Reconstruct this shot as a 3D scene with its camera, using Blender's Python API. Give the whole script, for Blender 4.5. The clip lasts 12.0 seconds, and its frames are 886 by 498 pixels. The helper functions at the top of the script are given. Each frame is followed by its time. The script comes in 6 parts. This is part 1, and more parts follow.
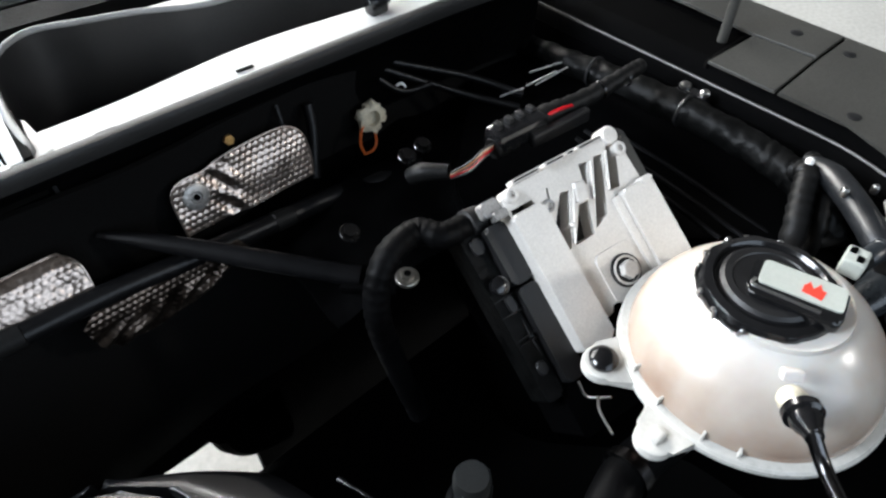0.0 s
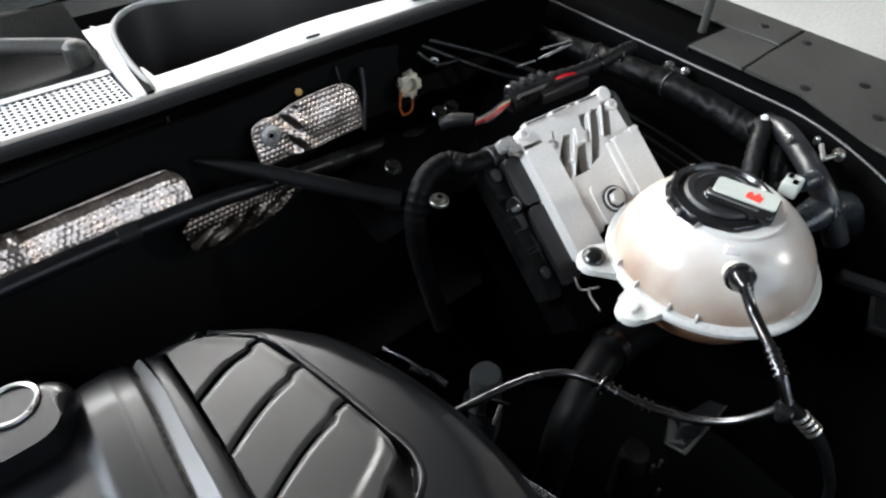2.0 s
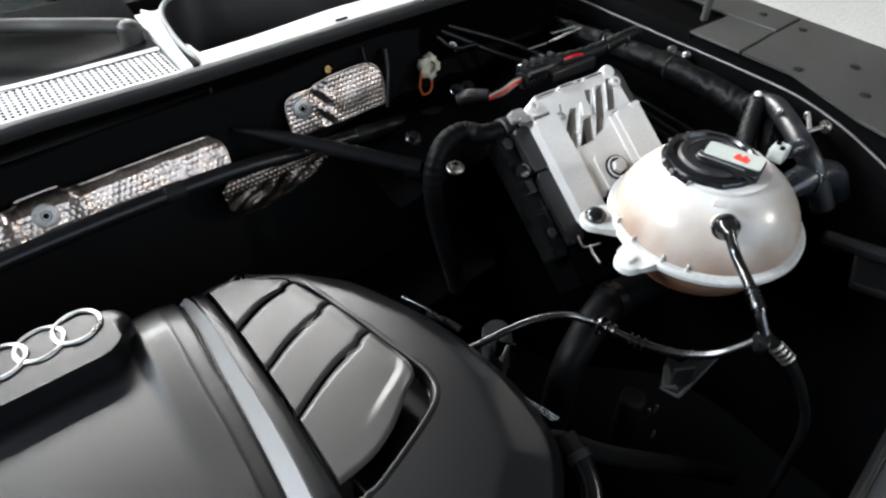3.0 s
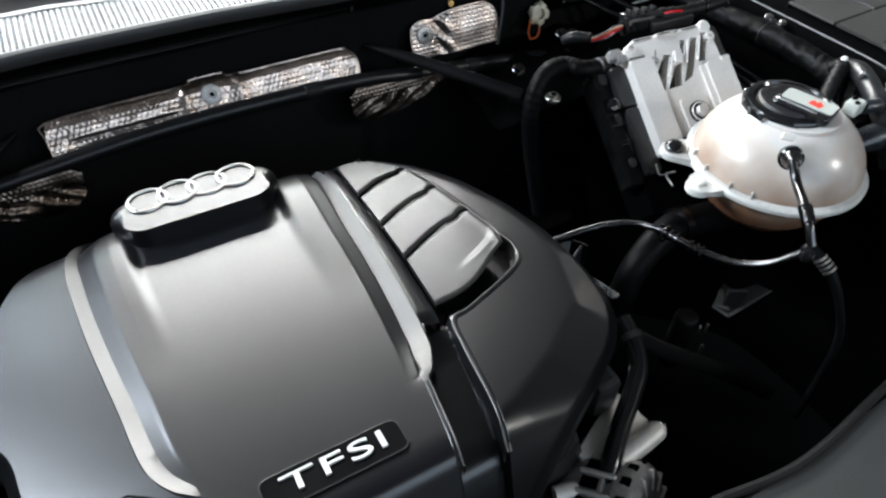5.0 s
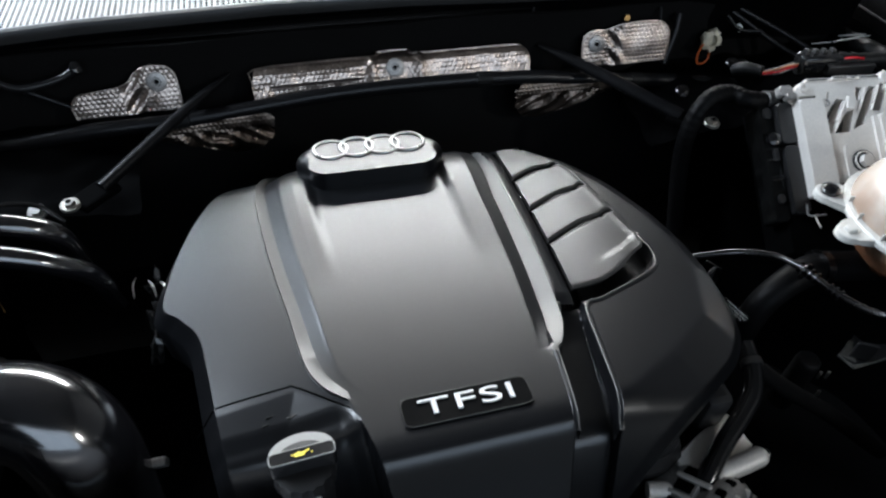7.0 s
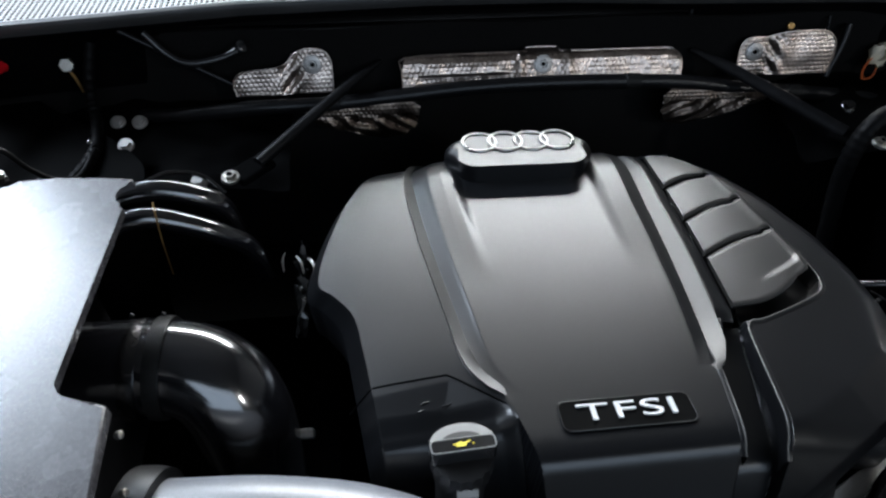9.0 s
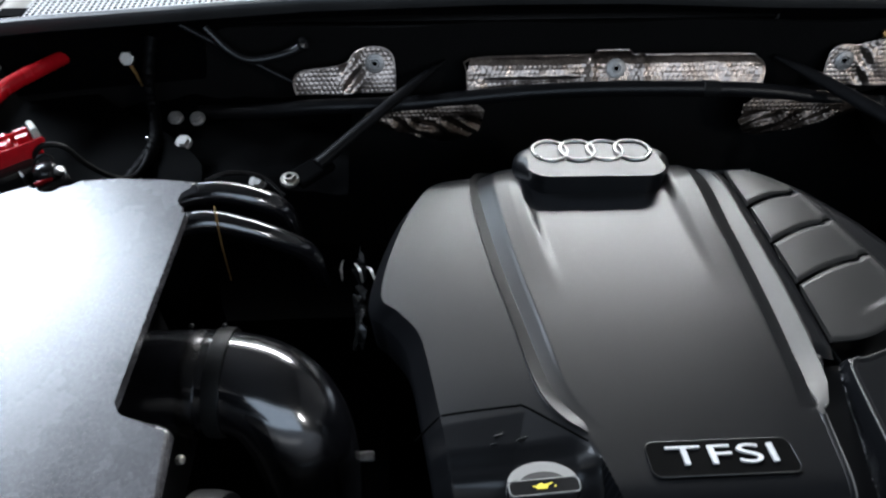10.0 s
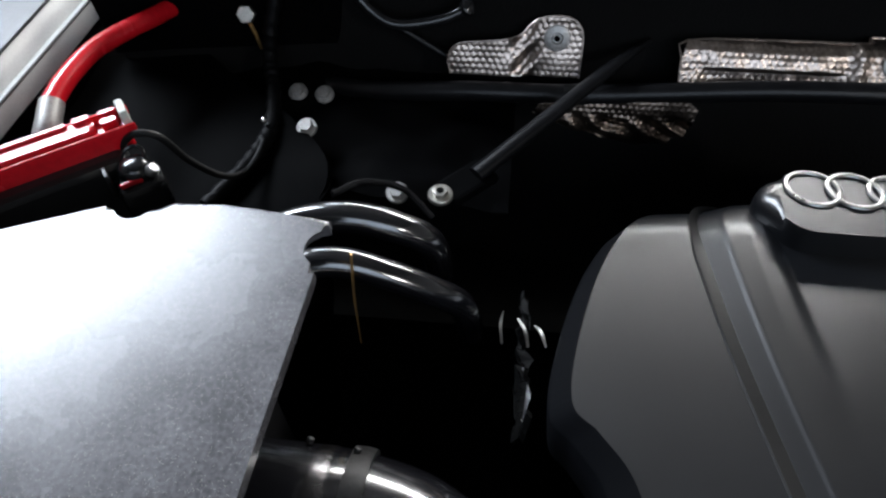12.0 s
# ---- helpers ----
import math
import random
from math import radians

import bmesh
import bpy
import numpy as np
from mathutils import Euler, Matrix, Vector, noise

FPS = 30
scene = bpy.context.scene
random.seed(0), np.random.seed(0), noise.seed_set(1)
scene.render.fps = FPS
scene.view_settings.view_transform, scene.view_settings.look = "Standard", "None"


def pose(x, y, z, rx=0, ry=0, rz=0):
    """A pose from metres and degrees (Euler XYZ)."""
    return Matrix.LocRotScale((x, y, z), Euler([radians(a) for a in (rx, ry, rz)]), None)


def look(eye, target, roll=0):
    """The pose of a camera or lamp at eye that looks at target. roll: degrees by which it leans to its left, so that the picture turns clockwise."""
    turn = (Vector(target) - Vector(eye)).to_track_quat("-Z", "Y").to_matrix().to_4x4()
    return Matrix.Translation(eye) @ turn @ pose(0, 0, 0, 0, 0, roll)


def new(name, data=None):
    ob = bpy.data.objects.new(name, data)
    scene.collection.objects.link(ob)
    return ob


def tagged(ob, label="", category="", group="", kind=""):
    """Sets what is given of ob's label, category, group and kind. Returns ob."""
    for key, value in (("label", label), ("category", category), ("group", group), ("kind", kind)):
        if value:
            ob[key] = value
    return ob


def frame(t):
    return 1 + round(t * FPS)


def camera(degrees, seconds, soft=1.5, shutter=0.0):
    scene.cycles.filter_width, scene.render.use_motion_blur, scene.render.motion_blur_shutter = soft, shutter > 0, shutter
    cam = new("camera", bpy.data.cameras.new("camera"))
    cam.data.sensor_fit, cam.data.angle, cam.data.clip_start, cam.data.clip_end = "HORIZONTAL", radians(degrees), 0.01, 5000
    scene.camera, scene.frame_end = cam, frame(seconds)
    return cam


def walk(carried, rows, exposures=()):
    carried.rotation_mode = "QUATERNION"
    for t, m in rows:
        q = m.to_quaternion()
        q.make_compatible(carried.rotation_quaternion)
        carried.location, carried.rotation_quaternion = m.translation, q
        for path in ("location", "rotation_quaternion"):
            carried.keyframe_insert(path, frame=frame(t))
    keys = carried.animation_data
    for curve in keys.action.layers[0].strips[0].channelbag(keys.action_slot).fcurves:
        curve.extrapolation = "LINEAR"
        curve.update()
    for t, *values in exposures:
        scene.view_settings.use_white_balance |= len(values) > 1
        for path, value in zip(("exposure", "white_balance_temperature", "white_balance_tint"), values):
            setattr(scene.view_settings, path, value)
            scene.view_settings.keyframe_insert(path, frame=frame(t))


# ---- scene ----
cam = camera(68.0, 12.0, soft=2.4)
# the clip's camera opens bright and closes down a little while it turns
EXPOSURES = [(0.0, -0.02, 6380, 9), (2.5, 0.08, 6350, 9), (4.5, 0.12, 6290, 8), (5.5, -0.15, 6220, 8), (7.0, -0.36, 6120, 8), (9.5, -0.5, 6000, 8), (11.0, -0.4, 6180, 10), (12.0, -0.2, 6250, 10)]
PATH = [
    (0, (0.175, -0.288, 1.32), (1.077, 0.724, -0.15), -0.5),
    (0.5, (0.143, -0.316, 1.328), (1.062, 0.719, -0.115), -0.2),
    (1, (0.115, -0.34, 1.336), (1.041, 0.712, -0.091), -0.5),
    (1.5, (0.085, -0.369, 1.344), (1.01, 0.694, -0.075), -0.0),
    (2, (0.05, -0.402, 1.349), (0.975, 0.671, -0.062), 0.4),
    (2.5, (0.02, -0.437, 1.352), (0.937, 0.651, -0.053), 0.3),
    (2.7, (0.013, -0.45, 1.355), (0.922, 0.65, -0.046), -0.1),
    (4.3, (-0.073, -0.532, 1.355), (0.721, 0.688, -0.016), -0.1),
    (4.5, (-0.079, -0.549, 1.356), (0.68, 0.674, -0.032), -0.5),
    (5, (-0.101, -0.574, 1.358), (0.606, 0.652, -0.056), 0.9),
    (5.5, (-0.122, -0.59, 1.367), (0.532, 0.658, -0.052), 1.7),
    (6, (-0.137, -0.594, 1.372), (0.46, 0.689, -0.042), 2.8),
    (6.5, (-0.148, -0.604, 1.376), (0.368, 0.716, -0.035), 3.3),
    (7, (-0.163, -0.61, 1.376), (0.263, 0.741, -0.036), 3.5),
    (8.8, (-0.223, -0.6, 1.37), (-0.011, 0.793, -0.049), 2.0),
    (9, (-0.229, -0.594, 1.369), (-0.041, 0.796, -0.057), 1.8),
    (9.5, (-0.241, -0.577, 1.363), (-0.099, 0.814, -0.067), 1.7),
    (10, (-0.259, -0.555, 1.355), (-0.171, 0.835, -0.081), 1.0),
    (10.5, (-0.274, -0.52, 1.34), (-0.245, 0.85, -0.116), 0.4),
    (11, (-0.29, -0.468, 1.319), (-0.321, 0.865, -0.171), -0.3),
    (11.5, (-0.319, -0.412, 1.296), (-0.418, 0.888, -0.222), -0.7),
    (12, (-0.339, -0.371, 1.278), (-0.514, 0.895, -0.26), -1.9),
]
walk(cam, [(t, look(eye, target, roll)) for t, eye, target, roll in PATH], EXPOSURES)

# ---------------------------------------------------------------- world and light
world = bpy.data.worlds.new("world")
scene.world = world
world.use_nodes = True
wn = world.node_tree
sky = wn.nodes.new("ShaderNodeTexSky")
sky.sky_type = 'NISHITA'
sky.sun_disc = False
sky.sun_elevation = radians(35)
sky.sun_rotation = radians(-60)
wn.links.new(sky.outputs[0], wn.nodes["Background"].inputs[0])
wn.nodes["Background"].inputs[1].default_value = 0.08
scene.view_settings.exposure = 0.0


def window_light(name, place, target, sx, sy, watts, colour):
    lamp = bpy.data.lights.new(name, 'AREA')
    lamp.shape, lamp.size, lamp.size_y, lamp.energy, lamp.color = 'RECTANGLE', sx, sy, watts, colour
    ob = new(name, lamp)
    ob.matrix_world = look(place, target)
    return ob


# daylight through the workshop's five windows
window_light("rear_window_daylight", (0.6, 4.35, 2.84), (0.1, 0.0, 1.0), 4.0, 0.68, 560, (1.0, 0.965, 0.925))
window_light("rear_side_window_daylight", (-1.94, 4.35, 2.84), (-0.2, 0.0, 1.0), 0.66, 0.68, 38, (0.84, 0.92, 1.0))
window_light("side_window_daylight", (-2.4, 1.4, 2.93), (-0.5, -0.1, 1.0), 1.7, 0.92, 275, (0.84, 0.91, 1.0))

window_light("front_window_daylight", (0.4, -4.35, 2.9), (0.0, 0.0, 1.0), 4.2, 2.6, 105, (0.76, 0.87, 1.0))
window_light("corner_window_daylight", (3.95, -4.35, 3.7), (0.5, -0.2, 1.0), 0.4, 0.7, 85, (1.0, 0.96, 0.9))


# ---------------------------------------------------------------- materials
def mat(name, base, rough=0.5, metal=0.0, var=0.25, big=6.0, fine=90.0, bump=0.15, rvar=0.12, coat=0.0, spec=0.5, tint=None, speck=0.0):
    """Procedural surface: stains at the big scale, grain at the fine one (waves per metre), bump and uneven gloss."""
    m = bpy.data.materials.new(name)
    m.use_nodes = True
    t = m.node_tree
    b = t.nodes["Principled BSDF"]
    co = t.nodes.new("ShaderNodeTexCoord")
    n1 = t.nodes.new("ShaderNodeTexNoise")
    n1.inputs["Scale"].default_value, n1.inputs["Detail"].default_value = big, 6
    n2 = t.nodes.new("ShaderNodeTexNoise")
    n2.inputs["Scale"].default_value, n2.inputs["Detail"].default_value = fine, 3
    for n in (n1, n2):
        t.links.new(co.outputs["Object"], n.inputs["Vector"])
    add = t.nodes.new("ShaderNodeMath")
    add.operation = 'ADD'
    t.links.new(n1.outputs[0], add.inputs[0])
    t.links.new(n2.outputs[0], add.inputs[1])
    ramp = t.nodes.new("ShaderNodeMapRange")
    ramp.inputs[1].default_value, ramp.inputs[2].default_value = 0.7, 1.3
    t.links.new(add.outputs[0], ramp.inputs[0])
    mix = t.nodes.new("ShaderNodeMix")
    mix.data_type = 'RGBA'
    lo = [c * (1 - var) for c in base]
    hi = [min(1, c * (1 + var)) for c in (tint or base)]
    mix.inputs[6].default_value, mix.inputs[7].default_value = (*lo, 1), (*hi, 1)
    t.links.new(ramp.outputs[0], mix.inputs[0])
    colour = mix.outputs[2]
    if speck:
        v = t.nodes.new("ShaderNodeTexVoronoi")
        v.inputs["Scale"].default_value = fine * 1.7
        t.links.new(co.outputs["Object"], v.inputs["Vector"])
        lt = t.nodes.new("ShaderNodeMath")
        lt.operation = 'LESS_THAN'
        lt.inputs[1].default_value = 0.16
        t.links.new(v.outputs["Distance"], lt.inputs[0])
        k = t.nodes.new("ShaderNodeMath")
        k.operation = 'MULTIPLY'
        k.inputs[1].default_value = speck
        t.links.new(lt.outputs[0], k.inputs[0])
        mix2 = t.nodes.new("ShaderNodeMix")
        mix2.data_type = 'RGBA'
        mix2.inputs[7].default_value = (0.35, 0.33, 0.3, 1)
        t.links.new(k.outputs[0], mix2.inputs[0])
        t.links.new(colour, mix2.inputs[6])
        colour = mix2.outputs[2]
    t.links.new(colour, b.inputs["Base Color"])
    rr = t.nodes.new("ShaderNodeMapRange")
    rr.inputs[1].default_value, rr.inputs[2].default_value = 0.3, 0.7
    rr.inputs[3].default_value, rr.inputs[4].default_value = max(0.03, rough - rvar), min(1, rough + rvar)
    t.links.new(n1.outputs[0], rr.inputs[0])
    t.links.new(rr.outputs[0], b.inputs["Roughness"])
    b.inputs["Metallic"].default_value = metal
    b.inputs["Coat Weight"].default_value = coat
    b.inputs["Coat Roughness"].default_value = 0.13
    b.inputs["Specular IOR Level"].default_value = spec
    if bump:
        bp = t.nodes.new("ShaderNodeBump")
        bp.inputs["Strength"].default_value, bp.inputs["Distance"].default_value = bump, 0.001
        t.links.new(n2.outputs[0], bp.inputs["Height"])
        t.links.new(bp.outputs[0], b.inputs["Normal"])
    return m


M_COVER = mat("grained_charcoal_plastic", (0.0036, 0.0039, 0.0047), 0.285, var=0.25, big=16, fine=700, bump=0.04, rvar=0.003)
M_SLAT = mat("satin_dark_plastic", (0.020, 0.0195, 0.0185), 0.33, var=0.1, big=12, fine=700, bump=0.03, rvar=0.004, spec=0.45)
M_STRIP = mat("satin_grey_paint", (0.19, 0.19, 0.187), 0.44, metal=0.4, var=0.08, big=14, fine=600, bump=0.05, rvar=0.04)
M_BLACK = mat("black_plastic", (0.006, 0.006, 0.0065), 0.45, var=0.35, big=14, fine=260, bump=0.15)
M_GLOSS = mat("glossy_black_plastic", (0.006, 0.006, 0.0065), 0.2, var=0.3, big=11, fine=220, bump=0.05, rvar=0.05)
M_RUBBER = mat("black_rubber", (0.0055, 0.0055, 0.0055), 0.5, var=0.35, big=16, fine=320, bump=0.3, spec=0.15)
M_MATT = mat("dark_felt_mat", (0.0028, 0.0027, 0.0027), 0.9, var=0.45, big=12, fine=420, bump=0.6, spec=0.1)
M_PAINT = mat("dark_body_primer", (0.037, 0.0362, 0.0325), 0.46, var=0.3, big=9, fine=420, bump=0.12, rvar=0.08)
# black paint taken far darker, so the bay's shade holds under the windows
M_INNER = mat("shaded_black_paint", (0.001, 0.001, 0.0011), 0.72, var=0.5, big=8, fine=160, bump=0.2, spec=0.018)
# paler than the cowl's own dark grey: strong light put into the colour
M_SHELF = mat("lit_pale_grey", (0.45, 0.45, 0.44), 0.4, var=0.1, big=9, fine=520, bump=0.15, rvar=0.06)
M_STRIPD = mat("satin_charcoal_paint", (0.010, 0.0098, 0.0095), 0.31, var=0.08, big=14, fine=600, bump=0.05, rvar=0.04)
# darker copy of the foil: the tunnel's shade is in this colour
M_FOILD = mat("shaded_heat_foil", (0.15, 0.12, 0.1), 0.33, metal=1.0, var=0.45, big=30, fine=300, bump=0.3, rvar=0.08)
M_COWL = mat("grey_cowl_plastic", (0.2, 0.2, 0.197), 0.36, var=0.12, big=9, fine=520, bump=0.2, rvar=0.06)
M_BOX = mat("grainy_air_filter_plastic", (0.055, 0.054, 0.0585), 0.272, var=0.55, big=22, fine=420, bump=0.06, rvar=0.012, speck=0.5)
M_ALU = mat("cast_aluminium", (0.7, 0.672, 0.635), 0.48, metal=0.3, var=0.1, big=22, fine=500, bump=0.25, rvar=0.1)
M_ALUD = mat("dull_grey_aluminium", (0.34, 0.33, 0.32), 0.5, metal=0.7, var=0.25, big=22, fine=380, bump=0.3)
M_FOIL = mat("embossed_heat_foil", (0.41, 0.345, 0.305), 0.31, metal=1.0, var=0.35, big=30, fine=300, bump=0.2, rvar=0.02)
M_ZINC = mat("zinc_plated_steel", (0.33, 0.315, 0.285), 0.4, metal=1.0, var=0.2, big=60, fine=500, bump=0.1)
M_CHROME = mat("bright_chrome", (0.4, 0.395, 0.387), 0.3, metal=1.0, var=0.06, big=50, fine=400, bump=0.02, rvar=0.03)
M_STEEL = mat("worn_steel_tube", (0.085, 0.083, 0.085), 0.24, metal=1.0, var=0.2, big=40, fine=300, bump=0.08, rvar=0.06)
M_RED = mat("red_plastic", (0.42, 0.006, 0.012), 0.24, var=0.15, big=20, fine=240, bump=0.05, rvar=0.04)
M_ORANGE = mat("orange_wire_insulation", (0.45, 0.09, 0.015), 0.45, var=0.2, big=30, fine=300, bump=0.05)
M_PLATE = mat("dull_black_plate", (0.0012, 0.0012, 0.0012), 0.8, var=0.3, big=20, fine=400, bump=0.05, spec=0.05)
M_LETTER = mat("silver_letter_paint", (0.62, 0.62, 0.62), 0.4, metal=0.15, var=0.05, big=40, fine=400, bump=0.02)
M_WHITE = mat("white_plastic", (0.72, 0.72, 0.7), 0.45, var=0.08, big=30, fine=300, bump=0.05)
M_CREAM = mat("cream_connector_plastic", (0.5, 0.46, 0.36), 0.5, var=0.25, big=60, fine=400, bump=0.2)
M_YELLOW = mat("yellow_print", (0.7, 0.55, 0.03), 0.5, var=0.05, bump=0)
M_PRINT = mat("grey_print", (0.3, 0.3, 0.29), 0.6, var=0.1, bump=0)
M_REDPRINT = mat("red_print", (0.75, 0.05, 0.03), 0.5, var=0.05, bump=0)
M_PALE = mat("pale_grey_label", (0.38, 0.4, 0.365), 0.4, var=0.06, big=30, fine=300, bump=0.05)
M_BRASS = mat("tarnished_brass", (0.45, 0.27, 0.1), 0.4, metal=0.9, var=0.3, big=50, fine=400, bump=0.1)
M_CARRIER = mat("grained_carrier_plastic", (0.03, 0.031, 0.03), 0.55, var=0.18, big=7, fine=420, bump=0.25)
M_SHEEN = mat("polished_black_duct", (0.004, 0.004, 0.005), 0.17, var=0.3, big=11, fine=220, bump=0.015, rvar=0.02, spec=1.0, coat=1.0)
M_PIPE = mat("satin_charge_pipe_plastic", (0.15, 0.158, 0.175), 0.36, var=0.15, big=9, fine=500, bump=0.06, rvar=0.03, spec=0.9)
# pale grey that stands for light on bevels and edges
M_TRIM = mat("lit_bevel_grey", (0.078, 0.076, 0.073), 0.4, metal=0.2, var=0.08, big=14, fine=600, bump=0.05, rvar=0.04)
M_HOSE = mat("grey_blue_hose_rubber", (0.007, 0.008, 0.0095), 0.4, var=0.35, big=26, fine=300, bump=0.15, rvar=0.06)
M_SHROUD = mat("milky_blue_grey_plastic", (0.014, 0.017, 0.02), 0.3, var=0.3, big=24, fine=300, bump=0.08)
M_LIP = mat("dark_cowl_rubber", (0.018, 0.018, 0.018), 0.42, var=0.2, big=9, fine=520, bump=0.2, rvar=0.06)
M_CRUMPLE = mat("crumpled_black_film", (0.02, 0.02, 0.02), 0.12, var=0.3, big=40, fine=200, bump=0.1, rvar=0.04)
M_LOOP = mat("dull_loop_rubber", (0.002, 0.002, 0.0022), 0.5, var=0.4, big=20, fine=300, bump=0.3, spec=0.06)
M_GREASE = mat("black_gloss_paint", (0.004, 0.004, 0.0045), 0.34, var=0.4, big=9, fine=150, bump=0.06, rvar=0.04, spec=0.22)
M_CONCRETE = mat("garage_concrete", (0.46, 0.46, 0.44), 0.75, var=0.14, big=1.4, fine=60, bump=0.4)
M_WALL = mat("workshop_wall_paint", (0.09, 0.09, 0.09), 0.8, var=0.08, big=1.2, fine=50, bump=0.2)
M_DARKWALL = mat("dark_front_wall_paint", (0.04, 0.04, 0.04), 0.8, var=0.1, big=1.2, fine=50, bump=0.2)
M_CONDUIT = mat("wrinkled_black_tape", (0.0022, 0.0023, 0.0023), 0.45, var=0.5, big=40, fine=110, bump=1.0, rvar=0.06, spec=0.1)


def tank_material():
    """Milky polythene, tinted towards the coolant inside below its level."""
    m = mat("milky_tank_polythene", (0.6, 0.58, 0.55), 0.24, var=0.05, big=12, fine=160, bump=0.06, rvar=0.03)
    t = m.node_tree
    b = t.nodes["Principled BSDF"]
    co = t.nodes.new("ShaderNodeTexCoord")
    sep = t.nodes.new("ShaderNodeSeparateXYZ")
    t.links.new(co.outputs["Object"], sep.inputs[0])
    nz = t.nodes.new("ShaderNodeTexNoise")
    nz.inputs["Scale"].default_value, nz.inputs["Detail"].default_value = 14, 4
    t.links.new(co.outputs["Object"], nz.inputs["Vector"])
    ad = t.nodes.new("ShaderNodeMath")
    ad.operation, ad.inputs[1].default_value = 'MULTIPLY_ADD', 0.13
    t.links.new(nz.outputs[0], ad.inputs[0])
    t.links.new(sep.outputs[2], ad.inputs[2])
    ramp = t.nodes.new("ShaderNodeValToRGB")
    ramp.color_ramp.elements[0].position, ramp.color_ramp.elements[0].color = 0.0, (0.13, 0.04, 0.014, 1)
    ramp.color_ramp.elements[1].position, ramp.color_ramp.elements[1].color = 1.0, (0.56, 0.54, 0.515, 1)
    e = ramp.color_ramp.elements.new(0.36)
    e.color = (0.21, 0.12, 0.075, 1)
    e = ramp.color_ramp.elements.new(0.68)
    e.color = (0.41, 0.345, 0.29, 1)
    mr = t.nodes.new("ShaderNodeMapRange")
    mr.inputs[1].default_value, mr.inputs[2].default_value = 0.065, 0.225
    t.links.new(ad.outputs[0], mr.inputs[0])
    t.links.new(mr.outputs[0], ramp.inputs[0])
    t.links.new(ramp.outputs[0], b.inputs["Base Color"])
    b.inputs["Subsurface Weight"].default_value = 0.25
    b.inputs["Subsurface Radius"].default_value = (0.02, 0.012, 0.008)
    b.inputs["Subsurface Scale"].default_value = 0.5
    return m


M_TANK = tank_material()
M_FLANGE = mat("milky_polythene", (0.5, 0.49, 0.46), 0.35, var=0.1, big=30, fine=200, bump=0.08)


def glass_material():
    m = bpy.data.materials.new("tinted_windscreen_glass")
    m.use_nodes = True
    b = m.node_tree.nodes["Principled BSDF"]
    b.inputs["Base Color"].default_value = (0.6, 0.68, 0.66, 1)
    b.inputs["Roughness"].default_value = 0.03
    b.inputs["Transmission Weight"].default_value = 1.0
    return m


M_GLASS = glass_material()

# ---------------------------------------------------------------- building helpers
ORIGIN = {}


def link_mesh(name, bm, material, smooth=True, angle=38):
    bmesh.ops.recalc_face_normals(bm, faces=bm.faces)
    me = bpy.data.meshes.new(name)
    bm.to_mesh(me)
    bm.free()
    me.materials.append(material)
    if smooth:
        me.set_sharp_from_angle(angle=radians(angle))
        # broad flat faces stay flat, the rounded edges between them are smooth
        whole = sum(p.area for p in me.polygons)
        few = len(me.polygons) < 400
        me.polygons.foreach_set("use_smooth", [not (few and (p.loop_total > 6 or p.area > 0.05 * whole)) for p in me.polygons])
    return new(name, me)


def thing(name, base, label, category, group="", kind=""):
    """An empty at the thing's base, to carry its parts."""
    ob = new(name)
    ob.empty_display_size = 0.02
    ob.location = base
    ORIGIN[ob.name] = Vector(base)
    return tagged(ob, label, category, group, kind)


def part(name, bm, material, parent, label="", smooth=True, angle=38):
    """Links a bmesh, given in world places, as one mesh under a thing or a part."""
    o = ORIGIN[parent.name]
    bmesh.ops.translate(bm, verts=bm.verts, vec=-o)
    ob = link_mesh(name, bm, material, smooth, angle)
    ob.parent = parent
    ORIGIN[ob.name] = o
    return tagged(ob, label)


def solid(name, bm, material, base, label, category, group="", kind="", smooth=True):
    """A thing of one mesh, its origin at its base."""
    bmesh.ops.translate(bm, verts=bm.verts, vec=-Vector(base))
    ob = link_mesh(name, bm, material, smooth)
    ob.location = base
    ORIGIN[ob.name] = Vector(base)
    return tagged(ob, label, category, group, kind)


def box(c, s, bevel=0.0, m=None, seg=2, bm=None):
    bm = bm or bmesh.new()
    r = bmesh.ops.create_cube(bm, size=1.0, matrix=Matrix.Diagonal((*s, 1)))
    vs = r["verts"]
    if bevel:
        es = list({e for v in vs for e in v.link_edges})
        g = bmesh.ops.bevel(bm, geom=es, offset=bevel, segments=seg, affect='EDGES', profile=0.5)
        vs = list({v for f in g["faces"] for v in f.verts} | {v for v in vs if v.is_valid})
    bmesh.ops.transform(bm, matrix=(Matrix.Translation(c) @ (m or Matrix.Identity(4))), verts=vs)
    return bm


def smooth_path(pts, sub=8):
    """Points of a curve that glides through pts."""
    p = [Vector(q) for q in pts]
    if len(p) < 3:
        return [p[0].lerp(p[-1], i / sub) for i in range(sub + 1)]
    p = [2 * p[0] - p[1], *p, 2 * p[-1] - p[-2]]
    out = []
    for i in range(1, len(p) - 2):
        a, b, c, d = p[i - 1:i + 3]
        for k in range(sub):
            t = k / sub
            out.append(0.5 * (2 * b + (c - a) * t + (2 * a - 5 * b + 4 * c - d) * t * t + (3 * b - a - 3 * c + d) * t ** 3))
    return out + [p[-2]]


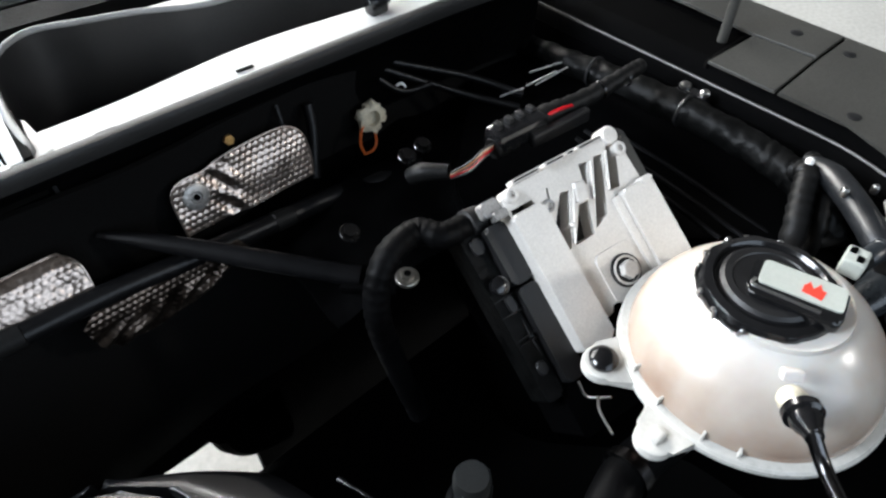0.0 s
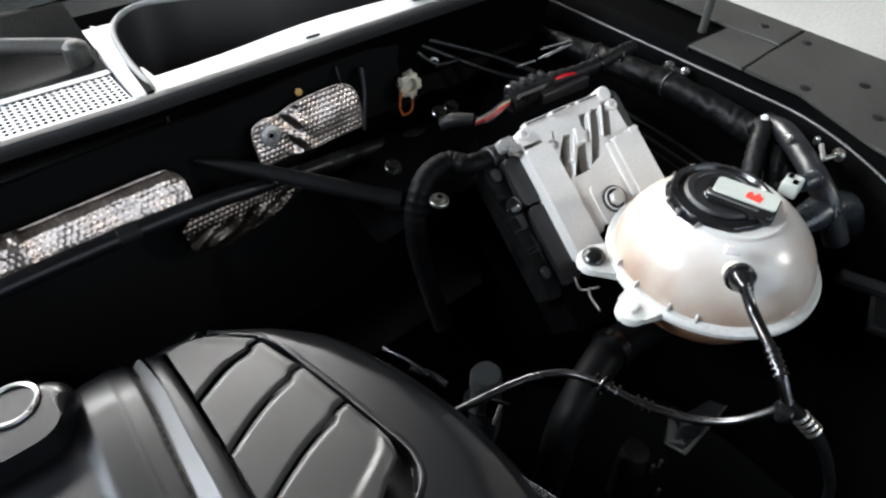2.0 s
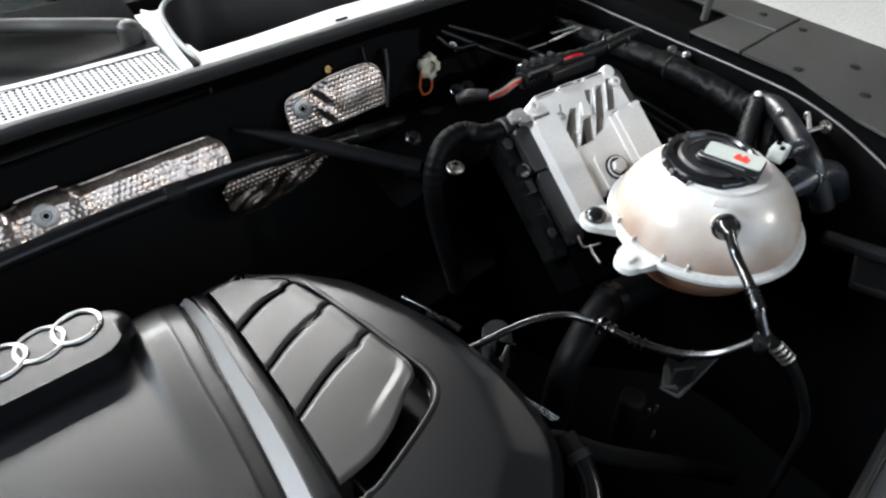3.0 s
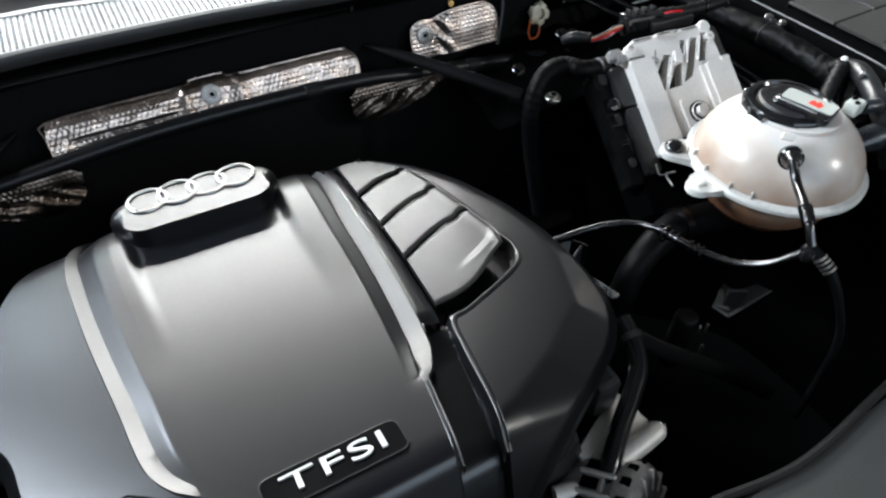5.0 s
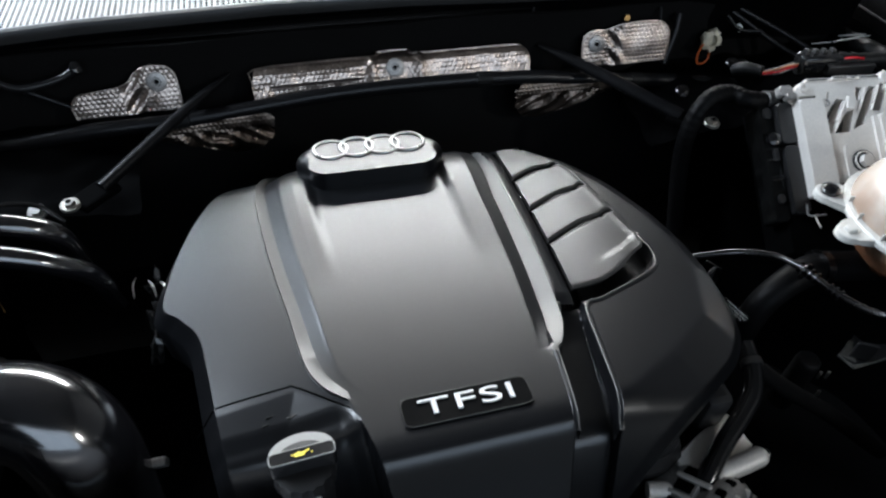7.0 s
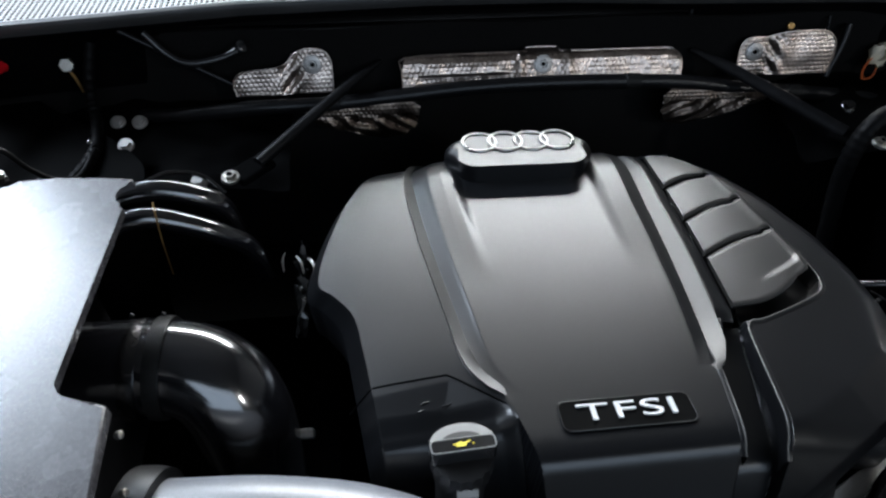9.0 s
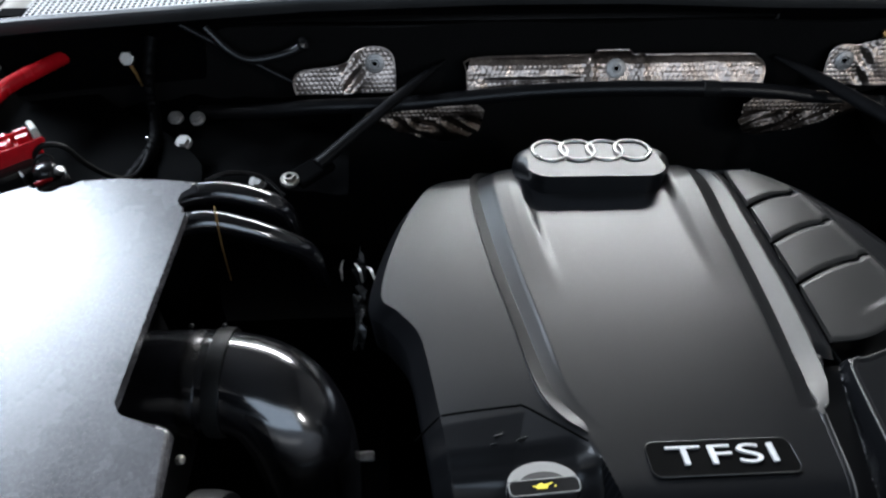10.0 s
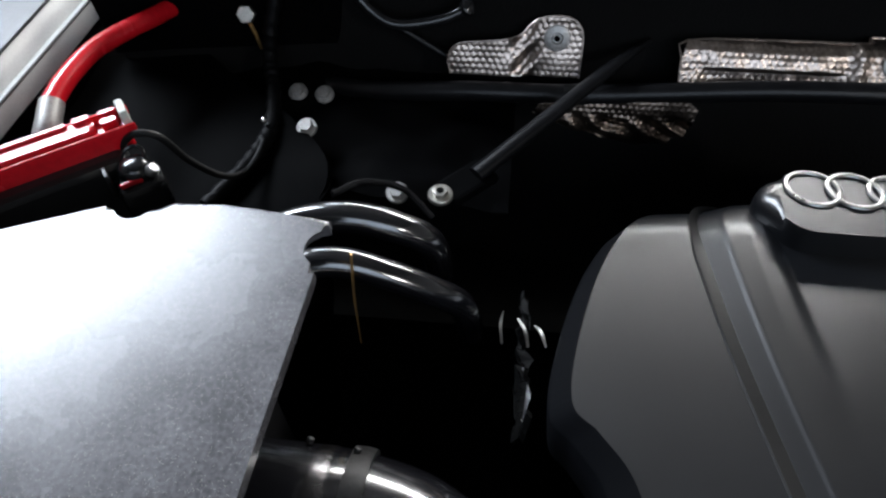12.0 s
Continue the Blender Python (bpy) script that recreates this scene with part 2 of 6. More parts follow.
def tube(pts, r, seg=14, sub=8, bm=None, wob=None, flat=1.0):
    """A round bar or hose along pts; r a number or one for each point; wob(i, n, angle) adds to the radius."""
    bm = bm or bmesh.new()
    path = smooth_path(pts, sub)
    n = len(path)
    rs = [r] * n if not isinstance(r, (list, tuple)) else [float(q) for q in np.interp(np.linspace(0, 1, n), np.linspace(0, 1, len(r)), r)]
    tang = [(path[min(i + 1, n - 1)] - path[max(i - 1, 0)]).normalized() for i in range(n)]
    side = tang[0].orthogonal().normalized()
    rings = []
    for i in range(n):
        side = (side - side.dot(tang[i]) * tang[i]).normalized()
        up = tang[i].cross(side)
        ring = []
        for k in range(seg):
            a = 2 * math.pi * k / seg
            rad = rs[i] + (wob(i, n, a) if wob else 0)
            ring.append(bm.verts.new(path[i] + rad * (math.cos(a) * side + flat * math.sin(a) * up)))
        rings.append(ring)
    for i in range(n - 1):
        for k in range(seg):
            bm.faces.new((rings[i][k], rings[i][(k + 1) % seg], rings[i + 1][(k + 1) % seg], rings[i + 1][k]))
    bm.faces.new(rings[0][::-1])
    bm.faces.new(rings[-1])
    return bm


def lathe(profile, m=None, seg=40, bm=None, wob=None):
    """Turns (radius, height) pairs round the z axis of m."""
    bm = bm or bmesh.new()
    m = m or Matrix.Identity(4)
    rings = []
    for r, z in profile:
        if r < 1e-6:
            rings.append([bm.verts.new(m @ Vector((0, 0, z)))])
        else:
            rings.append([bm.verts.new(m @ Vector(((r + (wob(2 * math.pi * k / seg, r, z) if wob else 0)) * math.cos(2 * math.pi * k / seg),
                                                   (r + (wob(2 * math.pi * k / seg, r, z) if wob else 0)) * math.sin(2 * math.pi * k / seg), z))) for k in range(seg)])
    for a, b in zip(rings, rings[1:]):
        for k in range(seg):
            q = [a[k % len(a)], a[(k + 1) % len(a)], b[(k + 1) % len(b)], b[k % len(b)]]
            q = [v for i, v in enumerate(q) if v not in q[:i]]
            if len(q) > 2:
                bm.faces.new(q)
    for ring, flip in ((rings[0], True), (rings[-1], False)):
        if len(ring) > 1:
            bm.faces.new(ring[::-1] if flip else ring)
    return bm


def prism(poly, z0, z1, bevel=0.0, m=None, bm=None, seg=2):
    """A plate with the outline poly (x, y) from z0 to z1 in the frame m."""
    bm = bm or bmesh.new()
    m = m or Matrix.Identity(4)
    lo = [bm.verts.new((x, y, z0)) for x, y in poly]
    hi = [bm.verts.new((x, y, z1)) for x, y in poly]
    n = len(poly)
    fs = [bm.faces.new(lo[::-1]), bm.faces.new(hi)]
    for i in range(n):
        fs.append(bm.faces.new((lo[i], lo[(i + 1) % n], hi[(i + 1) % n], hi[i])))
    vs = lo + hi
    if bevel:
        es = [e for e in fs[1].edges]
        g = bmesh.ops.bevel(bm, geom=es, offset=bevel, segments=seg, affect='EDGES', profile=0.5)
        vs = list({v for f in g["faces"] for v in f.verts} | {v for v in vs if v.is_valid} | {v for f in fs if f.is_valid for v in f.verts})
    bmesh.ops.transform(bm, matrix=m, verts=vs)
    return bm


def rounded(x0, y0, x1, y1, r, n=5):
    out = []
    for cx, cy, a0 in ((x1 - r, y1 - r, 0), (x0 + r, y1 - r, 90), (x0 + r, y0 + r, 180), (x1 - r, y0 + r, 270)):
        for k in range(n + 1):
            a = radians(a0 + 90 * k / n)
            out.append((cx + r * math.cos(a), cy + r * math.sin(a)))
    return out


def torus(R, r, m, seg=40, ring=10, squash=1.0, bm=None):
    bm = bm or bmesh.new()
    vs = [[bm.verts.new(m @ Vector(((R + r * math.cos(b)) * math.cos(a), (R + r * math.cos(b)) * math.sin(a), squash * r * math.sin(b))))
           for b in [2 * math.pi * j / ring for j in range(ring)]] for a in [2 * math.pi * i / seg for i in range(seg)]]
    for i in range(seg):
        for j in range(ring):
            bm.faces.new((vs[i][j], vs[(i + 1) % seg][j], vs[(i + 1) % seg][(j + 1) % ring], vs[i][(j + 1) % ring]))
    return bm


def sheet(fn, nu, nv, bm=None):
    """A skin through fn(u, v), u and v from 0 to 1."""
    bm = bm or bmesh.new()
    vs = [[bm.verts.new(fn(i / nu, j / nv)) for j in range(nv + 1)] for i in range(nu + 1)]
    for i in range(nu):
        for j in range(nv):
            bm.faces.new((vs[i][j], vs[i + 1][j], vs[i + 1][j + 1], vs[i][j + 1]))
    return bm


def thicken(bm, d):
    """Gives a skin the thickness d, away from its normals' side."""
    bmesh.ops.recalc_face_normals(bm, faces=bm.faces)
    bmesh.ops.solidify(bm, geom=bm.faces[:], thickness=d)
    return bm


def holed_plate(outer, holes, z0, z1, m):
    """A plate from z0 to z1 with real openings through it."""
    bm = bmesh.new()
    for loop in (outer, *holes):
        vs = [bm.verts.new((x, y, z1)) for x, y in loop]
        for i in range(len(vs)):
            bm.edges.new((vs[i], vs[(i + 1) % len(vs)]))
    bmesh.ops.triangle_fill(bm, edges=bm.edges[:], use_beauty=True, use_dissolve=False, normal=(0, 0, 1))
    low = bmesh.ops.extrude_face_region(bm, geom=bm.faces[:])
    bmesh.ops.translate(bm, verts=[g for g in low["geom"] if isinstance(g, bmesh.types.BMVert)], vec=(0, 0, z0 - z1))
    bmesh.ops.transform(bm, matrix=m, verts=bm.verts)
    return bm


def along(p, q):
    """A frame at p whose z axis points to q."""
    return Matrix.Translation(p) @ (Vector(q) - Vector(p)).to_track_quat("Z", "Y").to_matrix().to_4x4()


def hex_bolt(name_label, place, up, r, parent=None, washer=1.6, group="", material=None, plain=False):
    """A flanged hexagon bolt as a thing of its own."""
    m = along(place, Vector(place) + Vector(up))
    t = thing("bolt", place, name_label, "bolt", group)
    part("washer", lathe([(0, -0.002), (r * washer, -0.002), (r * washer, 0.0012), (r * washer * 0.93, 0.002), (0, 0.002)], m, 28), material or M_ZINC, t)
    head = prism([(r * math.cos(radians(60 * k)), r * math.sin(radians(60 * k))) for k in range(6)], 0.0015, r * 0.95, r * 0.12, m)
    part("head", head, material or M_ZINC, t)
    if not plain:
        part("socket", lathe([(0, r * 0.95), (r * 0.5, r * 0.95), (r * 0.5, r * 0.98), (0, r * 0.98)], m, 20), M_INNER, t)
    return t


def step(a, b, v):
    t = max(0.0, min(1.0, (v - a) / (b - a)))
    return t * t * (3 - 2 * t)


def lerp_table(v, xs, ys):
    return float(np.interp(v, xs, ys))


DENSE = {}


def glide(v, xs, ys):
    """Like lerp_table, but rounded through the given places."""
    if (xs, ys) not in DENSE:
        path = smooth_path([(a, b, 0) for a, b in zip(xs, ys)], 8)
        px = np.maximum.accumulate([p.x for p in path])
        DENSE[xs, ys] = (px, [p.y for p in path])
    return float(np.interp(v, *DENSE[xs, ys]))

# ---------------------------------------------------------------- the workshop round the car
def wall_with_opening(name, axis, at, lo, hi, height, o_lo, o_hi, o_z0, o_z1, material):
    """A wall 0.2 m thick across axis, with one window opening through it."""
    bm = bmesh.new()
    for a0, a1, z0, z1 in ((lo, o_lo, 0, height), (o_hi, hi, 0, height), (o_lo, o_hi, 0, o_z0), (o_lo, o_hi, o_z1, height)):
        c, s = (a0 + a1) / 2, a1 - a0
        if axis == "y":
            box((c, at, (z0 + z1) / 2), (s, 0.2, z1 - z0), bm=bm)
        else:
            box((at, c, (z0 + z1) / 2), (0.2, s, z1 - z0), bm=bm)
    return solid(name, bm, material, (0, at, 0) if axis == "y" else (at, 0, 0), "painted workshop wall with a daylight window", "wall", kind="structure", smooth=False)


def room():
    solid("ground", box((0, 0, -0.1), (40, 40, 0.2)), M_CONCRETE, (0, 0, 0), "pale grey concrete workshop floor", "floor", kind="structure", smooth=False)
    wall_with_opening("wall_rear", "y", 4.5, -1.55, 4.4, 4.8, -1.5, 2.7, 2.45, 3.23, M_WALL)
    wall_with_opening("wall_rear_side", "y", 4.5, -2.45, -1.55, 4.8, -2.32, -1.57, 2.45, 3.23, M_WALL)
    wall_with_opening("wall_left", "x", -2.55, -4.6, 4.6, 4.8, 0.5, 2.3, 2.42, 3.44, M_WALL)
    solid("wall_right", box((4.5, 0, 2.4), (0.2, 9.2, 4.8)), M_WALL, (4.5, 0, 0), "painted workshop wall", "wall", kind="structure", smooth=False)
    wall_with_opening("wall_front", "y", -4.5, -2.45, 3.4, 4.8, -1.7, 2.5, 1.6, 4.2, M_WALL)
    wall_with_opening("wall_corner", "y", -4.5, 3.4, 4.4, 4.8, 3.72, 4.18, 3.32, 4.08, M_WALL)
    solid("ceiling", box((0.95, 0, 4.9), (7.3, 9.4, 0.2)), M_DARKWALL, (0, 0, 4.8), "dark painted workshop ceiling", "ceiling", kind="structure", smooth=False)
    w = thing("window_1", (0.6, 4.5, 2.45), "grey metal framed workshop window", "window", kind="structure")
    for x in (-1.48, 2.68):
        part("window_frame", box((x, 4.47, 2.84), (0.04, 0.08, 0.74), 0.005), M_ALUD, w)
    for z in (2.47, 3.21):
        part("window_frame", box((0.6, 4.47, z), (4.18, 0.08, 0.04), 0.005), M_ALUD, w)
    w = thing("window_5", (-1.94, 4.5, 2.45), "narrow grey metal framed workshop window", "window", kind="structure")
    for x in (-2.3, -1.59):
        part("window_frame", box((x, 4.47, 2.84), (0.03, 0.08, 0.74), 0.005), M_ALUD, w)
    for z in (2.47, 3.21):
        part("window_frame", box((-1.945, 4.47, z), (0.68, 0.08, 0.03), 0.005), M_ALUD, w)
    w = thing("window_3", (0.4, -4.5, 1.6), "grey metal framed workshop window", "window", kind="structure")
    for x in (-1.68, -0.3, 1.1, 2.48):
        part("window_frame", box((x, -4.47, 2.9), (0.04, 0.08, 2.58), 0.005), M_ALUD, w)
    for z in (1.62, 4.18):
        part("window_frame", box((0.4, -4.47, z), (4.18, 0.08, 0.04), 0.005), M_ALUD, w)
    w = thing("window_4", (3.95, -4.5, 3.32), "small grey metal framed corner window", "window", kind="structure")
    for x in (3.735, 4.165):
        part("window_frame", box((x, -4.47, 3.7), (0.03, 0.08, 0.74), 0.005), M_ALUD, w)
    for z in (3.335, 4.065):
        part("window_frame", box((3.95, -4.47, z), (0.4, 0.08, 0.03), 0.005), M_ALUD, w)
    w = thing("window_2", (-2.55, 1.4, 2.42), "grey metal framed workshop window", "window", kind="structure")
    for y in (0.52, 2.28):
        part("window_frame", box((-2.52, y, 2.93), (0.08, 0.04, 1.0), 0.005), M_ALUD, w)
    for z in (2.44, 3.42):
        part("window_frame", box((-2.52, 1.4, z), (0.08, 1.78, 0.04), 0.005), M_ALUD, w)


room()

# ---------------------------------------------------------------- car body round the engine bay
COWL_X = (-0.8, -0.68, -0.38, -0.15, 0.03, 0.175, 0.4, 0.61, 0.8)
COWL_Y = (0.14, 0.164, 0.207, 0.219, 0.217, 0.204, 0.194, 0.181, 0.16)


def cowl_y(x):
    return lerp_table(x, COWL_X, COWL_Y)


def profile_run(fn, x0, x1, nx, prof, bm=None):
    """Runs a section (offset, z) along the curved front line of the cowl."""
    return sheet(lambda u, v: Vector((x0 + (x1 - x0) * u, fn(x0 + (x1 - x0) * u) + prof[round(v * (len(prof) - 1))][0], prof[round(v * (len(prof) - 1))][1])), nx, len(prof) - 1, bm)


def perforated(x0, x1, y_front, y_back, z, pitch):
    """A plate with rows of real round holes, and the dark walls of the holes."""
    bm, walls = bmesh.new(), bmesh.new()
    nx = int((x1 - x0) / pitch)
    for i in range(nx):
        xa = x0 + i * pitch
        yf, yb = y_front(xa + pitch / 2), y_back(xa + pitch / 2)
        ny = max(1, int((yb - yf) / pitch))
        for j in range(ny):
            cx, cy, h = xa + pitch / 2, yf + (j + 0.5) * pitch, pitch / 2
            sq = [bm.verts.new((cx + h * sx, cy + h * sy, z)) for sx, sy in ((1, 0), (1, 1), (0, 1), (-1, 1), (-1, 0), (-1, -1), (0, -1), (1, -1))]
            r = pitch * 0.36
            ci = [bm.verts.new((cx + r * math.cos(radians(45 * k)), cy + r * math.sin(radians(45 * k)), z)) for k in range(8)]
            for k in range(8):
                bm.faces.new((sq[k], sq[(k + 1) % 8], ci[(k + 1) % 8], ci[k]))
            up_ = [walls.verts.new(v.co) for v in ci]
            lo = [walls.verts.new((v.co.x, v.co.y, z - 0.003)) for v in ci]
            for k in range(8):
                walls.faces.new((up_[k], up_[(k + 1) % 8], lo[(k + 1) % 8], lo[k]))
    bmesh.ops.remove_doubles(bm, verts=bm.verts, dist=0.0001)
    return bm, walls


def cowl():
    t = thing("cowl_panel", (0, 0.22, 0.9), "grey plastic scuttle panel below the windscreen with a perforated air inlet", "cowl panel")
    face = [(0.016, 0.9), (0.012, 0.96), (0.004, 0.978), (0.0015, 0.984)]
    part("front_face", thicken(profile_run(cowl_y, -0.74, 0.74, 90, face), 0.002), M_INNER, t, "black front face below the lip")
    lip = [(0.0015, 0.984), (-0.001, 0.994), (0.001, 0.9995), (0.006, 1.001), (0.010, 1.0), (0.012, 0.996), (0.015, 0.9945)]
    part("front_lip", thicken(profile_run(cowl_y, -0.74, 0.74, 90, lip), 0.002), M_LIP, t, "rounded dark rubber front lip")
    # level shelf behind the lip, left of the open pocket
    shelf = [(0.0125, 0.9945), (0.0235, 0.9945)]
    part("shelf", thicken(profile_run(cowl_y, -0.74, 0.19, 50, shelf), 0.002), M_SHELF, t)
    back = lambda x: lerp_table(x, (-0.7, -0.14, 0.05, 0.12, 0.19), (0.33, 0.338, 0.305, 0.298, 0.292))
    holes, walls = perforated(-0.7, 0.186, lambda x: cowl_y(x) + 0.0235, back, 0.9945, 0.0068)
    part("inlet_grille", holes, M_SHELF, t, "perforated plastic air inlet grille")
    # hole walls are blackened to stand for the shade inside them
    tagged(part("hole_wall", walls, M_MATT, t), "walls of the grille holes, blackened for the shade inside", kind="stuff")
    part("grille_border", thicken(sheet(lambda u, v: Vector((-0.7 + 0.886 * u, back(-0.7 + 0.886 * u) - 0.007 + 0.009 * v, 0.9962)), 60, 1), 0.0015), M_SHELF, t, "plain rear border of the grille")
    # matt black sheet below the grille stands for the inlet's shade
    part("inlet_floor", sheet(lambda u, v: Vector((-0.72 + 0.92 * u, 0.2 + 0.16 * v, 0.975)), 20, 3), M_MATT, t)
    # rear shelf up to the windscreen, with the wiper's dish
    rear = sheet(lambda u, v: Vector((-0.74 + 0.935 * u, back(-0.74 + 0.935 * u) + 0.15 * v,
                                      0.9945 - 0.012 * math.exp(-(((-0.74 + 0.935 * u - 0.10) / 0.09) ** 2 + ((back(-0.74 + 0.935 * u) + 0.15 * v - 0.35) / 0.035) ** 2)) + 0.05 * max(0, v - 0.6))), 80, 16)
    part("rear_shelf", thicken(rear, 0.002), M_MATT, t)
    # pocket: shelf that rolls down into the plenum
    pf = [(0.0125, 0.9945), (0.03, 0.9955), (0.045, 0.996), (0.056, 0.9945), (0.066, 0.989), (0.073, 0.979), (0.077, 0.965), (0.079, 0.93), (0.079, 0.86)]

    def pocket(u, v):
        x = 0.212 + 0.488 * u
        o, z = pf[round(v * 8)]
        return Vector((x, cowl_y(x) + o * (1 + 0.10 * math.sin(17 * x + 0.6) * step(0.03, 0.06, o)), z))
    part("pocket_shelf", thicken(sheet(pocket, 60, 8), 0.002), M_SHELF, t, "plastic shelf of the open pocket, paled to look strongly lit")
    part("divider_slot", prism([(0.1965, 0.213), (0.204, 0.2145), (0.2115, 0.285), (0.2055, 0.30), (0.2015, 0.27)], 0.9, 1.0025, 0.001), M_MATT, t, "dark slot beside the divider post")
    part("slot_cheek", prism([(0.2045, 0.213), (0.219, 0.2165), (0.2155, 0.27), (0.2125, 0.275)], 0.95, 0.999, 0.0015), M_SHELF, t, "pale cheek beside the slot")
    rim = smooth_path([(0.204, 0.206, 0.984), (0.2055, 0.228, 0.999), (0.207, 0.29, 1.003), (0.222, 0.365, 1.005), (0.262, 0.4, 1.005), (0.312, 0.385, 1.005), (0.36, 0.366, 1.005), (0.4, 0.345, 1.004), (0.44, 0.335, 1.003), (0.56, 0.335, 1.0), (0.72, 0.31, 0.996)], 10)
    bm = sheet(lambda u, v: rim[round(u * (len(rim) - 1))] - Vector((0, 0.004 * v, 0.13 * v)), len(rim) - 1, 4)
    part("pocket_wall", thicken(bm, 0.003), M_BLACK, t, "black inner wall of the pocket")
    part("pocket_rim", tube([tuple(p) for p in rim[::3]], 0.0034, 10, 4), M_COWL, t, "rounded grey rim of the pocket")
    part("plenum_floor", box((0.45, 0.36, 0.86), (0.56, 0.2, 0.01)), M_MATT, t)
    # end step between the grille and the pocket
    part("divider", prism([(0.186, 0.216), (0.203, 0.214), (0.205, 0.29), (0.222, 0.37), (0.206, 0.40), (0.19, 0.33)], 0.94, 1.0, 0.003), M_SHELF, t)
    for x, y in ((0.259, 0.2135), (0.39, 0.2185)):
        part("slot", box((x, y + 0.001, 0.9962), (0.017, 0.0035, 0.002), 0.0008, Matrix.Rotation(-0.08, 4, 'Z')), M_MATT, t)
    clip = box((0.543, 0.222, 1.003), (0.022, 0.016, 0.018), 0.004)
    box((0.553, 0.226, 1.007), (0.012, 0.02, 0.010), 0.003, bm=clip)
    part("clip", clip, M_GLOSS, t, "small black retaining clip")
    # wiper
    w = thing("wiper_arm", (0.175, 0.34, 0.985), "matt grey wiper arm resting in its dish below the windscreen", "wiper")
    part("arm", tube([(0.17, 0.342, 1.008), (0.12, 0.375, 1.012), (0.02, 0.43, 1.02), (-0.3, 0.53, 1.06)], [0.010, 0.009, 0.008, 0.006], 12, 8, flat=0.6), M_PAINT, w)
    part("pivot", lathe([(0.013, 0.985), (0.0135, 1.004), (0.012, 1.011), (0.007, 1.015), (0, 1.016)], Matrix.Translation((0.172, 0.338, 0)), 28), M_PAINT, w)
    # windscreen
    ws = sheet(lambda u, v: Vector((-0.72 + 1.44 * u, 0.47 + 0.9 * v - 0.1 * (2 * u - 1) ** 2, 1.01 + 0.56 * v)), 24, 10)
    g = solid("windscreen", thicken(ws, 0.005), M_GLASS, (0, 0.5, 1.0), "sloping windscreen glass above the scuttle", "windscreen")
    g.visible_shadow = False
    dash = sheet(lambda u, v: Vector((-0.7 + 1.4 * u, 0.52 + 0.6 * v - 0.08 * (2 * u - 1) ** 2, 0.965 + 0.02 * math.sin(3 * v))), 20, 8)
    solid("dashboard", thicken(dash, 0.02), M_MATT, (0, 0.6, 0.96), "black dashboard top behind the windscreen", "dashboard")


cowl()


def firewall():
    def f(u, v):
        x = -0.74 + 1.48 * u
        z = 0.6 + 0.37 * v
        y = 0.205 + 0.012 * noise.noise(Vector((x * 6, z * 7, 1.3))) - 0.05 * math.exp(-((z - 0.72) / 0.12) ** 2) * math.exp(-(x / 0.35) ** 2)
        return Vector((x, min(y, cowl_y(x) + 0.03), z))
    t = thing("firewall", (0, 0.2, 0.5), "black felt-lined bulkhead at the back of the engine bay", "bulkhead", kind="structure")
    part("insulation_mat", thicken(sheet(f, 120, 40), 0.006), M_MATT, t)
    # sheet panel with an open gap beside the tunnel
    bm = box((0, 0.225, 0.755), (1.5, 0.02, 0.45))
    box((-0.325, 0.225, 0.40), (0.85, 0.02, 0.26), bm=bm)
    box((0.505, 0.225, 0.40), (0.49, 0.02, 0.26), bm=bm)
    box((0.278, 0.225, 0.486), (0.084, 0.02, 0.088), bm=bm)
    box((0.17, 0.225, 0.524), (0.15, 0.02, 0.014), bm=bm)
    tube([(0.235, 0.214, 0.535), (0.242, 0.214, 0.50), (0.262, 0.214, 0.47), (0.31, 0.214, 0.45)], 0.026, 14, bm=bm)
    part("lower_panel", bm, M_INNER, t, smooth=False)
    part("tunnel_pipe", tube([(0.10, 0.26, 0.47), (0.2, 0.26, 0.474), (0.32, 0.26, 0.49)], 0.004, 10), M_BLACK, t, "thin dark pipe behind the gap")


firewall()


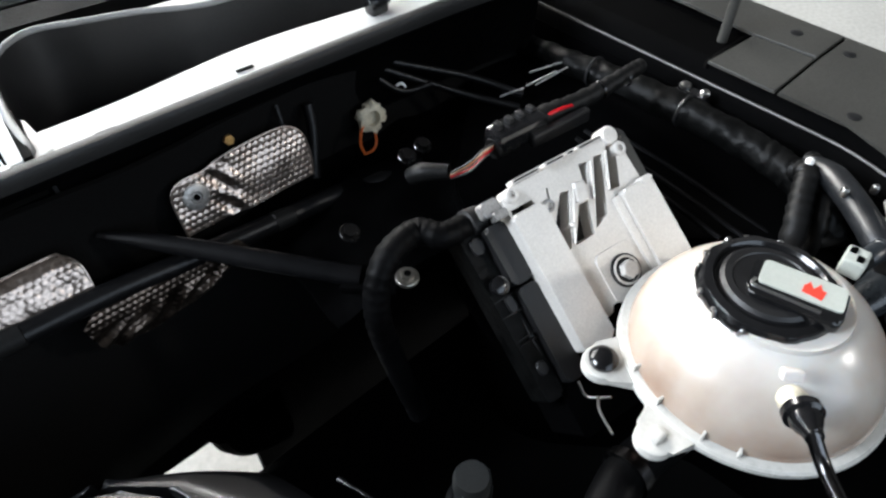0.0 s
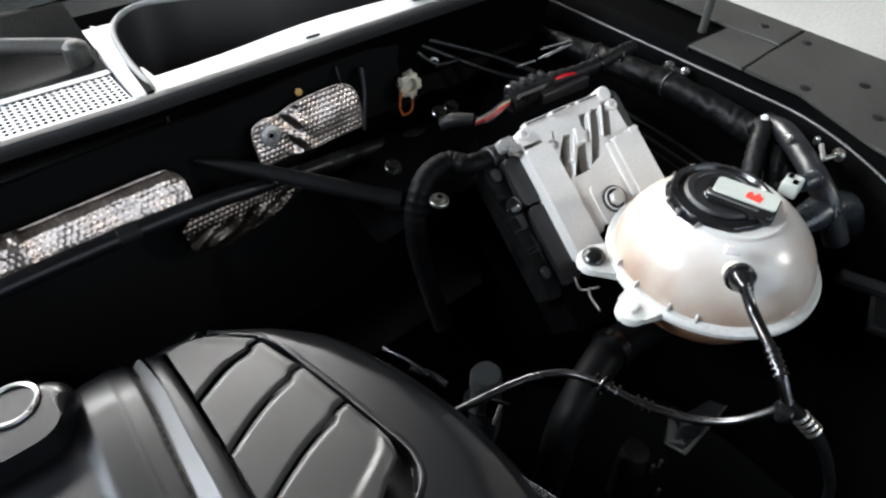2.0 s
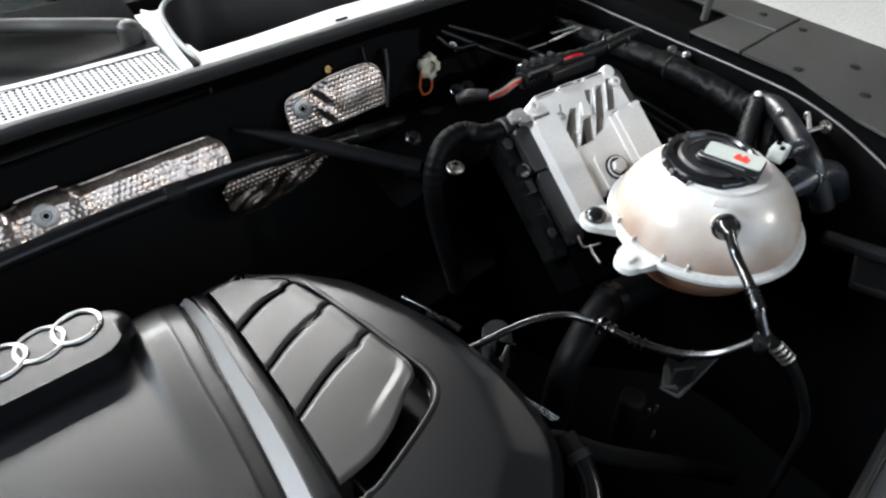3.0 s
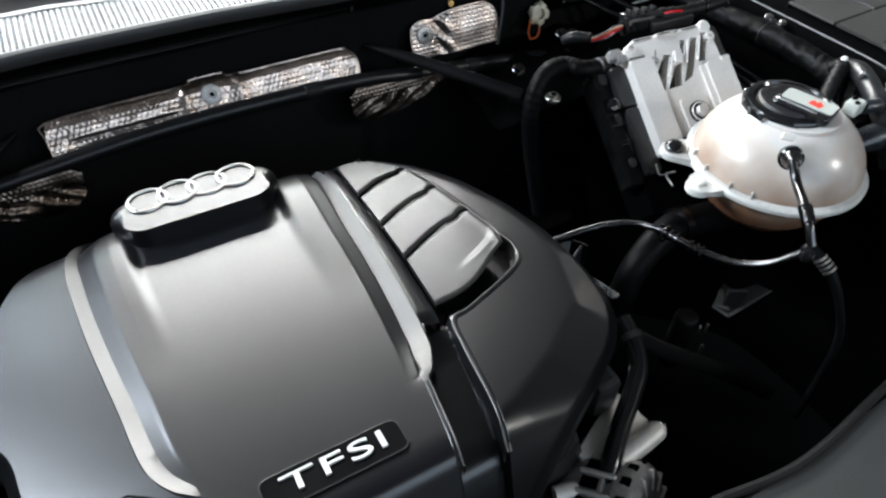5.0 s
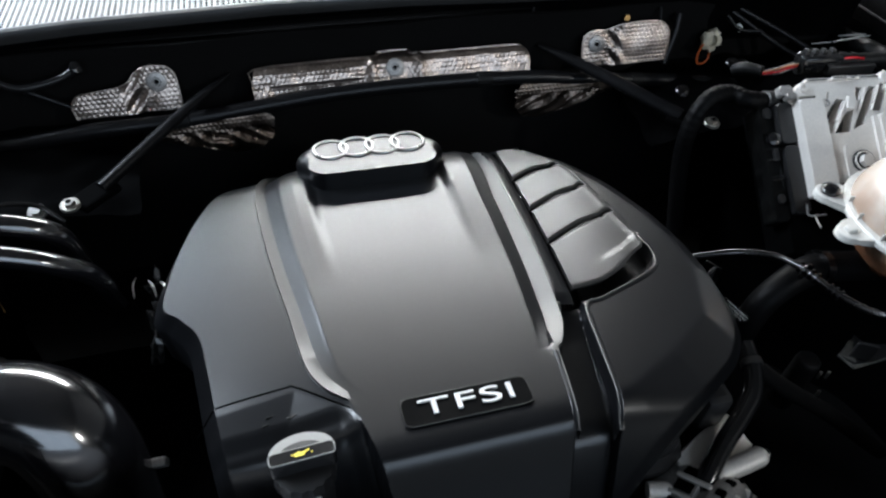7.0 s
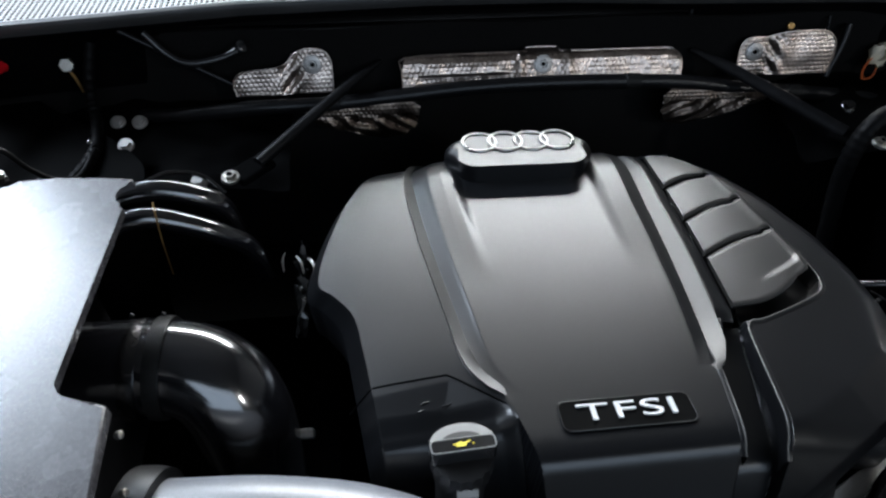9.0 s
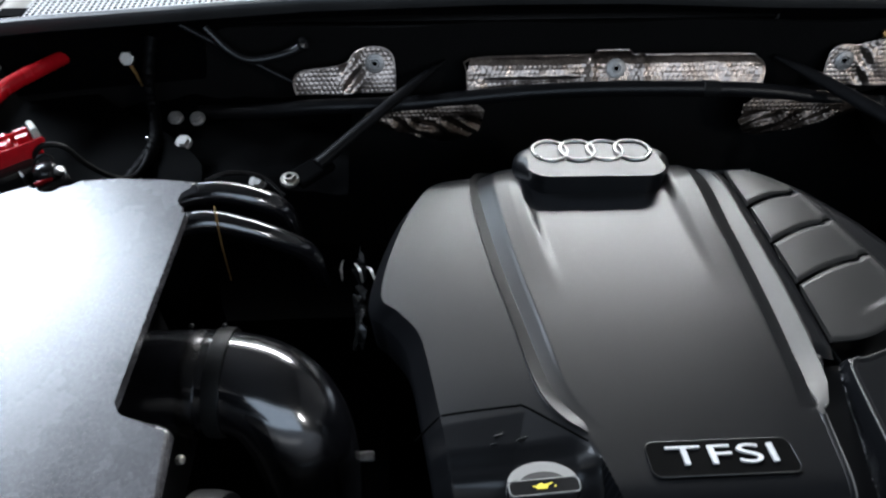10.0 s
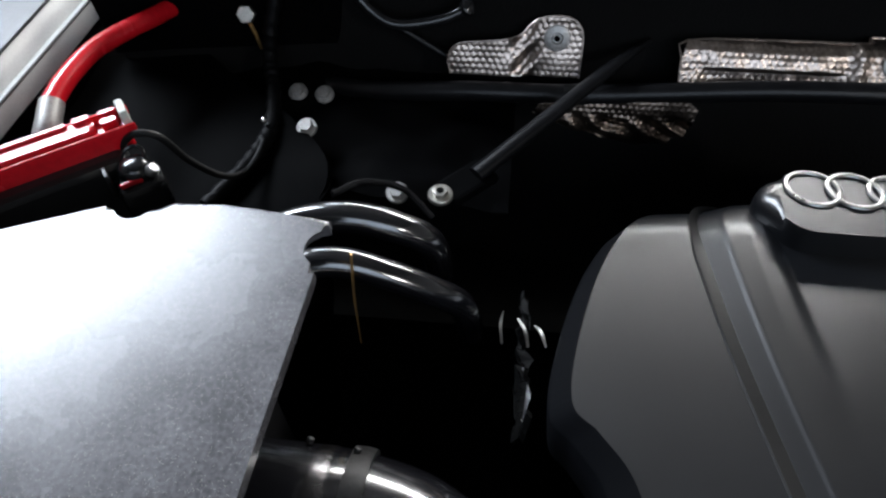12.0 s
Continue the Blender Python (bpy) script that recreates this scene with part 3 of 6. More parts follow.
def fender(side):
    """Inner rail, flange and top panel of one front wing; side +1 has the open hinge recess."""
    s = side
    t = thing("front_wing", (s * 0.8, 0, 0.4), "dark grey painted front wing with a folded inner flange" if s > 0 else "painted front wing with a flange paled for the window light", "car wing", "front wings")

    def lean(y):      # inner edge: straight along most of the bay, drawn in towards the headlamp
        return 0.768 - 0.9 * max(0, -0.165 - y) ** 1.5

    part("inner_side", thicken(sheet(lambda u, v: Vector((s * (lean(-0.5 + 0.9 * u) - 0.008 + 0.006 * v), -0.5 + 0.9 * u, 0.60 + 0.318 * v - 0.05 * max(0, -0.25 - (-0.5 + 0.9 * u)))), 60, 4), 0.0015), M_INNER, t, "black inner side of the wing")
    prof = [(-0.002, 0.918), (0.0, 0.929), (0.004, 0.934), (0.009, 0.933), (0.012, 0.928), (0.018, 0.929), (0.022, 0.937), (0.027, 0.944), (0.031, 0.946)]
    fl = sheet(lambda u, v: Vector((s * (lean(-0.5 + 0.9 * u) + prof[round(v * 8)][0]), -0.5 + 0.9 * u, prof[round(v * 8)][1] - 0.05 * max(0, -0.25 - (-0.5 + 0.9 * u)))), 60, 8)
    # left flange is pale for window light, right one black as if unlit
    part("inner_flange", thicken(fl, 0.0015), M_INNER if s > 0 else M_SHELF, t, "folded sheet flange, its tone set by the light on that side")
    edge = [(s * (lean(y) + 0.004), y, 0.9345 - 0.05 * max(0, -0.25 - y)) for y in np.linspace(-0.45, 0.4, 14)]
    # pale bead draws the glint along the flange's edge
    part("edge_glint", tube(edge, 0.0015, 8, 4), M_TRIM, t, "thin bead on the flange edge, pale for the glint there")
    z = 0.951

    def plate(poly, name, lift=0.0):
        # left plates are blackened so the window's reflection stays off them
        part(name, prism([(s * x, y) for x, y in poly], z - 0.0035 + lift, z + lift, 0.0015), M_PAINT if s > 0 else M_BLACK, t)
    # front plate, rear strip and small corner plate, parted by open seams
    plate([(0.782, -0.10), (0.866, -0.0985), (0.931, -0.0985), (0.934, -0.3), (0.90, -0.5), (0.70, -0.5), (0.745, -0.27), (0.782, -0.17)], "front_plate")
    plate([(0.782, -0.022), (0.862, -0.027), (0.8665, -0.0945), (0.782, -0.0965)], "corner_plate")
    plate([(0.866, -0.027), (0.872, 0.06), (0.874, 0.4), (0.93, 0.4), (0.931, -0.0945), (0.8705, -0.0945)], "rear_strip")
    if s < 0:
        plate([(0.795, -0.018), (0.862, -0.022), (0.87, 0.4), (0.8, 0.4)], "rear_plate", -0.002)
    part("seam_floor", box((s * 0.865, -0.1, 0.935), (0.14, 0.8, 0.012)), M_INNER, t)
    outer = sheet(lambda u, v: Vector((s * (0.932 + 0.03 * math.sin(min(1, v * 1.6) * math.pi / 2)), -0.8 + 1.9 * u, 0.951 - 0.6 * v)), 20, 14)
    part("outer_skin", thicken(outer, 0.002), M_PAINT, t)
    # recess walls
    part("recess", box((s * 0.83, -0.1, 0.80), (0.15, 1.0, 0.012)), M_MATT, t)
    part("recess_wall", box((s * 0.872, 0.18, 0.87), (0.006, 0.42, 0.15)), M_INNER, t)
    part("recess_end", box((s * 0.83, -0.018, 0.87), (0.08, 0.005, 0.15)), M_INNER, t)
    for x, y in ((0.901, -0.056), (0.797, -0.168), (0.90, -0.115), (0.855, -0.21), (0.80, -0.25)):
        m = Matrix.Translation((s * x, y, z))
        part("rivet", lathe([(0.0065, -0.001), (0.0065, 0.0006), (0.0045, 0.0016), (0.0, 0.0018)], m, 20), M_BLACK, t, "dark push rivet")
    return t


fender(1)
fender(-1)


def inner_wings():
    for s in (1, -1):
        def f(u, v):
            y = -0.72 + 0.94 * u
            z = 0.40 + 0.48 * v
            x = 0.73 - 0.28 * math.exp(-((y - 0.02) / 0.16) ** 2) * (0.6 + 0.4 * v) * (1 - 0.15 * v) - 0.02 * noise.noise(Vector((y * 9, z * 9, s)))
            return Vector((s * x, y, z))
        t = thing("strut_tower", (s * 0.5, 0.02, 0.56), "black painted suspension tower bulging into the engine bay", "suspension tower", "suspension towers")
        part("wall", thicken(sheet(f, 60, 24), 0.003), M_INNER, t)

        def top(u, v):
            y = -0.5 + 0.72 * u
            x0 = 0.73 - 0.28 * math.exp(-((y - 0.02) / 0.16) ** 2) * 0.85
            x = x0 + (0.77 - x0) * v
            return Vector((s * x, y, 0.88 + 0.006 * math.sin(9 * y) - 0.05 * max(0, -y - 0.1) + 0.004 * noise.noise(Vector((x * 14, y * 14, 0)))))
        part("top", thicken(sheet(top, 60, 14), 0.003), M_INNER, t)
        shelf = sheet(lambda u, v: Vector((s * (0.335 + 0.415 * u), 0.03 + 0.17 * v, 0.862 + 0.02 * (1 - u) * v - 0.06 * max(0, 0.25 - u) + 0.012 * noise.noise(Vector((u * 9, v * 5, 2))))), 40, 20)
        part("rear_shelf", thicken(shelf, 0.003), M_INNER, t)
    solid("undertray", box((0, -0.31, 0.41), (1.56, 1.0, 0.01)), M_MATT, (0, -0.2, 0.42), "black tray below the engine", "undertray", kind="structure")


inner_wings()


def front_panel():
    t = thing("lock_carrier", (0, -0.58, 0.6), "dark grey moulded radiator support panel across the front", "radiator panel")
    poly = [(-0.75, -0.70), (0.75, -0.70), (0.75, -0.46), (0.55, -0.475), (0.41, -0.49), (0.29, -0.502), (0.2, -0.49), (0.1, -0.53), (-0.35, -0.53), (-0.45, -0.48), (-0.75, -0.46)]
    part("top_panel", prism(poly, 0.80, 0.85, 0.006), M_CARRIER, t)
    part("radiator", box((0, -0.6, 0.62), (1.2, 0.06, 0.36), 0.004), M_BLACK, t)
    part("seal", tube([(0.2, -0.484, 0.851), (0.29, -0.496, 0.852), (0.41, -0.484, 0.852), (0.6, -0.46, 0.852)], 0.004, 8, 8), M_RUBBER, t)


front_panel()

# ---------------------------------------------------------------- engine and its cover
def deck(y):
    """Height of the cover's middle plane."""
    return 0.9 - 0.125 * y


SL_Y = (-0.44, -0.392, -0.343, -0.336, -0.301, -0.234, -0.145, -0.067, -0.02, 0.003, 0.018, 0.027, 0.034)
SL_X = (-0.118, -0.1295, -0.1412, -0.1425, -0.164, -0.174, -0.186, -0.193, -0.194, -0.188, -0.177, -0.160, -0.125)
SR_Y = (-0.45, -0.331, -0.325, -0.312, -0.28, -0.21, -0.15, -0.1, -0.03, 0.06)
SR_X = (0.012, 0.0285, 0.0312, 0.0367, 0.0443, 0.0535, 0.0585, 0.061, 0.0655, 0.066)
XL_Y = (-0.44, -0.355, -0.27, -0.228, -0.2, -0.178, -0.12, -0.05, 0.0, 0.03, 0.045)
XL_X = (-0.235, -0.25, -0.262, -0.270, -0.287, -0.302, -0.294, -0.272, -0.238, -0.18, -0.14)
XR_Y = (-0.44, -0.40, -0.365, -0.34, -0.30, -0.235, -0.16, -0.08, -0.04, 0.01, 0.045)
XR_X = (0.04, 0.115, 0.18, 0.214, 0.241, 0.248, 0.243, 0.226, 0.205, 0.125, 0.0)
PANEL = [(0.0845, 0.004), (0.12, 0.0), (0.158, -0.035), (0.170, -0.10), (0.180, -0.18), (0.181, -0.215), (0.165, -0.238), (0.10, -0.268), (0.0725, -0.268), (0.0785, -0.187), (0.0822, -0.1285)]


def inside(x, y, poly):
    c = False
    for (x0, y0), (x1, y1) in zip(poly, poly[1:] + poly[:1]):
        if (y0 > y) != (y1 > y) and x < (x1 - x0) * (y - y0) / (y1 - y0) + x0:
            c = not c
    return c


def dist_to(x, y, poly):
    best = 9.0
    for (x0, y0), (x1, y1) in zip(poly, poly[1:] + poly[:1]):
        dx, dy = x1 - x0, y1 - y0
        k = max(0, min(1, ((x - x0) * dx + (y - y0) * dy) / (dx * dx + dy * dy)))
        best = min(best, math.hypot(x - x0 - k * dx, y - y0 - k * dy))
    return best


LID = [(-0.32, -0.324), (-0.255, -0.319), (-0.183, -0.314), (-0.142, -0.346), (-0.131, -0.40), (-0.12, -0.47), (-0.32, -0.47)]


def ramp_up(v, w):
    """max(0, v), rounded over the width w."""
    return w * math.log1p(math.exp(v / w)) if v < 20 * w else v


def rear_roll(y):
    """Drop of the middle of the cover towards the bulkhead."""
    return 4.0 * max(0.0, y + 0.035) ** 2 + 9.0 * max(0.0, y) ** 2


BEVEL = [(-0.1, 0.06), (0.11, 0.02), (0.165, -0.03), (0.195, -0.0855), (0.216, -0.147), (0.221, -0.2), (0.216, -0.242), (0.186, -0.309), (0.1315, -0.347), (0.0776, -0.374), (0.03, -0.392), (-0.1, -0.392)]


SIDE = 0.013


def front_drop(y):
    return 1.9 * ramp_up(-0.395 - y, 0.0028) + 0.3 * ramp_up(-0.38 - y, 0.003)


def shoulder_z(x, y):
    """Right shoulder: a gently falling face and a steeper bevel outside it."""
    z = deck(y) - 0.0035 - 0.10 * max(0.0, x - 0.055)
    k = dist_to(x, y, BEVEL)
    z -= 0.5 * ramp_up(-k if inside(x, y, BEVEL) else k, 0.002)
    return z - front_drop(y) - 14.4 * max(0.0, y) ** 2


def fade_left(y):
    return step(-0.345, -0.24, y)


def fade_right(y):
    return step(-0.335, -0.26, y)


def cover_height(x, y):
    sl, sr = glide(y, SL_Y, SL_X), glide(y, SR_Y, SR_X)
    mid = (sl + sr) / 2
    half = (sr - sl) / 2
    q = abs(x - mid) / half
    z = deck(y)
    if x > sr:
        split = 0.12 if y > -0.235 else lerp_table(y, (-0.44, -0.41, -0.37, -0.33, -0.282, -0.266, -0.235), (0.0455, 0.0525, 0.061, 0.068, 0.075, 0.08, 0.095))
        if x > split:
            z = shoulder_z(x, y)
        else:
            z -= 14.4 * max(0.0, y) ** 2 + (rear_roll(y) - 14.4 * max(0.0, y) ** 2) * (1 - step(0.0, 0.03, x - sr)) + front_drop(y) + 0.0044 * (1 - step(-0.31, -0.27, y))
        # bed of the ridge beside the strip
        z -= 0.012 * step(0.002, 0.0075, x - sr) * (1 - (step(0.086, 0.09, x) if y < 0 else step(0.105, 0.135, x))) * step(-0.275, -0.262, y)
        k = dist_to(x, y, PANEL)
        z -= 0.02 if inside(x, y, PANEL) else 0.02 * (1 - step(0.003, 0.0046, k))
    elif x >= sl:
        # middle: flat hump with two soft channels that run out from the badge pad
        outer = 1.0 if x >= mid else min(1.0, max(0.0, (0.96 - q) / 0.24))
        z += 0.0055 * step(-0.21, -0.02, y) * step(0.53, 0.64, q) * outer
        z -= (0.0064 * fade_left(y) if x < mid else 0.0084 * fade_right(y)) * (max(0.0, (q - 0.82) / 0.18) * step(0.82, 0.86, q) if x < mid else max(0.0, (q - 0.79) / 0.21) * step(0.79, 0.83, q))
        z -= rear_roll(y) + front_drop(y)
    else:
        d = sl - x
        z -= 0.135 * d + 0.0045 * step(0.0, 0.014, d) * step(-0.335, -0.35, y)
        if inside(x, y, LID):
            z -= 0.2 * dist_to(x, y, LID)
        z -= 2.4 * ramp_up(-0.362 - y, 0.004) + 14.4 * max(0.0, y) ** 2
        if y > -0.03:
            z -= 9.0 * (y + 0.03) ** 2
    # seats of the two trim strips
    if -0.34 < y < 0.03:
        z -= 0.005 * (1 - step(0.0066, 0.0084, abs(x - sr))) * step(-0.325, -0.295, y) + 0.003 * (1 - step(0.0025, 0.0042, abs(x - sl))) * step(-0.334, -0.32, y)
    # dark channel that runs to the front between the middle and the shoulder
    if y < -0.262:
        ra = lerp_table(y, (-0.44, -0.417, -0.331, -0.30, -0.262), (0.013, 0.0165, 0.0305, 0.05, 0.062))
        rb = lerp_table(y, (-0.44, -0.41, -0.37, -0.33, -0.282, -0.262), (0.045, 0.052, 0.0605, 0.0675, 0.0745, 0.079))
        z -= (0.016 + 0.16 * max(0.0, -0.28 - y)) * step(ra - 0.003, ra, x) * (1 - step(rb, rb + 0.003, x))
    xl, xr = glide(y, XL_Y, XL_X), glide(y, XR_Y, XR_X)
    if x < mid:
        z -= 1.5 * max(0.0, SIDE - (x - xl))
    else:
        e = max(0.0, 0.016 - (xr - x))
        z -= 0.95 * (e - 0.0055 * (1 - math.exp(-e / 0.0055)))
    return z


def engine_cover():
    t = thing("engine_cover", (-0.04, -0.2, 0.84), "charcoal grained plastic engine cover with ring badge and grey trim strips", "engine cover")
    ys = np.concatenate([np.linspace(-0.44, -0.38, 60), np.linspace(-0.379, 0.045, 330)])
    nx = 420
    bm = bmesh.new()
    rows = []
    for y in ys:
        xl, xr = glide(y, XL_Y, XL_X), glide(y, XR_Y, XR_X)
        xs = [xl + SIDE * i / 10 if i < 10 else xl + SIDE + (xr - xl - SIDE) * (i - 10) / (nx - 10) for i in range(nx + 1)]
        rows.append([bm.verts.new((x, y, cover_height(x, y))) for x in xs])
    for a, b in zip(rows, rows[1:]):
        for i in range(nx):
            bm.faces.new((a[i], a[i + 1], b[i + 1], b[i]))
    # skirt
    rim = rows[0] + [r[-1] for r in rows[1:]] + rows[-1][-2::-1] + [r[0] for r in rows[-2:0:-1]]
    low = [bm.verts.new((v.co.x * 0.985 - 0.0006, v.co.y * 0.985 - 0.003, min(v.co.z - 0.01, 0.845))) for v in rim]
    for i in range(len(rim)):
        j = (i + 1) % len(rim)
        bm.faces.new((rim[i], low[i], low[j], rim[j]))
    part("shell", bm, M_COVER, t, angle=48)

    def strip(ya, yb, xs, ys_, wide, side, lean, name, material, rise=0.0022):
        """A chamfer strip that leans towards the middle of the cover; side -1: its outer edge is the left one."""
        prof = [(-0.5, -0.008), (-0.5, rise - 0.001), (-0.44, rise), (0.44, lean), (0.5, lean - 0.0012), (0.5, -0.012)]

        def f(u, v):
            y = ya + (yb - ya) * u
            o, h = prof[round(v * 5)]
            k = fade_left(y) if side > 0 else fade_right(y)
            if round(v * 5) in (3, 4):
                h = h * k + 0.0006 * (1 - k)
            elif side > 0 and round(v * 5) in (1, 2):
                h += 0.002 * (1 - k)
            w = wide * min(1, 0.2 + u * (34 if side > 0 else 9)) * min(1, 0.35 + (1 - u) * 3)
            x = glide(y, ys_, xs)
            return Vector((x - side * -1 * o * w, y, deck(y) + h * min(1, 0.3 + w / wide) - rear_roll(y)))
        part(name, sheet(f, 90, 5), material, t, "satin trim strip, its tone set by the light on its bevel", angle=22)
    # right strip's paler grey carries the brighter reflection on its bevel
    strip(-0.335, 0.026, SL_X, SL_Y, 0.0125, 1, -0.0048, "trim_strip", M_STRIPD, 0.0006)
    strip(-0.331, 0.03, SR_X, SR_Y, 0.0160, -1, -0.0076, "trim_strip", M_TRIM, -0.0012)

    def lipped_edge(pts, side, depth, bead_from, name):
        """A clean rolled edge along pts: a narrow flange on the solid side, a wall down into the gap and a pale bead as
        its highlight.
        """
        path = smooth_path([(*p, 0) for p in pts], 10)
        n = len(path)
        out = []
        for i in range(n):
            tg = (path[min(i + 1, n - 1)] - path[max(i - 1, 0)]).normalized()
            out.append(Vector((-tg.y, tg.x, 0)) * side)
        raw = [shoulder_z(p.x + 0.006 * o.x, p.y + 0.006 * o.y) if side > 0 else cover_height(p.x + 0.0085 * o.x, p.y + 0.0085 * o.y) for p, o in zip(path, out)]
        high = [sum(raw[max(0, i - 3):i + 4]) / len(raw[max(0, i - 3):i + 4]) for i in range(n)]
        prof = [(0.0052, -0.0006), (0.0046, 0.0003), (0.0018, 0.0006), (0.0006, 0.0003), (0.0, -0.0008), (-0.0004, -depth)]

        def f(u, v):
            i = round(u * (n - 1))
            o, h = prof[round(v * 5)]
            return Vector((path[i].x + o * out[i].x, path[i].y + o * out[i].y, high[i] + h))
        part(name, sheet(f, n - 1, 5), M_COVER, t, angle=60)
        k = bead_from * 10
        # pale bead paints the highlight on the rolled edge
        part("trim_edge", tube([(path[i].x + 0.0009 * out[i].x, path[i].y + 0.0009 * out[i].y, high[i] + 0.0003) for i in range(k, n)], [0.0005, 0.0008, 0.0009, 0.0009, 0.0006], 8, 1), M_TRIM, t, "thin pale bead drawn as the edge's highlight")
    lipped_edge([(0.125, 0.004), (0.16, -0.034), (0.1725, -0.10), (0.1825, -0.18), (0.1835, -0.216), (0.167, -0.2405), (0.101, -0.27), (0.086, -0.273), (0.0785, -0.279), (0.0745, -0.29), (0.0675, -0.33), (0.0605, -0.37), (0.0545, -0.4)], 1, 0.016, 1, "panel_rim")
    lipped_edge([(0.0312, -0.329), (0.0265, -0.358), (0.0225, -0.382), (0.0195, -0.4)], -1, 0.014, 0, "channel_rim")

    # rounded ridge that falls from the trim strip to the inset grille
    def ridge(u, v):
        y = -0.272 + 0.284 * u
        xa = glide(y, SR_Y, SR_X) + 0.0072
        xb = lerp_table(y, (-0.27, -0.258, -0.187, -0.1285, -0.069, 0.01), (0.0712, 0.0723, 0.0785, 0.0820, 0.0845, 0.0852))
        k = (-0.03, 0.05, 0.13, 0.25, 0.55, 0.93, 1.0, 1.01)[round(v * 7)]
        h = (-0.0020, -0.0012, -0.0013, -0.0017, -0.0030, -0.0049, -0.0062, -0.02)[round(v * 7)]
        return Vector((xa + (xb - xa) * k, y, deck(y) + h - rear_roll(y) - 0.5 * max(0.0, -0.262 - y)))
    part("ridge", sheet(ridge, 60, 7), M_COVER, t, angle=60)
    # seam of the small lid
    seam = smooth_path([(-0.262, -0.3125, 0), (-0.2337, -0.3095, 0), (-0.19, -0.3085, 0), (-0.183, -0.3095, 0), (-0.165, -0.324, 0), (-0.1435, -0.342, 0)], 8)
    part("lid_seam", tube([(p.x, p.y, cover_height(p.x, p.y)) for p in seam], 0.0008, 8, 1), M_INNER, t, "thin dark seam of the lid")

    # four slats of the inset grille, folded down along the outer border
    DISH = [(0.05, -0.1), (0.172, -0.1), (0.1735, -0.172), (0.1732, -0.181), (0.1705, -0.189), (0.164, -0.1965), (0.152, -0.204), (0.13, -0.2155), (0.10, -0.231), (0.05, -0.256)]
    foot = [(0.1775, -0.197), (0.174, -0.2155), (0.150, -0.2405), (0.118, -0.2565), (0.08, -0.265)]
    edge = [(0.12, -0.002), (0.1545, -0.037), (0.167, -0.10), (0.1765, -0.18)]
    BORDER = edge + foot + foot[-2:0:-1] + edge[:0:-1]
    cuts_l = (0.0, -0.069, -0.1285, -0.187, -0.2585)
    cuts_r = (-0.012, -0.046, -0.095, -0.150, -0.2145)
    for k in range(4):
        def f(u, v, k=k):
            gap = 0.0017
            yl = cuts_l[k] - (gap if k else 0.0) + (cuts_l[k + 1] + gap - cuts_l[k] + gap) * v
            yr = cuts_r[k] - (gap if k else 0.0) + (cuts_r[k + 1] + gap - cuts_r[k] + gap) * v
            y = yl + (yr - yl) * u + 0.006 * math.sin(math.pi * u) * (1 - 3.2 * v if k == 3 else 1)
            y += 0.0045 * step(0.8, 0.88, u) * (1 - v if k == 3 else v if k == 0 else 1)
            xa = lerp_table(y, (-0.27, -0.258, -0.187, -0.1285, -0.069, 0.01), (0.0747, 0.0758, 0.0820, 0.0853, 0.0878, 0.0885))
            xb = lerp_table(y, (-0.27, -0.222, -0.2145, -0.205, -0.195, -0.18, -0.1, -0.04, 0.0), (0.163, 0.1665, 0.1715, 0.1755, 0.1772, 0.1768, 0.1676, 0.154, 0.123))
            x = xa + (xb - xa) * u
            edge = min(v, 1 - v) * 0.06
            z = deck(y) - 0.0035 - 0.045 * (x - 0.08) - 0.002 * max(0, 1 - edge / 0.004) ** 2
            far = dist_to(x, y, BORDER)
            z += 0.0012 * math.sin(math.pi * min(1, u * 1.05)) + 0.13 * ramp_up(0.0105 - far, 0.0006) - 0.8 * ramp_up(0.0025 - far, 0.0008)
            if k == 3 and not inside(x, y, DISH):
                z += 0.0016 * step(0.0, 0.008, dist_to(x, y, DISH)) * step(0.108, 0.15, x) * step(-0.165, -0.187, y)
            z -= 9 * max(0, y) ** 2
            return Vector((x, y, z))
        part("slat", thicken(sheet(f, 64 if k == 3 else 24, 50 if k == 3 else 18), 0.005), M_SLAT, t, "satin dark grey inset slat")

    # pad with four rings
    tilt = Matrix.Translation((-0.066, -0.001, 0.9232)) @ Matrix.Rotation(radians(-5), 4, 'X') @ Matrix.Rotation(radians(-1), 4, 'Z')
    sm = []
    for cx, cy, r, a0, a1 in ((0.061, -0.002, 0.0235, 90, -25), (0.050, -0.018, 0.024, -25, -90), (-0.050, -0.018, 0.024, -90, -155), (-0.061, -0.002, 0.0235, 205, 90)):
        sm += [(cx + r * math.cos(radians(a0 + (a1 - a0) * k / 7)), cy + r * math.sin(radians(a0 + (a1 - a0) * k / 7))) for k in range(8)]
    part("badge_pad", prism(sm, -0.05, 0.0, 0.0135, tilt, seg=8), M_COVER, t, "raised rounded pad")
    for i in range(4):
        m = tilt @ Matrix.Translation((-0.04455 + 0.0297 * i, 0.0055, 0.0008 + 0.0004 * (i % 2)))
        part("ring", torus(0.0189, 0.0021, m, 48, 10, 0.7), M_CHROME, t, "chrome badge ring")

    # name plate
    face = Matrix.Translation((-0.0565, -0.359, deck(-0.359) + 0.0003)) @ Matrix.Rotation(radians(-7.1), 4, 'X')
    out = rounded(-0.051, -0.0138, 0.049, 0.0125, 0.006)
    nameplate = part("name_plate", prism(out, -0.003, 0.0012, 0.0003, face), M_PLATE, t, "glossy black name plate with pale letters")
    part("plate_rim", tube([tuple(face @ Vector((x, y, 0.0012))) for x, y in out + out[:1]], 0.0005, 8, 1), M_STRIPD, nameplate)
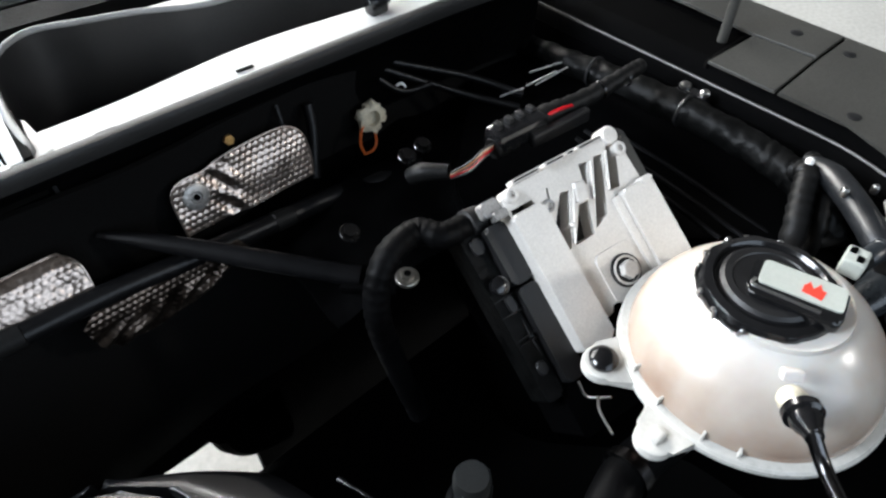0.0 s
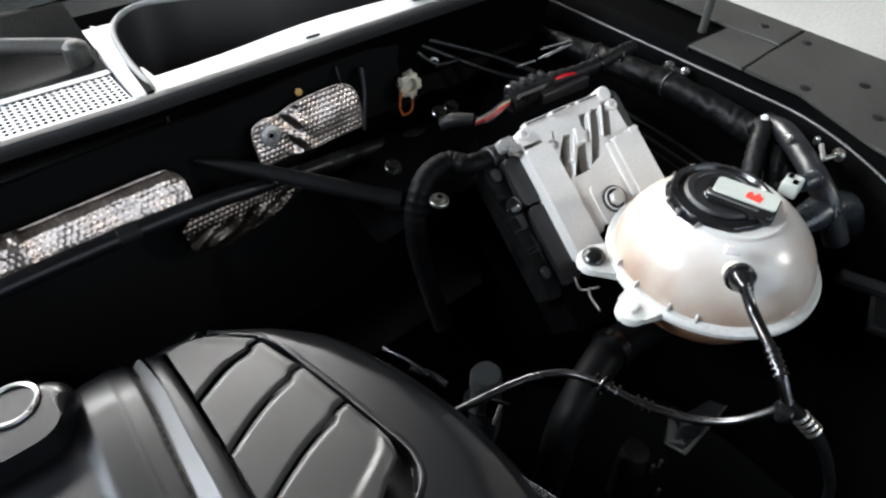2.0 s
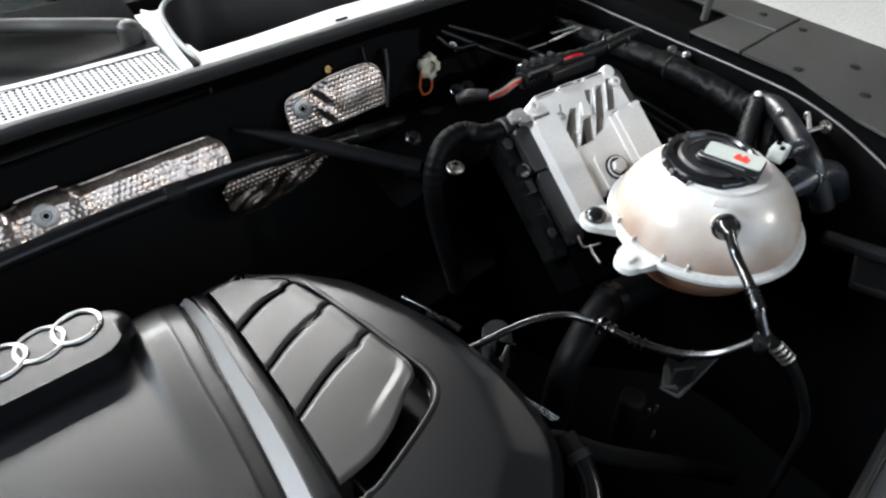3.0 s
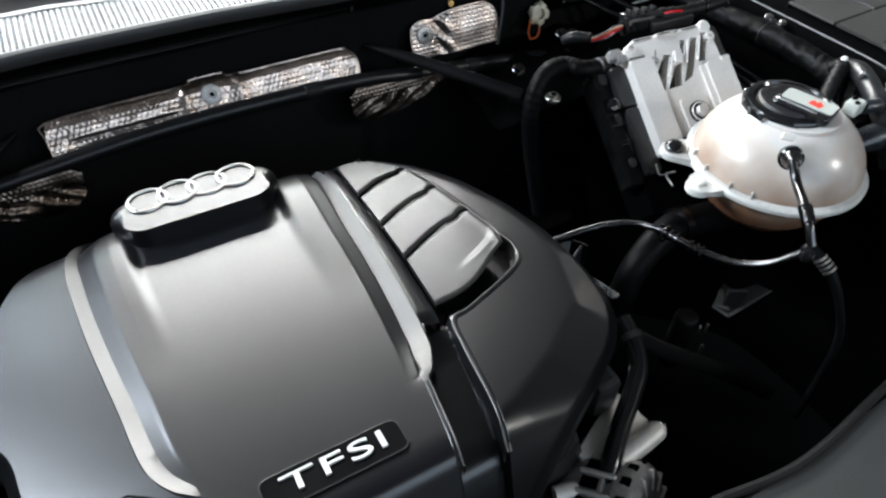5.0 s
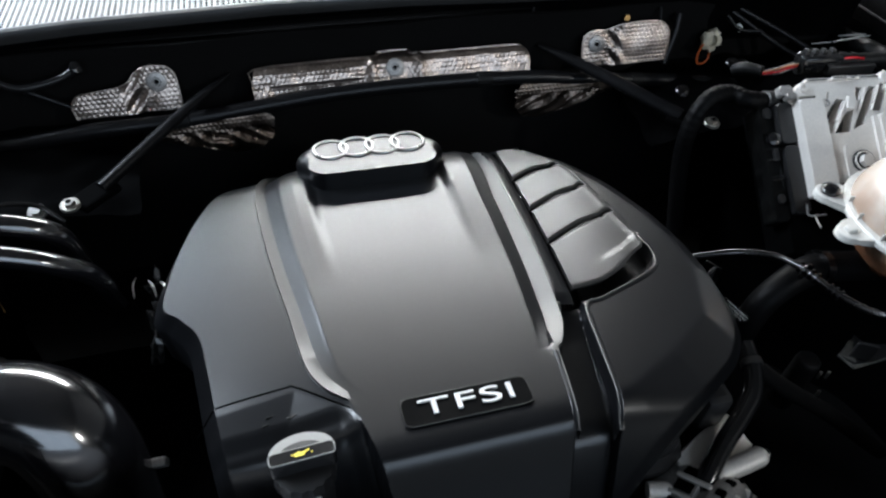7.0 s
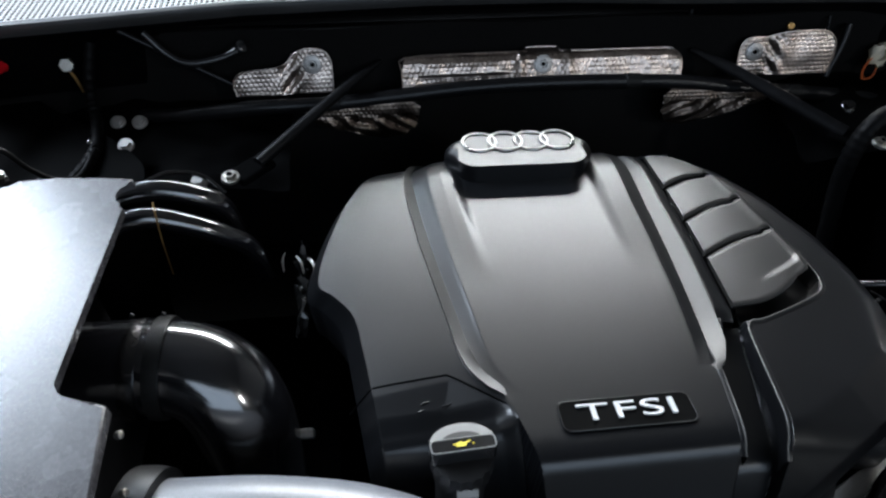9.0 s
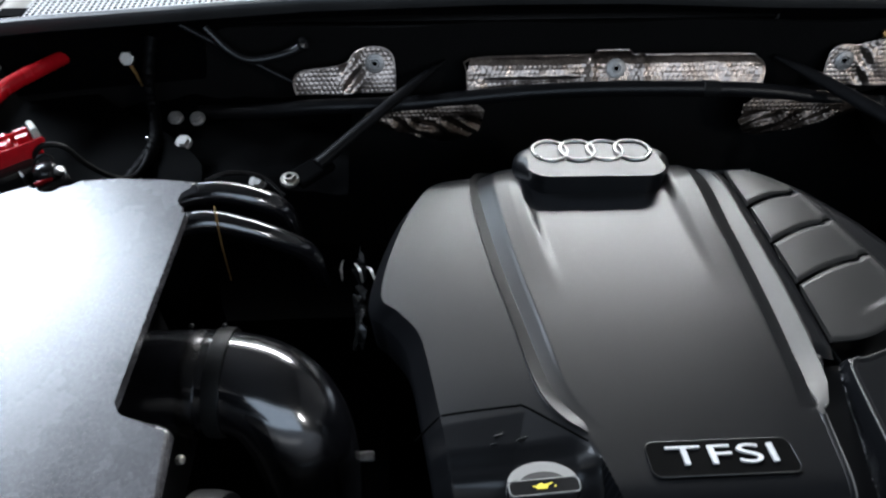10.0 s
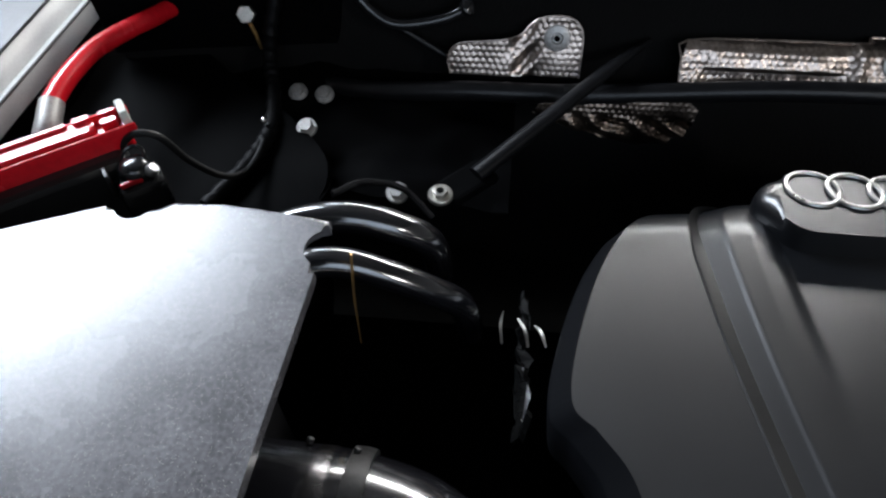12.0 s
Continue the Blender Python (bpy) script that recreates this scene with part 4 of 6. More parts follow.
    cu = bpy.data.curves.new("letters", 'FONT')
    cu.body, cu.size, cu.extrude, cu.align_x, cu.align_y, cu.space_character, cu.offset = "TFSI", 0.0225, 0.0008, 'CENTER', 'CENTER', 1.05, -0.0001
    tmp = new("letters", cu)
    me = bpy.data.meshes.new_from_object(tmp.evaluated_get(bpy.context.evaluated_depsgraph_get()))
    bpy.data.objects.remove(tmp)
    bm = bmesh.new()
    bm.from_mesh(me)
    bpy.data.meshes.remove(me)
    bmesh.ops.transform(bm, matrix=face @ Matrix.Translation((0, 0, 0.002)) @ Matrix.Diagonal((1.86, 0.92, 1, 1)), verts=bm.verts)
    part("letters", bm, M_LETTER, nameplate, "pale metal letters", smooth=False)

    # unreadable part-number print on the shoulder and on the small lid
    rnd = random.Random(11)
    for k, (w, o) in enumerate(((0.030, 0.0), (0.026, 0.0035), (0.018, 0.007))):
        m = Matrix.Translation((0.2465 - 0.0002 * k, -0.286 - 0.3 * o, 0.888 - o)) @ Matrix.Rotation(radians(14), 4, 'Z') @ Matrix.Rotation(radians(62), 4, 'Y')
        at = -w / 2
        while at < w / 2:
            wide = rnd.uniform(0.0012, 0.0034)
            part("printed_mark", box(m @ Vector((0, at + wide / 2, 0)), (0.0016, wide, 0.0005), 0, m.to_quaternion().to_matrix().to_4x4()), M_PRINT, t)
            at += wide + rnd.choice((0.0006, 0.0006, 0.0016))
    # moulded marks on the small lid
    for x, y, w in ((-0.203, -0.329, 0.007), (-0.207, -0.335, 0.005), (-0.185, -0.333, 0.012)):
        part("moulded_mark", box((x, y, cover_height(x, y) + 0.0002), (w, 0.0014, 0.0008), 0.0003, Matrix.Rotation(0.25, 4, 'Z')), M_COVER, t)


engine_cover()


def engine():
    t = thing("engine_block", (-0.03, -0.2, 0.45), "black engine and gearbox mass hidden below the cover", "engine")
    bm = bmesh.new()
    box((-0.03, -0.18, 0.68), (0.4, 0.42, 0.3), 0.03, bm=bm)
    part("crankcase", bm, M_BLACK, t)
    part("head", box((-0.03, -0.2, 0.835), (0.36, 0.38, 0.05), 0.02), M_BLACK, t)
    part("side_rail", box((0.205, -0.25, 0.82), (0.03, 0.22, 0.05), 0.008), M_BLACK, t)
    # alternator: ribbed pale casting below the cover's right shoulder
    a = thing("alternator", (0.2, -0.41, 0.66), "pale ribbed cast alternator partly behind a black hose", "alternator")
    m = Matrix.Translation((0.172, -0.436, 0.765)) @ Matrix.Rotation(radians(62), 4, 'X') @ Matrix.Rotation(radians(28), 4, 'Y')
    part("housing", lathe([(0.03, -0.05), (0.046, -0.046), (0.05, -0.03), (0.05, -0.006), (0.046, -0.004), (0.046, 0.002), (0.05, 0.004), (0.05, 0.014), (0.045, 0.022), (0.038, 0.026)], m, 44), M_ALUD, a)
    for k in range(16):
        turn_ = m.to_quaternion().to_matrix().to_4x4() @ Matrix.Rotation(radians(22.5 * k), 4, 'Z')
        d_ = Vector((math.cos(radians(22.5 * k)), math.sin(radians(22.5 * k)), 0))
        part("vent_slot", box(m @ (d_ * 0.0492 + Vector((0, 0, -0.017))), (0.004, 0.011, 0.017), 0.0012, turn_), M_INNER, a, "dark vent slot")
        e_ = Vector((math.cos(radians(22.5 * k + 11.25)), math.sin(radians(22.5 * k + 11.25)), 0))
        part("rib", box(m @ (e_ * 0.0505 + Vector((0, 0, -0.012))), (0.004, 0.004, 0.034), 0.001, turn_ @ Matrix.Rotation(radians(11.25), 4, 'Z')), M_ALU, a)
        part("vent_slot", box(m @ (e_ * 0.0475 + Vector((0, 0, 0.013))), (0.006, 0.009, 0.009), 0.0012, turn_ @ Matrix.Rotation(radians(11.25), 4, 'Z')), M_INNER, a, "dark vent slot")
    part("core", lathe([(0.039, -0.03), (0.039, 0.018), (0.03, 0.022), (0, 0.022)], m, 36), M_BLACK, a, "black windings inside the casting")
    for k in range(12):
        c_, s_ = math.cos(radians(30 * k)), math.sin(radians(30 * k))
        part("cooling_fin", box(m @ Vector((0.036 * c_, 0.036 * s_, 0.024)), (0.018, 0.0045, 0.006), 0.0015, m.to_quaternion().to_matrix().to_4x4() @ Matrix.Rotation(radians(30 * k), 4, 'Z')), M_ALU, a)
    part("hub", lathe([(0.012, 0.02), (0.012, 0.03), (0.008, 0.033), (0, 0.033)], m, 24), M_ALUD, a)
    plate_ = [(0.229, -0.345), (0.217, -0.356), (0.196, -0.361), (0.158, -0.377), (0.157, -0.387), (0.176, -0.392), (0.226, -0.392), (0.239, -0.386), (0.234, -0.369), (0.236, -0.352)]
    part("casting_plate", prism(plate_, 0.79, 0.798, 0.002), M_ALU, a, "flat pale casting plate")
    part("lug", tube([(0.172, -0.407, 0.797), (0.19, -0.405, 0.799), (0.215, -0.402, 0.80), (0.236, -0.399, 0.80), (0.242, -0.398, 0.80)], [0.009, 0.0095, 0.01, 0.0098, 0.006], 20, 6), M_ALU, a, "thick round bolt lug")
    part("lug_bore", lathe([(0.0055, 0), (0.0055, 0.004), (0.004, 0.0045), (0, 0.0045)], along((0.241, -0.398, 0.80), (0.27, -0.394, 0.80)), 18), M_STEEL, a, "bright bolt end")
    # near-black bar puts shade below the lug
    part("lug_shade", box((0.19, -0.418, 0.787), (0.07, 0.012, 0.012), 0.003, Matrix.Rotation(radians(8), 4, 'Z')), M_INNER, a)
    part("lower_lug", tube([(0.118, -0.40, 0.79), (0.135, -0.405, 0.79), (0.16, -0.416, 0.785)], [0.008, 0.009, 0.008], 18, 6), M_ALU, a)
    part("lower_flange", prism([(0.112, -0.412), (0.15, -0.424), (0.152, -0.436), (0.12, -0.43)], 0.76, 0.768, 0.002), M_ALU, a)
    h = thing("radiator_hose", (0.14, -0.44, 0.6), "black rubber hose running down in front of the alternator", "hose")
    part("hose", tube([(0.268, -0.30, 0.84), (0.262, -0.325, 0.835), (0.252, -0.347, 0.825), (0.228, -0.366, 0.817), (0.20, -0.385, 0.811), (0.172, -0.407, 0.805), (0.155, -0.425, 0.785), (0.145, -0.435, 0.74), (0.14, -0.44, 0.6)], 0.0095, 16), M_GLOSS, h)
    part("clamp", lathe([(0.0095, -0.004), (0.0108, -0.0035), (0.0108, 0.0035), (0.0095, 0.004)], along((0.264, -0.32, 0.836), (0.268, -0.30, 0.84)), 24), M_BLACK, h)
    solid("coolant_hose", tube([(0.235, -0.268, 0.83), (0.27, -0.293, 0.82), (0.299, -0.317, 0.80), (0.328, -0.34, 0.785), (0.36, -0.362, 0.77), (0.42, -0.40, 0.73)], 0.009, 14), M_MATT, (0.3, -0.31, 0.76), "dull black rubber hose crossing the dark bay", "hose")
    # oil filler cap
    c = thing("oil_filler_cap", (-0.182, -0.380, 0.90), "black oil filler cap with a yellow oil-can symbol and pale crown", "oil cap")
    base = Matrix.Translation((-0.182, -0.381, 0)) @ Matrix.Diagonal((0.9, 0.9, 1, 1))
    part("neck", lathe([(0.02, 0.88), (0.021, 0.925), (0.0235, 0.928), (0.0245, 0.94), (0.0235, 0.948), (0.0, 0.95)], base, 36, wob=lambda a_, r, z: 0.0008 * math.cos(a_ * 18) if z > 0.926 else 0), M_BLACK, c)
    tw = Matrix.Translation((-0.182, -0.378, 0.949)) @ Matrix.Rotation(radians(-10), 4, 'X') @ Matrix.Rotation(radians(3), 4, 'Z') @ Matrix.Scale(0.9, 4)
    arch = [(-0.0255, 0.0)] + [(0.0255 * math.cos(radians(180 - 180 * k / 24)), 0.018 * math.sin(radians(180 * k / 24))) for k in range(25)] + [(0.0255, 0.0)]
    crown = prism([(x, y) for x, y in arch[1:-1]], -0.002, 0.008, 0.003, tw)
    part("crown", crown, M_STRIP, c, "pale domed crown")
    dish = [(0.017 * math.cos(radians(180 - 12 * k_)), 0.0095 * math.sin(radians(12 * k_))) for k_ in range(16)]
    part("crown_dish", prism(dish, 0.0078, 0.0084, 0.0002, tw), M_BLACK, c, "dark dished middle of the crown")
    grip = prism(rounded(-0.0255, -0.0105, 0.0255, 0.0025, 0.004), -0.003, 0.0105, 0.002, tw)
    part("grip", grip, M_GLOSS, c, "glossy black grip bar")
    out = rounded(-0.0248, -0.0098, 0.0248, 0.0018, 0.0035)
    part("grip_edge", tube([tuple(tw @ Vector((x, y, 0.0104))) for x, y in out + out[:1]], 0.00055, 8, 1), M_STRIP, c, "thin pale edge of the grip")
    top = tw @ Matrix.Translation((0.0, -0.004, 0.0106))
    can = bmesh.new()
    prism([(-0.0055, -0.002), (0.0015, -0.002), (0.003, 0.0005), (0.0062, 0.0022), (0.0058, 0.003), (0.0015, 0.0016), (-0.0055, 0.0016)], 0, 0.0004, 0, top, can)
    prism([(-0.0032, 0.0016), (-0.001, 0.0016), (-0.001, 0.0026), (-0.0032, 0.0026)], 0, 0.0004, 0, top, can)
    prism([(-0.0082, 0.0003), (-0.0055, -0.001), (-0.0055, 0.0), (-0.0078, 0.0014)], 0, 0.0004, 0, top, can)
    prism([(0.0068, -0.0005), (0.0075, 0.0006), (0.0082, -0.0005), (0.0075, -0.0014)], 0, 0.0004, 0, top, can)
    part("oil_symbol", can, M_YELLOW, c, "yellow oil-can symbol", smooth=False)
    part("tag", box((-0.181, -0.4035, 0.934), (0.015, 0.002, 0.007), 0.0005, Matrix.Rotation(radians(-25), 4, 'X')), M_PRINT, c, "small pale printed tag")


engine()

# ---------------------------------------------------------------- coolant tank
TANK = Vector((0.532, -0.234, 0.902))


def coolant_tank():
    t = thing("coolant_tank", (TANK.x, TANK.y, 0.82), "milky white spherical coolant tank with rust-coloured coolant and black cap", "coolant tank")
    c = Matrix.Translation(TANK)
    R = 0.0915
    dome = [(R * math.cos(radians(a)), 0.075 * math.sin(radians(a))) for a in range(0, 58, 3)] + [(0.047, 0.064), (0.046, 0.068), (0, 0.068)]
    bowl = [(0, -0.078), (0.03, -0.074), (0.055, -0.062), (0.075, -0.04), (0.086, -0.015), (0.0875, -0.004)]
    part("body", lathe(bowl + [(R, -0.003)] + dome, c, 72), M_TANK, t)
    fl = lathe([(0.086, -0.004), (0.0965, -0.0045), (0.0985, -0.002), (0.0985, 0.002), (0.0965, 0.0045), (0.09, 0.006), (0.086, 0.006)], c, 72)
    part("weld_flange", fl, M_FLANGE, t, "milky welded flange round the middle")
    # fixing ears
    for ang, reach, hole in ((143, 0.113, True), (177, 0.112, False)):
        a = radians(ang)
        d = Vector((math.cos(a), math.sin(a), 0))
        n = Vector((-d.y, d.x, 0))
        pts = []
        for k in range(13):
            b = radians(-90 + 180 * k / 12)
            p = d * reach + (0.0155 if hole else 0.014) * (d * math.cos(b) + n * math.sin(b))
            pts.append((TANK.x + p.x, TANK.y + p.y))
        w = 0.024
        pts = [(TANK.x + (d * 0.088 - n * w).x, TANK.y + (d * 0.088 - n * w).y)] + pts + [(TANK.x + (d * 0.088 + n * w).x, TANK.y + (d * 0.088 + n * w).y)]
        part("fixing_ear", prism(pts, TANK.z - 0.005, TANK.z + 0.003, 0.002), M_FLANGE, t, "milky fixing ear")
        p = TANK + d * reach
        if hole:
            part("ear_grommet", lathe([(0, 0.003), (0.0105, 0.003), (0.0112, 0.007), (0.009, 0.010), (0.005, 0.0115), (0, 0.0115)], Matrix.Translation(p), 24), M_GLOSS, t, "black rubber grommet")
        else:
            part("ear_boss", box(p + Vector((0, 0, 0.004)), (0.012, 0.010, 0.007), 0.002, Matrix.Rotation(a, 4, 'Z')), M_FLANGE, t)
    # ribs on the ear side and a raised lug on the dome
    for ang in (150, 168, 190, 205):
        a = radians(ang)
        part("rib", box(TANK + Vector((0.09 * math.cos(a), 0.09 * math.sin(a), 0.007)), (0.010, 0.002, 0.010), 0.0008, Matrix.Rotation(a, 4, 'Z')), M_FLANGE, t)
    # cap
    up = c @ Matrix.Translation((-0.001, 0.010, -0.0145)) @ Matrix.Diagonal((0.9, 0.9, 1.0, 1.0))
    cap = part("cap", lathe([(0.05, 0.072), (0.0515, 0.075), (0.0515, 0.083), (0.049, 0.0865), (0.043, 0.088), (0.040, 0.0845), (0, 0.0845)], up, 72,
                            wob=lambda a_, r, z: 0.001 * (1 if math.cos(a_ * 8) > 0.3 else -0.4) if r > 0.045 else 0), M_GLOSS, t, "glossy black screw cap with a notched rim")
    turn = up @ Matrix.Rotation(radians(-74), 4, 'Z')
    part("cap_disc", lathe([(0, 0.084), (0.037, 0.084), (0.037, 0.0865), (0.0345, 0.089), (0.029, 0.0895), (0.028, 0.0885), (0, 0.0885)], up, 48), M_BLACK, cap)
    part("cap_grip", prism(rounded(-0.016, -0.023, 0.0515, 0.018, 0.007), 0.084, 0.0925, 0.003, turn, seg=3), M_GLOSS, cap, "raised black grip bar")
    part("cap_label", prism(rounded(-0.010, -0.0105, 0.050, 0.0155, 0.004), 0.0925, 0.0936, 0.0005, turn), M_PALE, cap, "pale grey warning label")
    tri_ = [(0.020, -0.004), (0.034, -0.006), (0.036, 0.004), (0.033, 0.0035), (0.031, 0.009), (0.027, 0.002), (0.024, 0.008), (0.0205, 0.003)]
    part("warning_mark", prism(tri_, 0.0936, 0.094, 0, turn), M_REDPRINT, cap, "red printed warning mark", smooth=False)
    # chrome bead paints the light on the black grip's edge
    part("grip_edge", tube([turn @ Vector((-0.012, -0.008, 0.0926)), turn @ Vector((-0.013, -0.013, 0.0926)), turn @ Vector((-0.008, -0.0155, 0.0926)), turn @ Vector((0.02, -0.0165, 0.0926)), turn @ Vector((0.036, -0.017, 0.0926))], 0.0013, 8), M_CHROME, cap, "bright line drawn as the lit edge of the grip")
    for a0 in (127, 176, 34, 80):
        pts = [up @ Vector((0.0526 * math.cos(radians(a0 + q)), 0.0526 * math.sin(radians(a0 + q)), 0.0825 - 0.006 * (abs(q) < 12))) for q in (-16, -13, -11, -6, 0, 6, 11, 13, 16)]
        part("cap_notch", tube(pts, 0.0015, 8, 4), M_CHROME, cap, "bright moulded edge of a grip notch")
    # vent nipple on the dome
    nip = Vector((0.4665, -0.2835, 0.9615))
    out = (nip - TANK).normalized()
    part("nipple_boss", box(TANK + out * 0.098 + Vector((0.004, 0.012, 0.016)), (0.013, 0.008, 0.008), 0.002, along((0, 0, 0), out)), M_TANK, t)
    part("nipple", lathe([(0.0092, -0.010), (0.0092, 0.004), (0.008, 0.006), (0.0, 0.006)], along(nip - out * 0.004, nip + out), 24), M_CREAM, t, "yellowed outlet nipple")
    return nip, out


NIP, NIP_OUT = coolant_tank()


def vent_line():
    t = thing("vent_pipe", (0.42, -0.36, 0.82), "dark steel vent pipe with quick connectors below the tank", "pipe")
    q = NIP + NIP_OUT * 0.003
    part("quick_connector", lathe([(0.0098, -0.002), (0.0122, 0.0), (0.0122, 0.005), (0.0098, 0.007), (0.0088, 0.012), (0.0062, 0.017), (0.0055, 0.022), (0, 0.022)], along(q, q + NIP_OUT + Vector((0, -0.1, -0.35))), 28), M_GLOSS, t, "glossy black quick connector")
    j = Vector((0.407, -0.370, 0.937))
    part("riser", tube([q + NIP_OUT * 0.02 + Vector((0, 0, -0.004)), (0.444, -0.312, 0.958), (0.424, -0.337, 0.958), (0.411, -0.355, 0.954), tuple(j)], 0.0046, 12), M_STEEL, t)
    for a, b, n in (((0.421, -0.341, 0.9575), (0.411, -0.3555, 0.9535), 5), ((0.350, -0.25, 0.886), (0.354, -0.27, 0.888), 4), ((0.358, -0.285, 0.888), (0.362, -0.296, 0.888), 3)):
        for m_ in range(n):
            p = Vector(a).lerp(Vector(b), m_ / (n - 1))
            part("collar", lathe([(0.0045, -0.0014), (0.0064, -0.0009), (0.0064, 0.0009), (0.0045, 0.0014)], along(p, p + Vector(b) - Vector(a)), 18), M_STEEL, t, "bright crimp ring")
    part("tee", box(j + Vector((-0.003, 0.0, -0.006)), (0.014, 0.012, 0.016), 0.004, Matrix.Rotation(0.9, 4, 'Z')), M_GLOSS, t)
    part("cross_pipe", tube([tuple(j), (0.400, -0.362, 0.922), (0.390, -0.348, 0.904), (0.379, -0.328, 0.892), (0.368, -0.306, 0.888), (0.357, -0.282, 0.888), (0.349, -0.252, 0.887), (0.338, -0.226, 0.881), (0.318, -0.209, 0.875), (0.295, -0.198, 0.868), (0.272, -0.188, 0.858), (0.235, -0.17, 0.838)], 0.0037, 12), M_STEEL, t)
    part("retaining_ring", torus(0.0085, 0.0012, along((0.3495, -0.258, 0.887), (0.351, -0.268, 0.888)), 24, 8), M_STEEL, t, "bright spring ring")
    tail = Vector((0.411, -0.392, 0.925))
    part("tail_hose", tube([tuple(j), tuple(tail), (0.418, -0.412, 0.895), (0.428, -0.428, 0.84), (0.43, -0.435, 0.72)], [0.005, 0.005, 0.0042, 0.0038, 0.0038], 12), M_LOOP, t)
    for m_ in range(4):
        p = j.lerp(tail, 0.5 + 0.17 * m_)
        part("collar", lathe([(0.005, -0.0014), (0.0068, -0.0009), (0.0068, 0.0009), (0.005, 0.0014)], along(p, p + (tail - j)), 18), M_ZINC, t, "bright crimp ring")
    h = thing("coolant_outlet_hose", (0.43, -0.2, 0.8), "thick black coolant hose with a spring clamp under the tank", "hose")
    part("hose", tube([(0.52, -0.23, 0.83), (0.47, -0.225, 0.835), (0.42, -0.222, 0.84), (0.388, -0.228, 0.842), (0.36, -0.235, 0.835), (0.338, -0.24, 0.812), (0.328, -0.243, 0.76), (0.325, -0.243, 0.65)], [0.018, 0.018, 0.018, 0.0175, 0.0165, 0.016, 0.016, 0.016], 18), M_LOOP, h)
    part("clamp", lathe([(0.0195, -0.005), (0.021, -0.005), (0.021, 0.005), (0.0195, 0.005)], along((0.418, -0.222, 0.8402), (0.40, -0.222, 0.842)), 28), M_STEEL, h, "steel band clamp")
    c = thing("connector_stub", (0.29, -0.19, 0.82), "dark metal bracket with a pale worn edge beside the engine", "bracket")
    part("plate", box((0.283, -0.205, 0.83), (0.022, 0.004, 0.035), 0.001, Matrix.Rotation(0.5, 4, 'Z')), M_BLACK, c)
    part("cheek", box((0.293, -0.196, 0.833), (0.003, 0.02, 0.03), 0.001, Matrix.Rotation(0.5, 4, 'Z')), M_STEEL, c)
    # wires and clips in the shade below the tank
    w = thing("wiring_clip", (0.41, -0.24, 0.86), "thin bare wire clip below the tank", "clip")
    part("wire", tube([(0.427, -0.159, 0.883), (0.427, -0.168, 0.874), (0.4295, -0.1765, 0.879), (0.432, -0.185, 0.888)], 0.0011, 8), M_CHROME, w)
    part("wire", tube([(0.4295, -0.1765, 0.881), (0.418, -0.186, 0.886), (0.408, -0.205, 0.89)], 0.0011, 8), M_CHROME, w)
    b = thing("bracket", (0.43, -0.32, 0.77), "grey sheet bracket deep in the dark bay", "bracket")
    part("plate", prism([(0.416, -0.302), (0.422, -0.321), (0.497, -0.319), (0.49, -0.303), (0.458, -0.298), (0.456, -0.282)], 0.775, 0.7775, 0.001), M_BLACK, b)
    # rim and gusset in paler paint show where the black plate is lit
    part("rim", tube([(0.4165, -0.3025, 0.778), (0.4215, -0.3205, 0.778), (0.424, -0.3212, 0.778), (0.46, -0.3205, 0.778), (0.4965, -0.3185, 0.778)], [0.0012, 0.0018, 0.0022, 0.0016, 0.0009], 8, 3), M_PAINT, b, "pale line drawn as the lit edge of the bracket")
    part("gusset", prism([(0.418, -0.304), (0.4285, -0.317), (0.437, -0.302), (0.446, -0.290), (0.441, -0.288)], 0.778, 0.7795, 0.0004), M_PAINT, b)
    part("web", box((0.436, -0.312, 0.792), (0.022, 0.004, 0.026), 0.001, Matrix.Rotation(-0.5, 4, 'Z')), M_BLACK, b)
    v = thing("valve_body", (0.405, -0.285, 0.66), "dark round valve body deep below the vent pipe", "valve")
    part("body", lathe([(0.014, 0.66), (0.0145, 0.742), (0.0135, 0.748), (0.012, 0.75), (0, 0.751)], Matrix.Translation((0.405, -0.285, 0)), 28), M_BLACK, v)
    # tiny zinc studs added as glints in the dark
    for p_ in ((0.404, -0.306, 0.752), (0.394, -0.323, 0.742), (0.414, -0.308, 0.752)):
        part("stud", lathe([(0.0015, -0.012), (0.0018, 0.0), (0.001, 0.0014), (0, 0.0016)], Matrix.Translation(p_), 12), M_ZINC, v, "small bright stud drawn as a glint")

    k = thing("pipe_stub", (0.366, -0.108, 0.55), "dark grey plastic pipe stub deep beside the engine", "pipe")
    part("stub", lathe([(0.017, 0.55), (0.017, 0.70), (0.0185, 0.705), (0.0185, 0.722), (0.016, 0.728), (0, 0.729)], Matrix.Translation((0.366, -0.112, 0)), 28), M_CARRIER, k)
    for a_ in (200, 250, 300, 350):
        part("rib", box((0.366 + 0.0185 * math.cos(radians(a_)), -0.112 + 0.0185 * math.sin(radians(a_)), 0.69), (0.004, 0.003, 0.06), 0.001, Matrix.Rotation(radians(a_), 4, 'Z')), M_CARRIER, k)
    w = thing("wiring_clip", (0.245, -0.1, 0.83), "bright bent metal clip with thin rods beside the engine", "clip")
    part("tongue", tube([(0.233, -0.098, 0.838), (0.238, -0.105, 0.843), (0.245, -0.101, 0.842), (0.243, -0.094, 0.838)], 0.0016, 8, 6), M_ZINC, w)
    part("tongue", tube([(0.236, -0.112, 0.838), (0.243, -0.108, 0.844), (0.249, -0.107, 0.838)], 0.0013, 8, 6), M_ZINC, w)
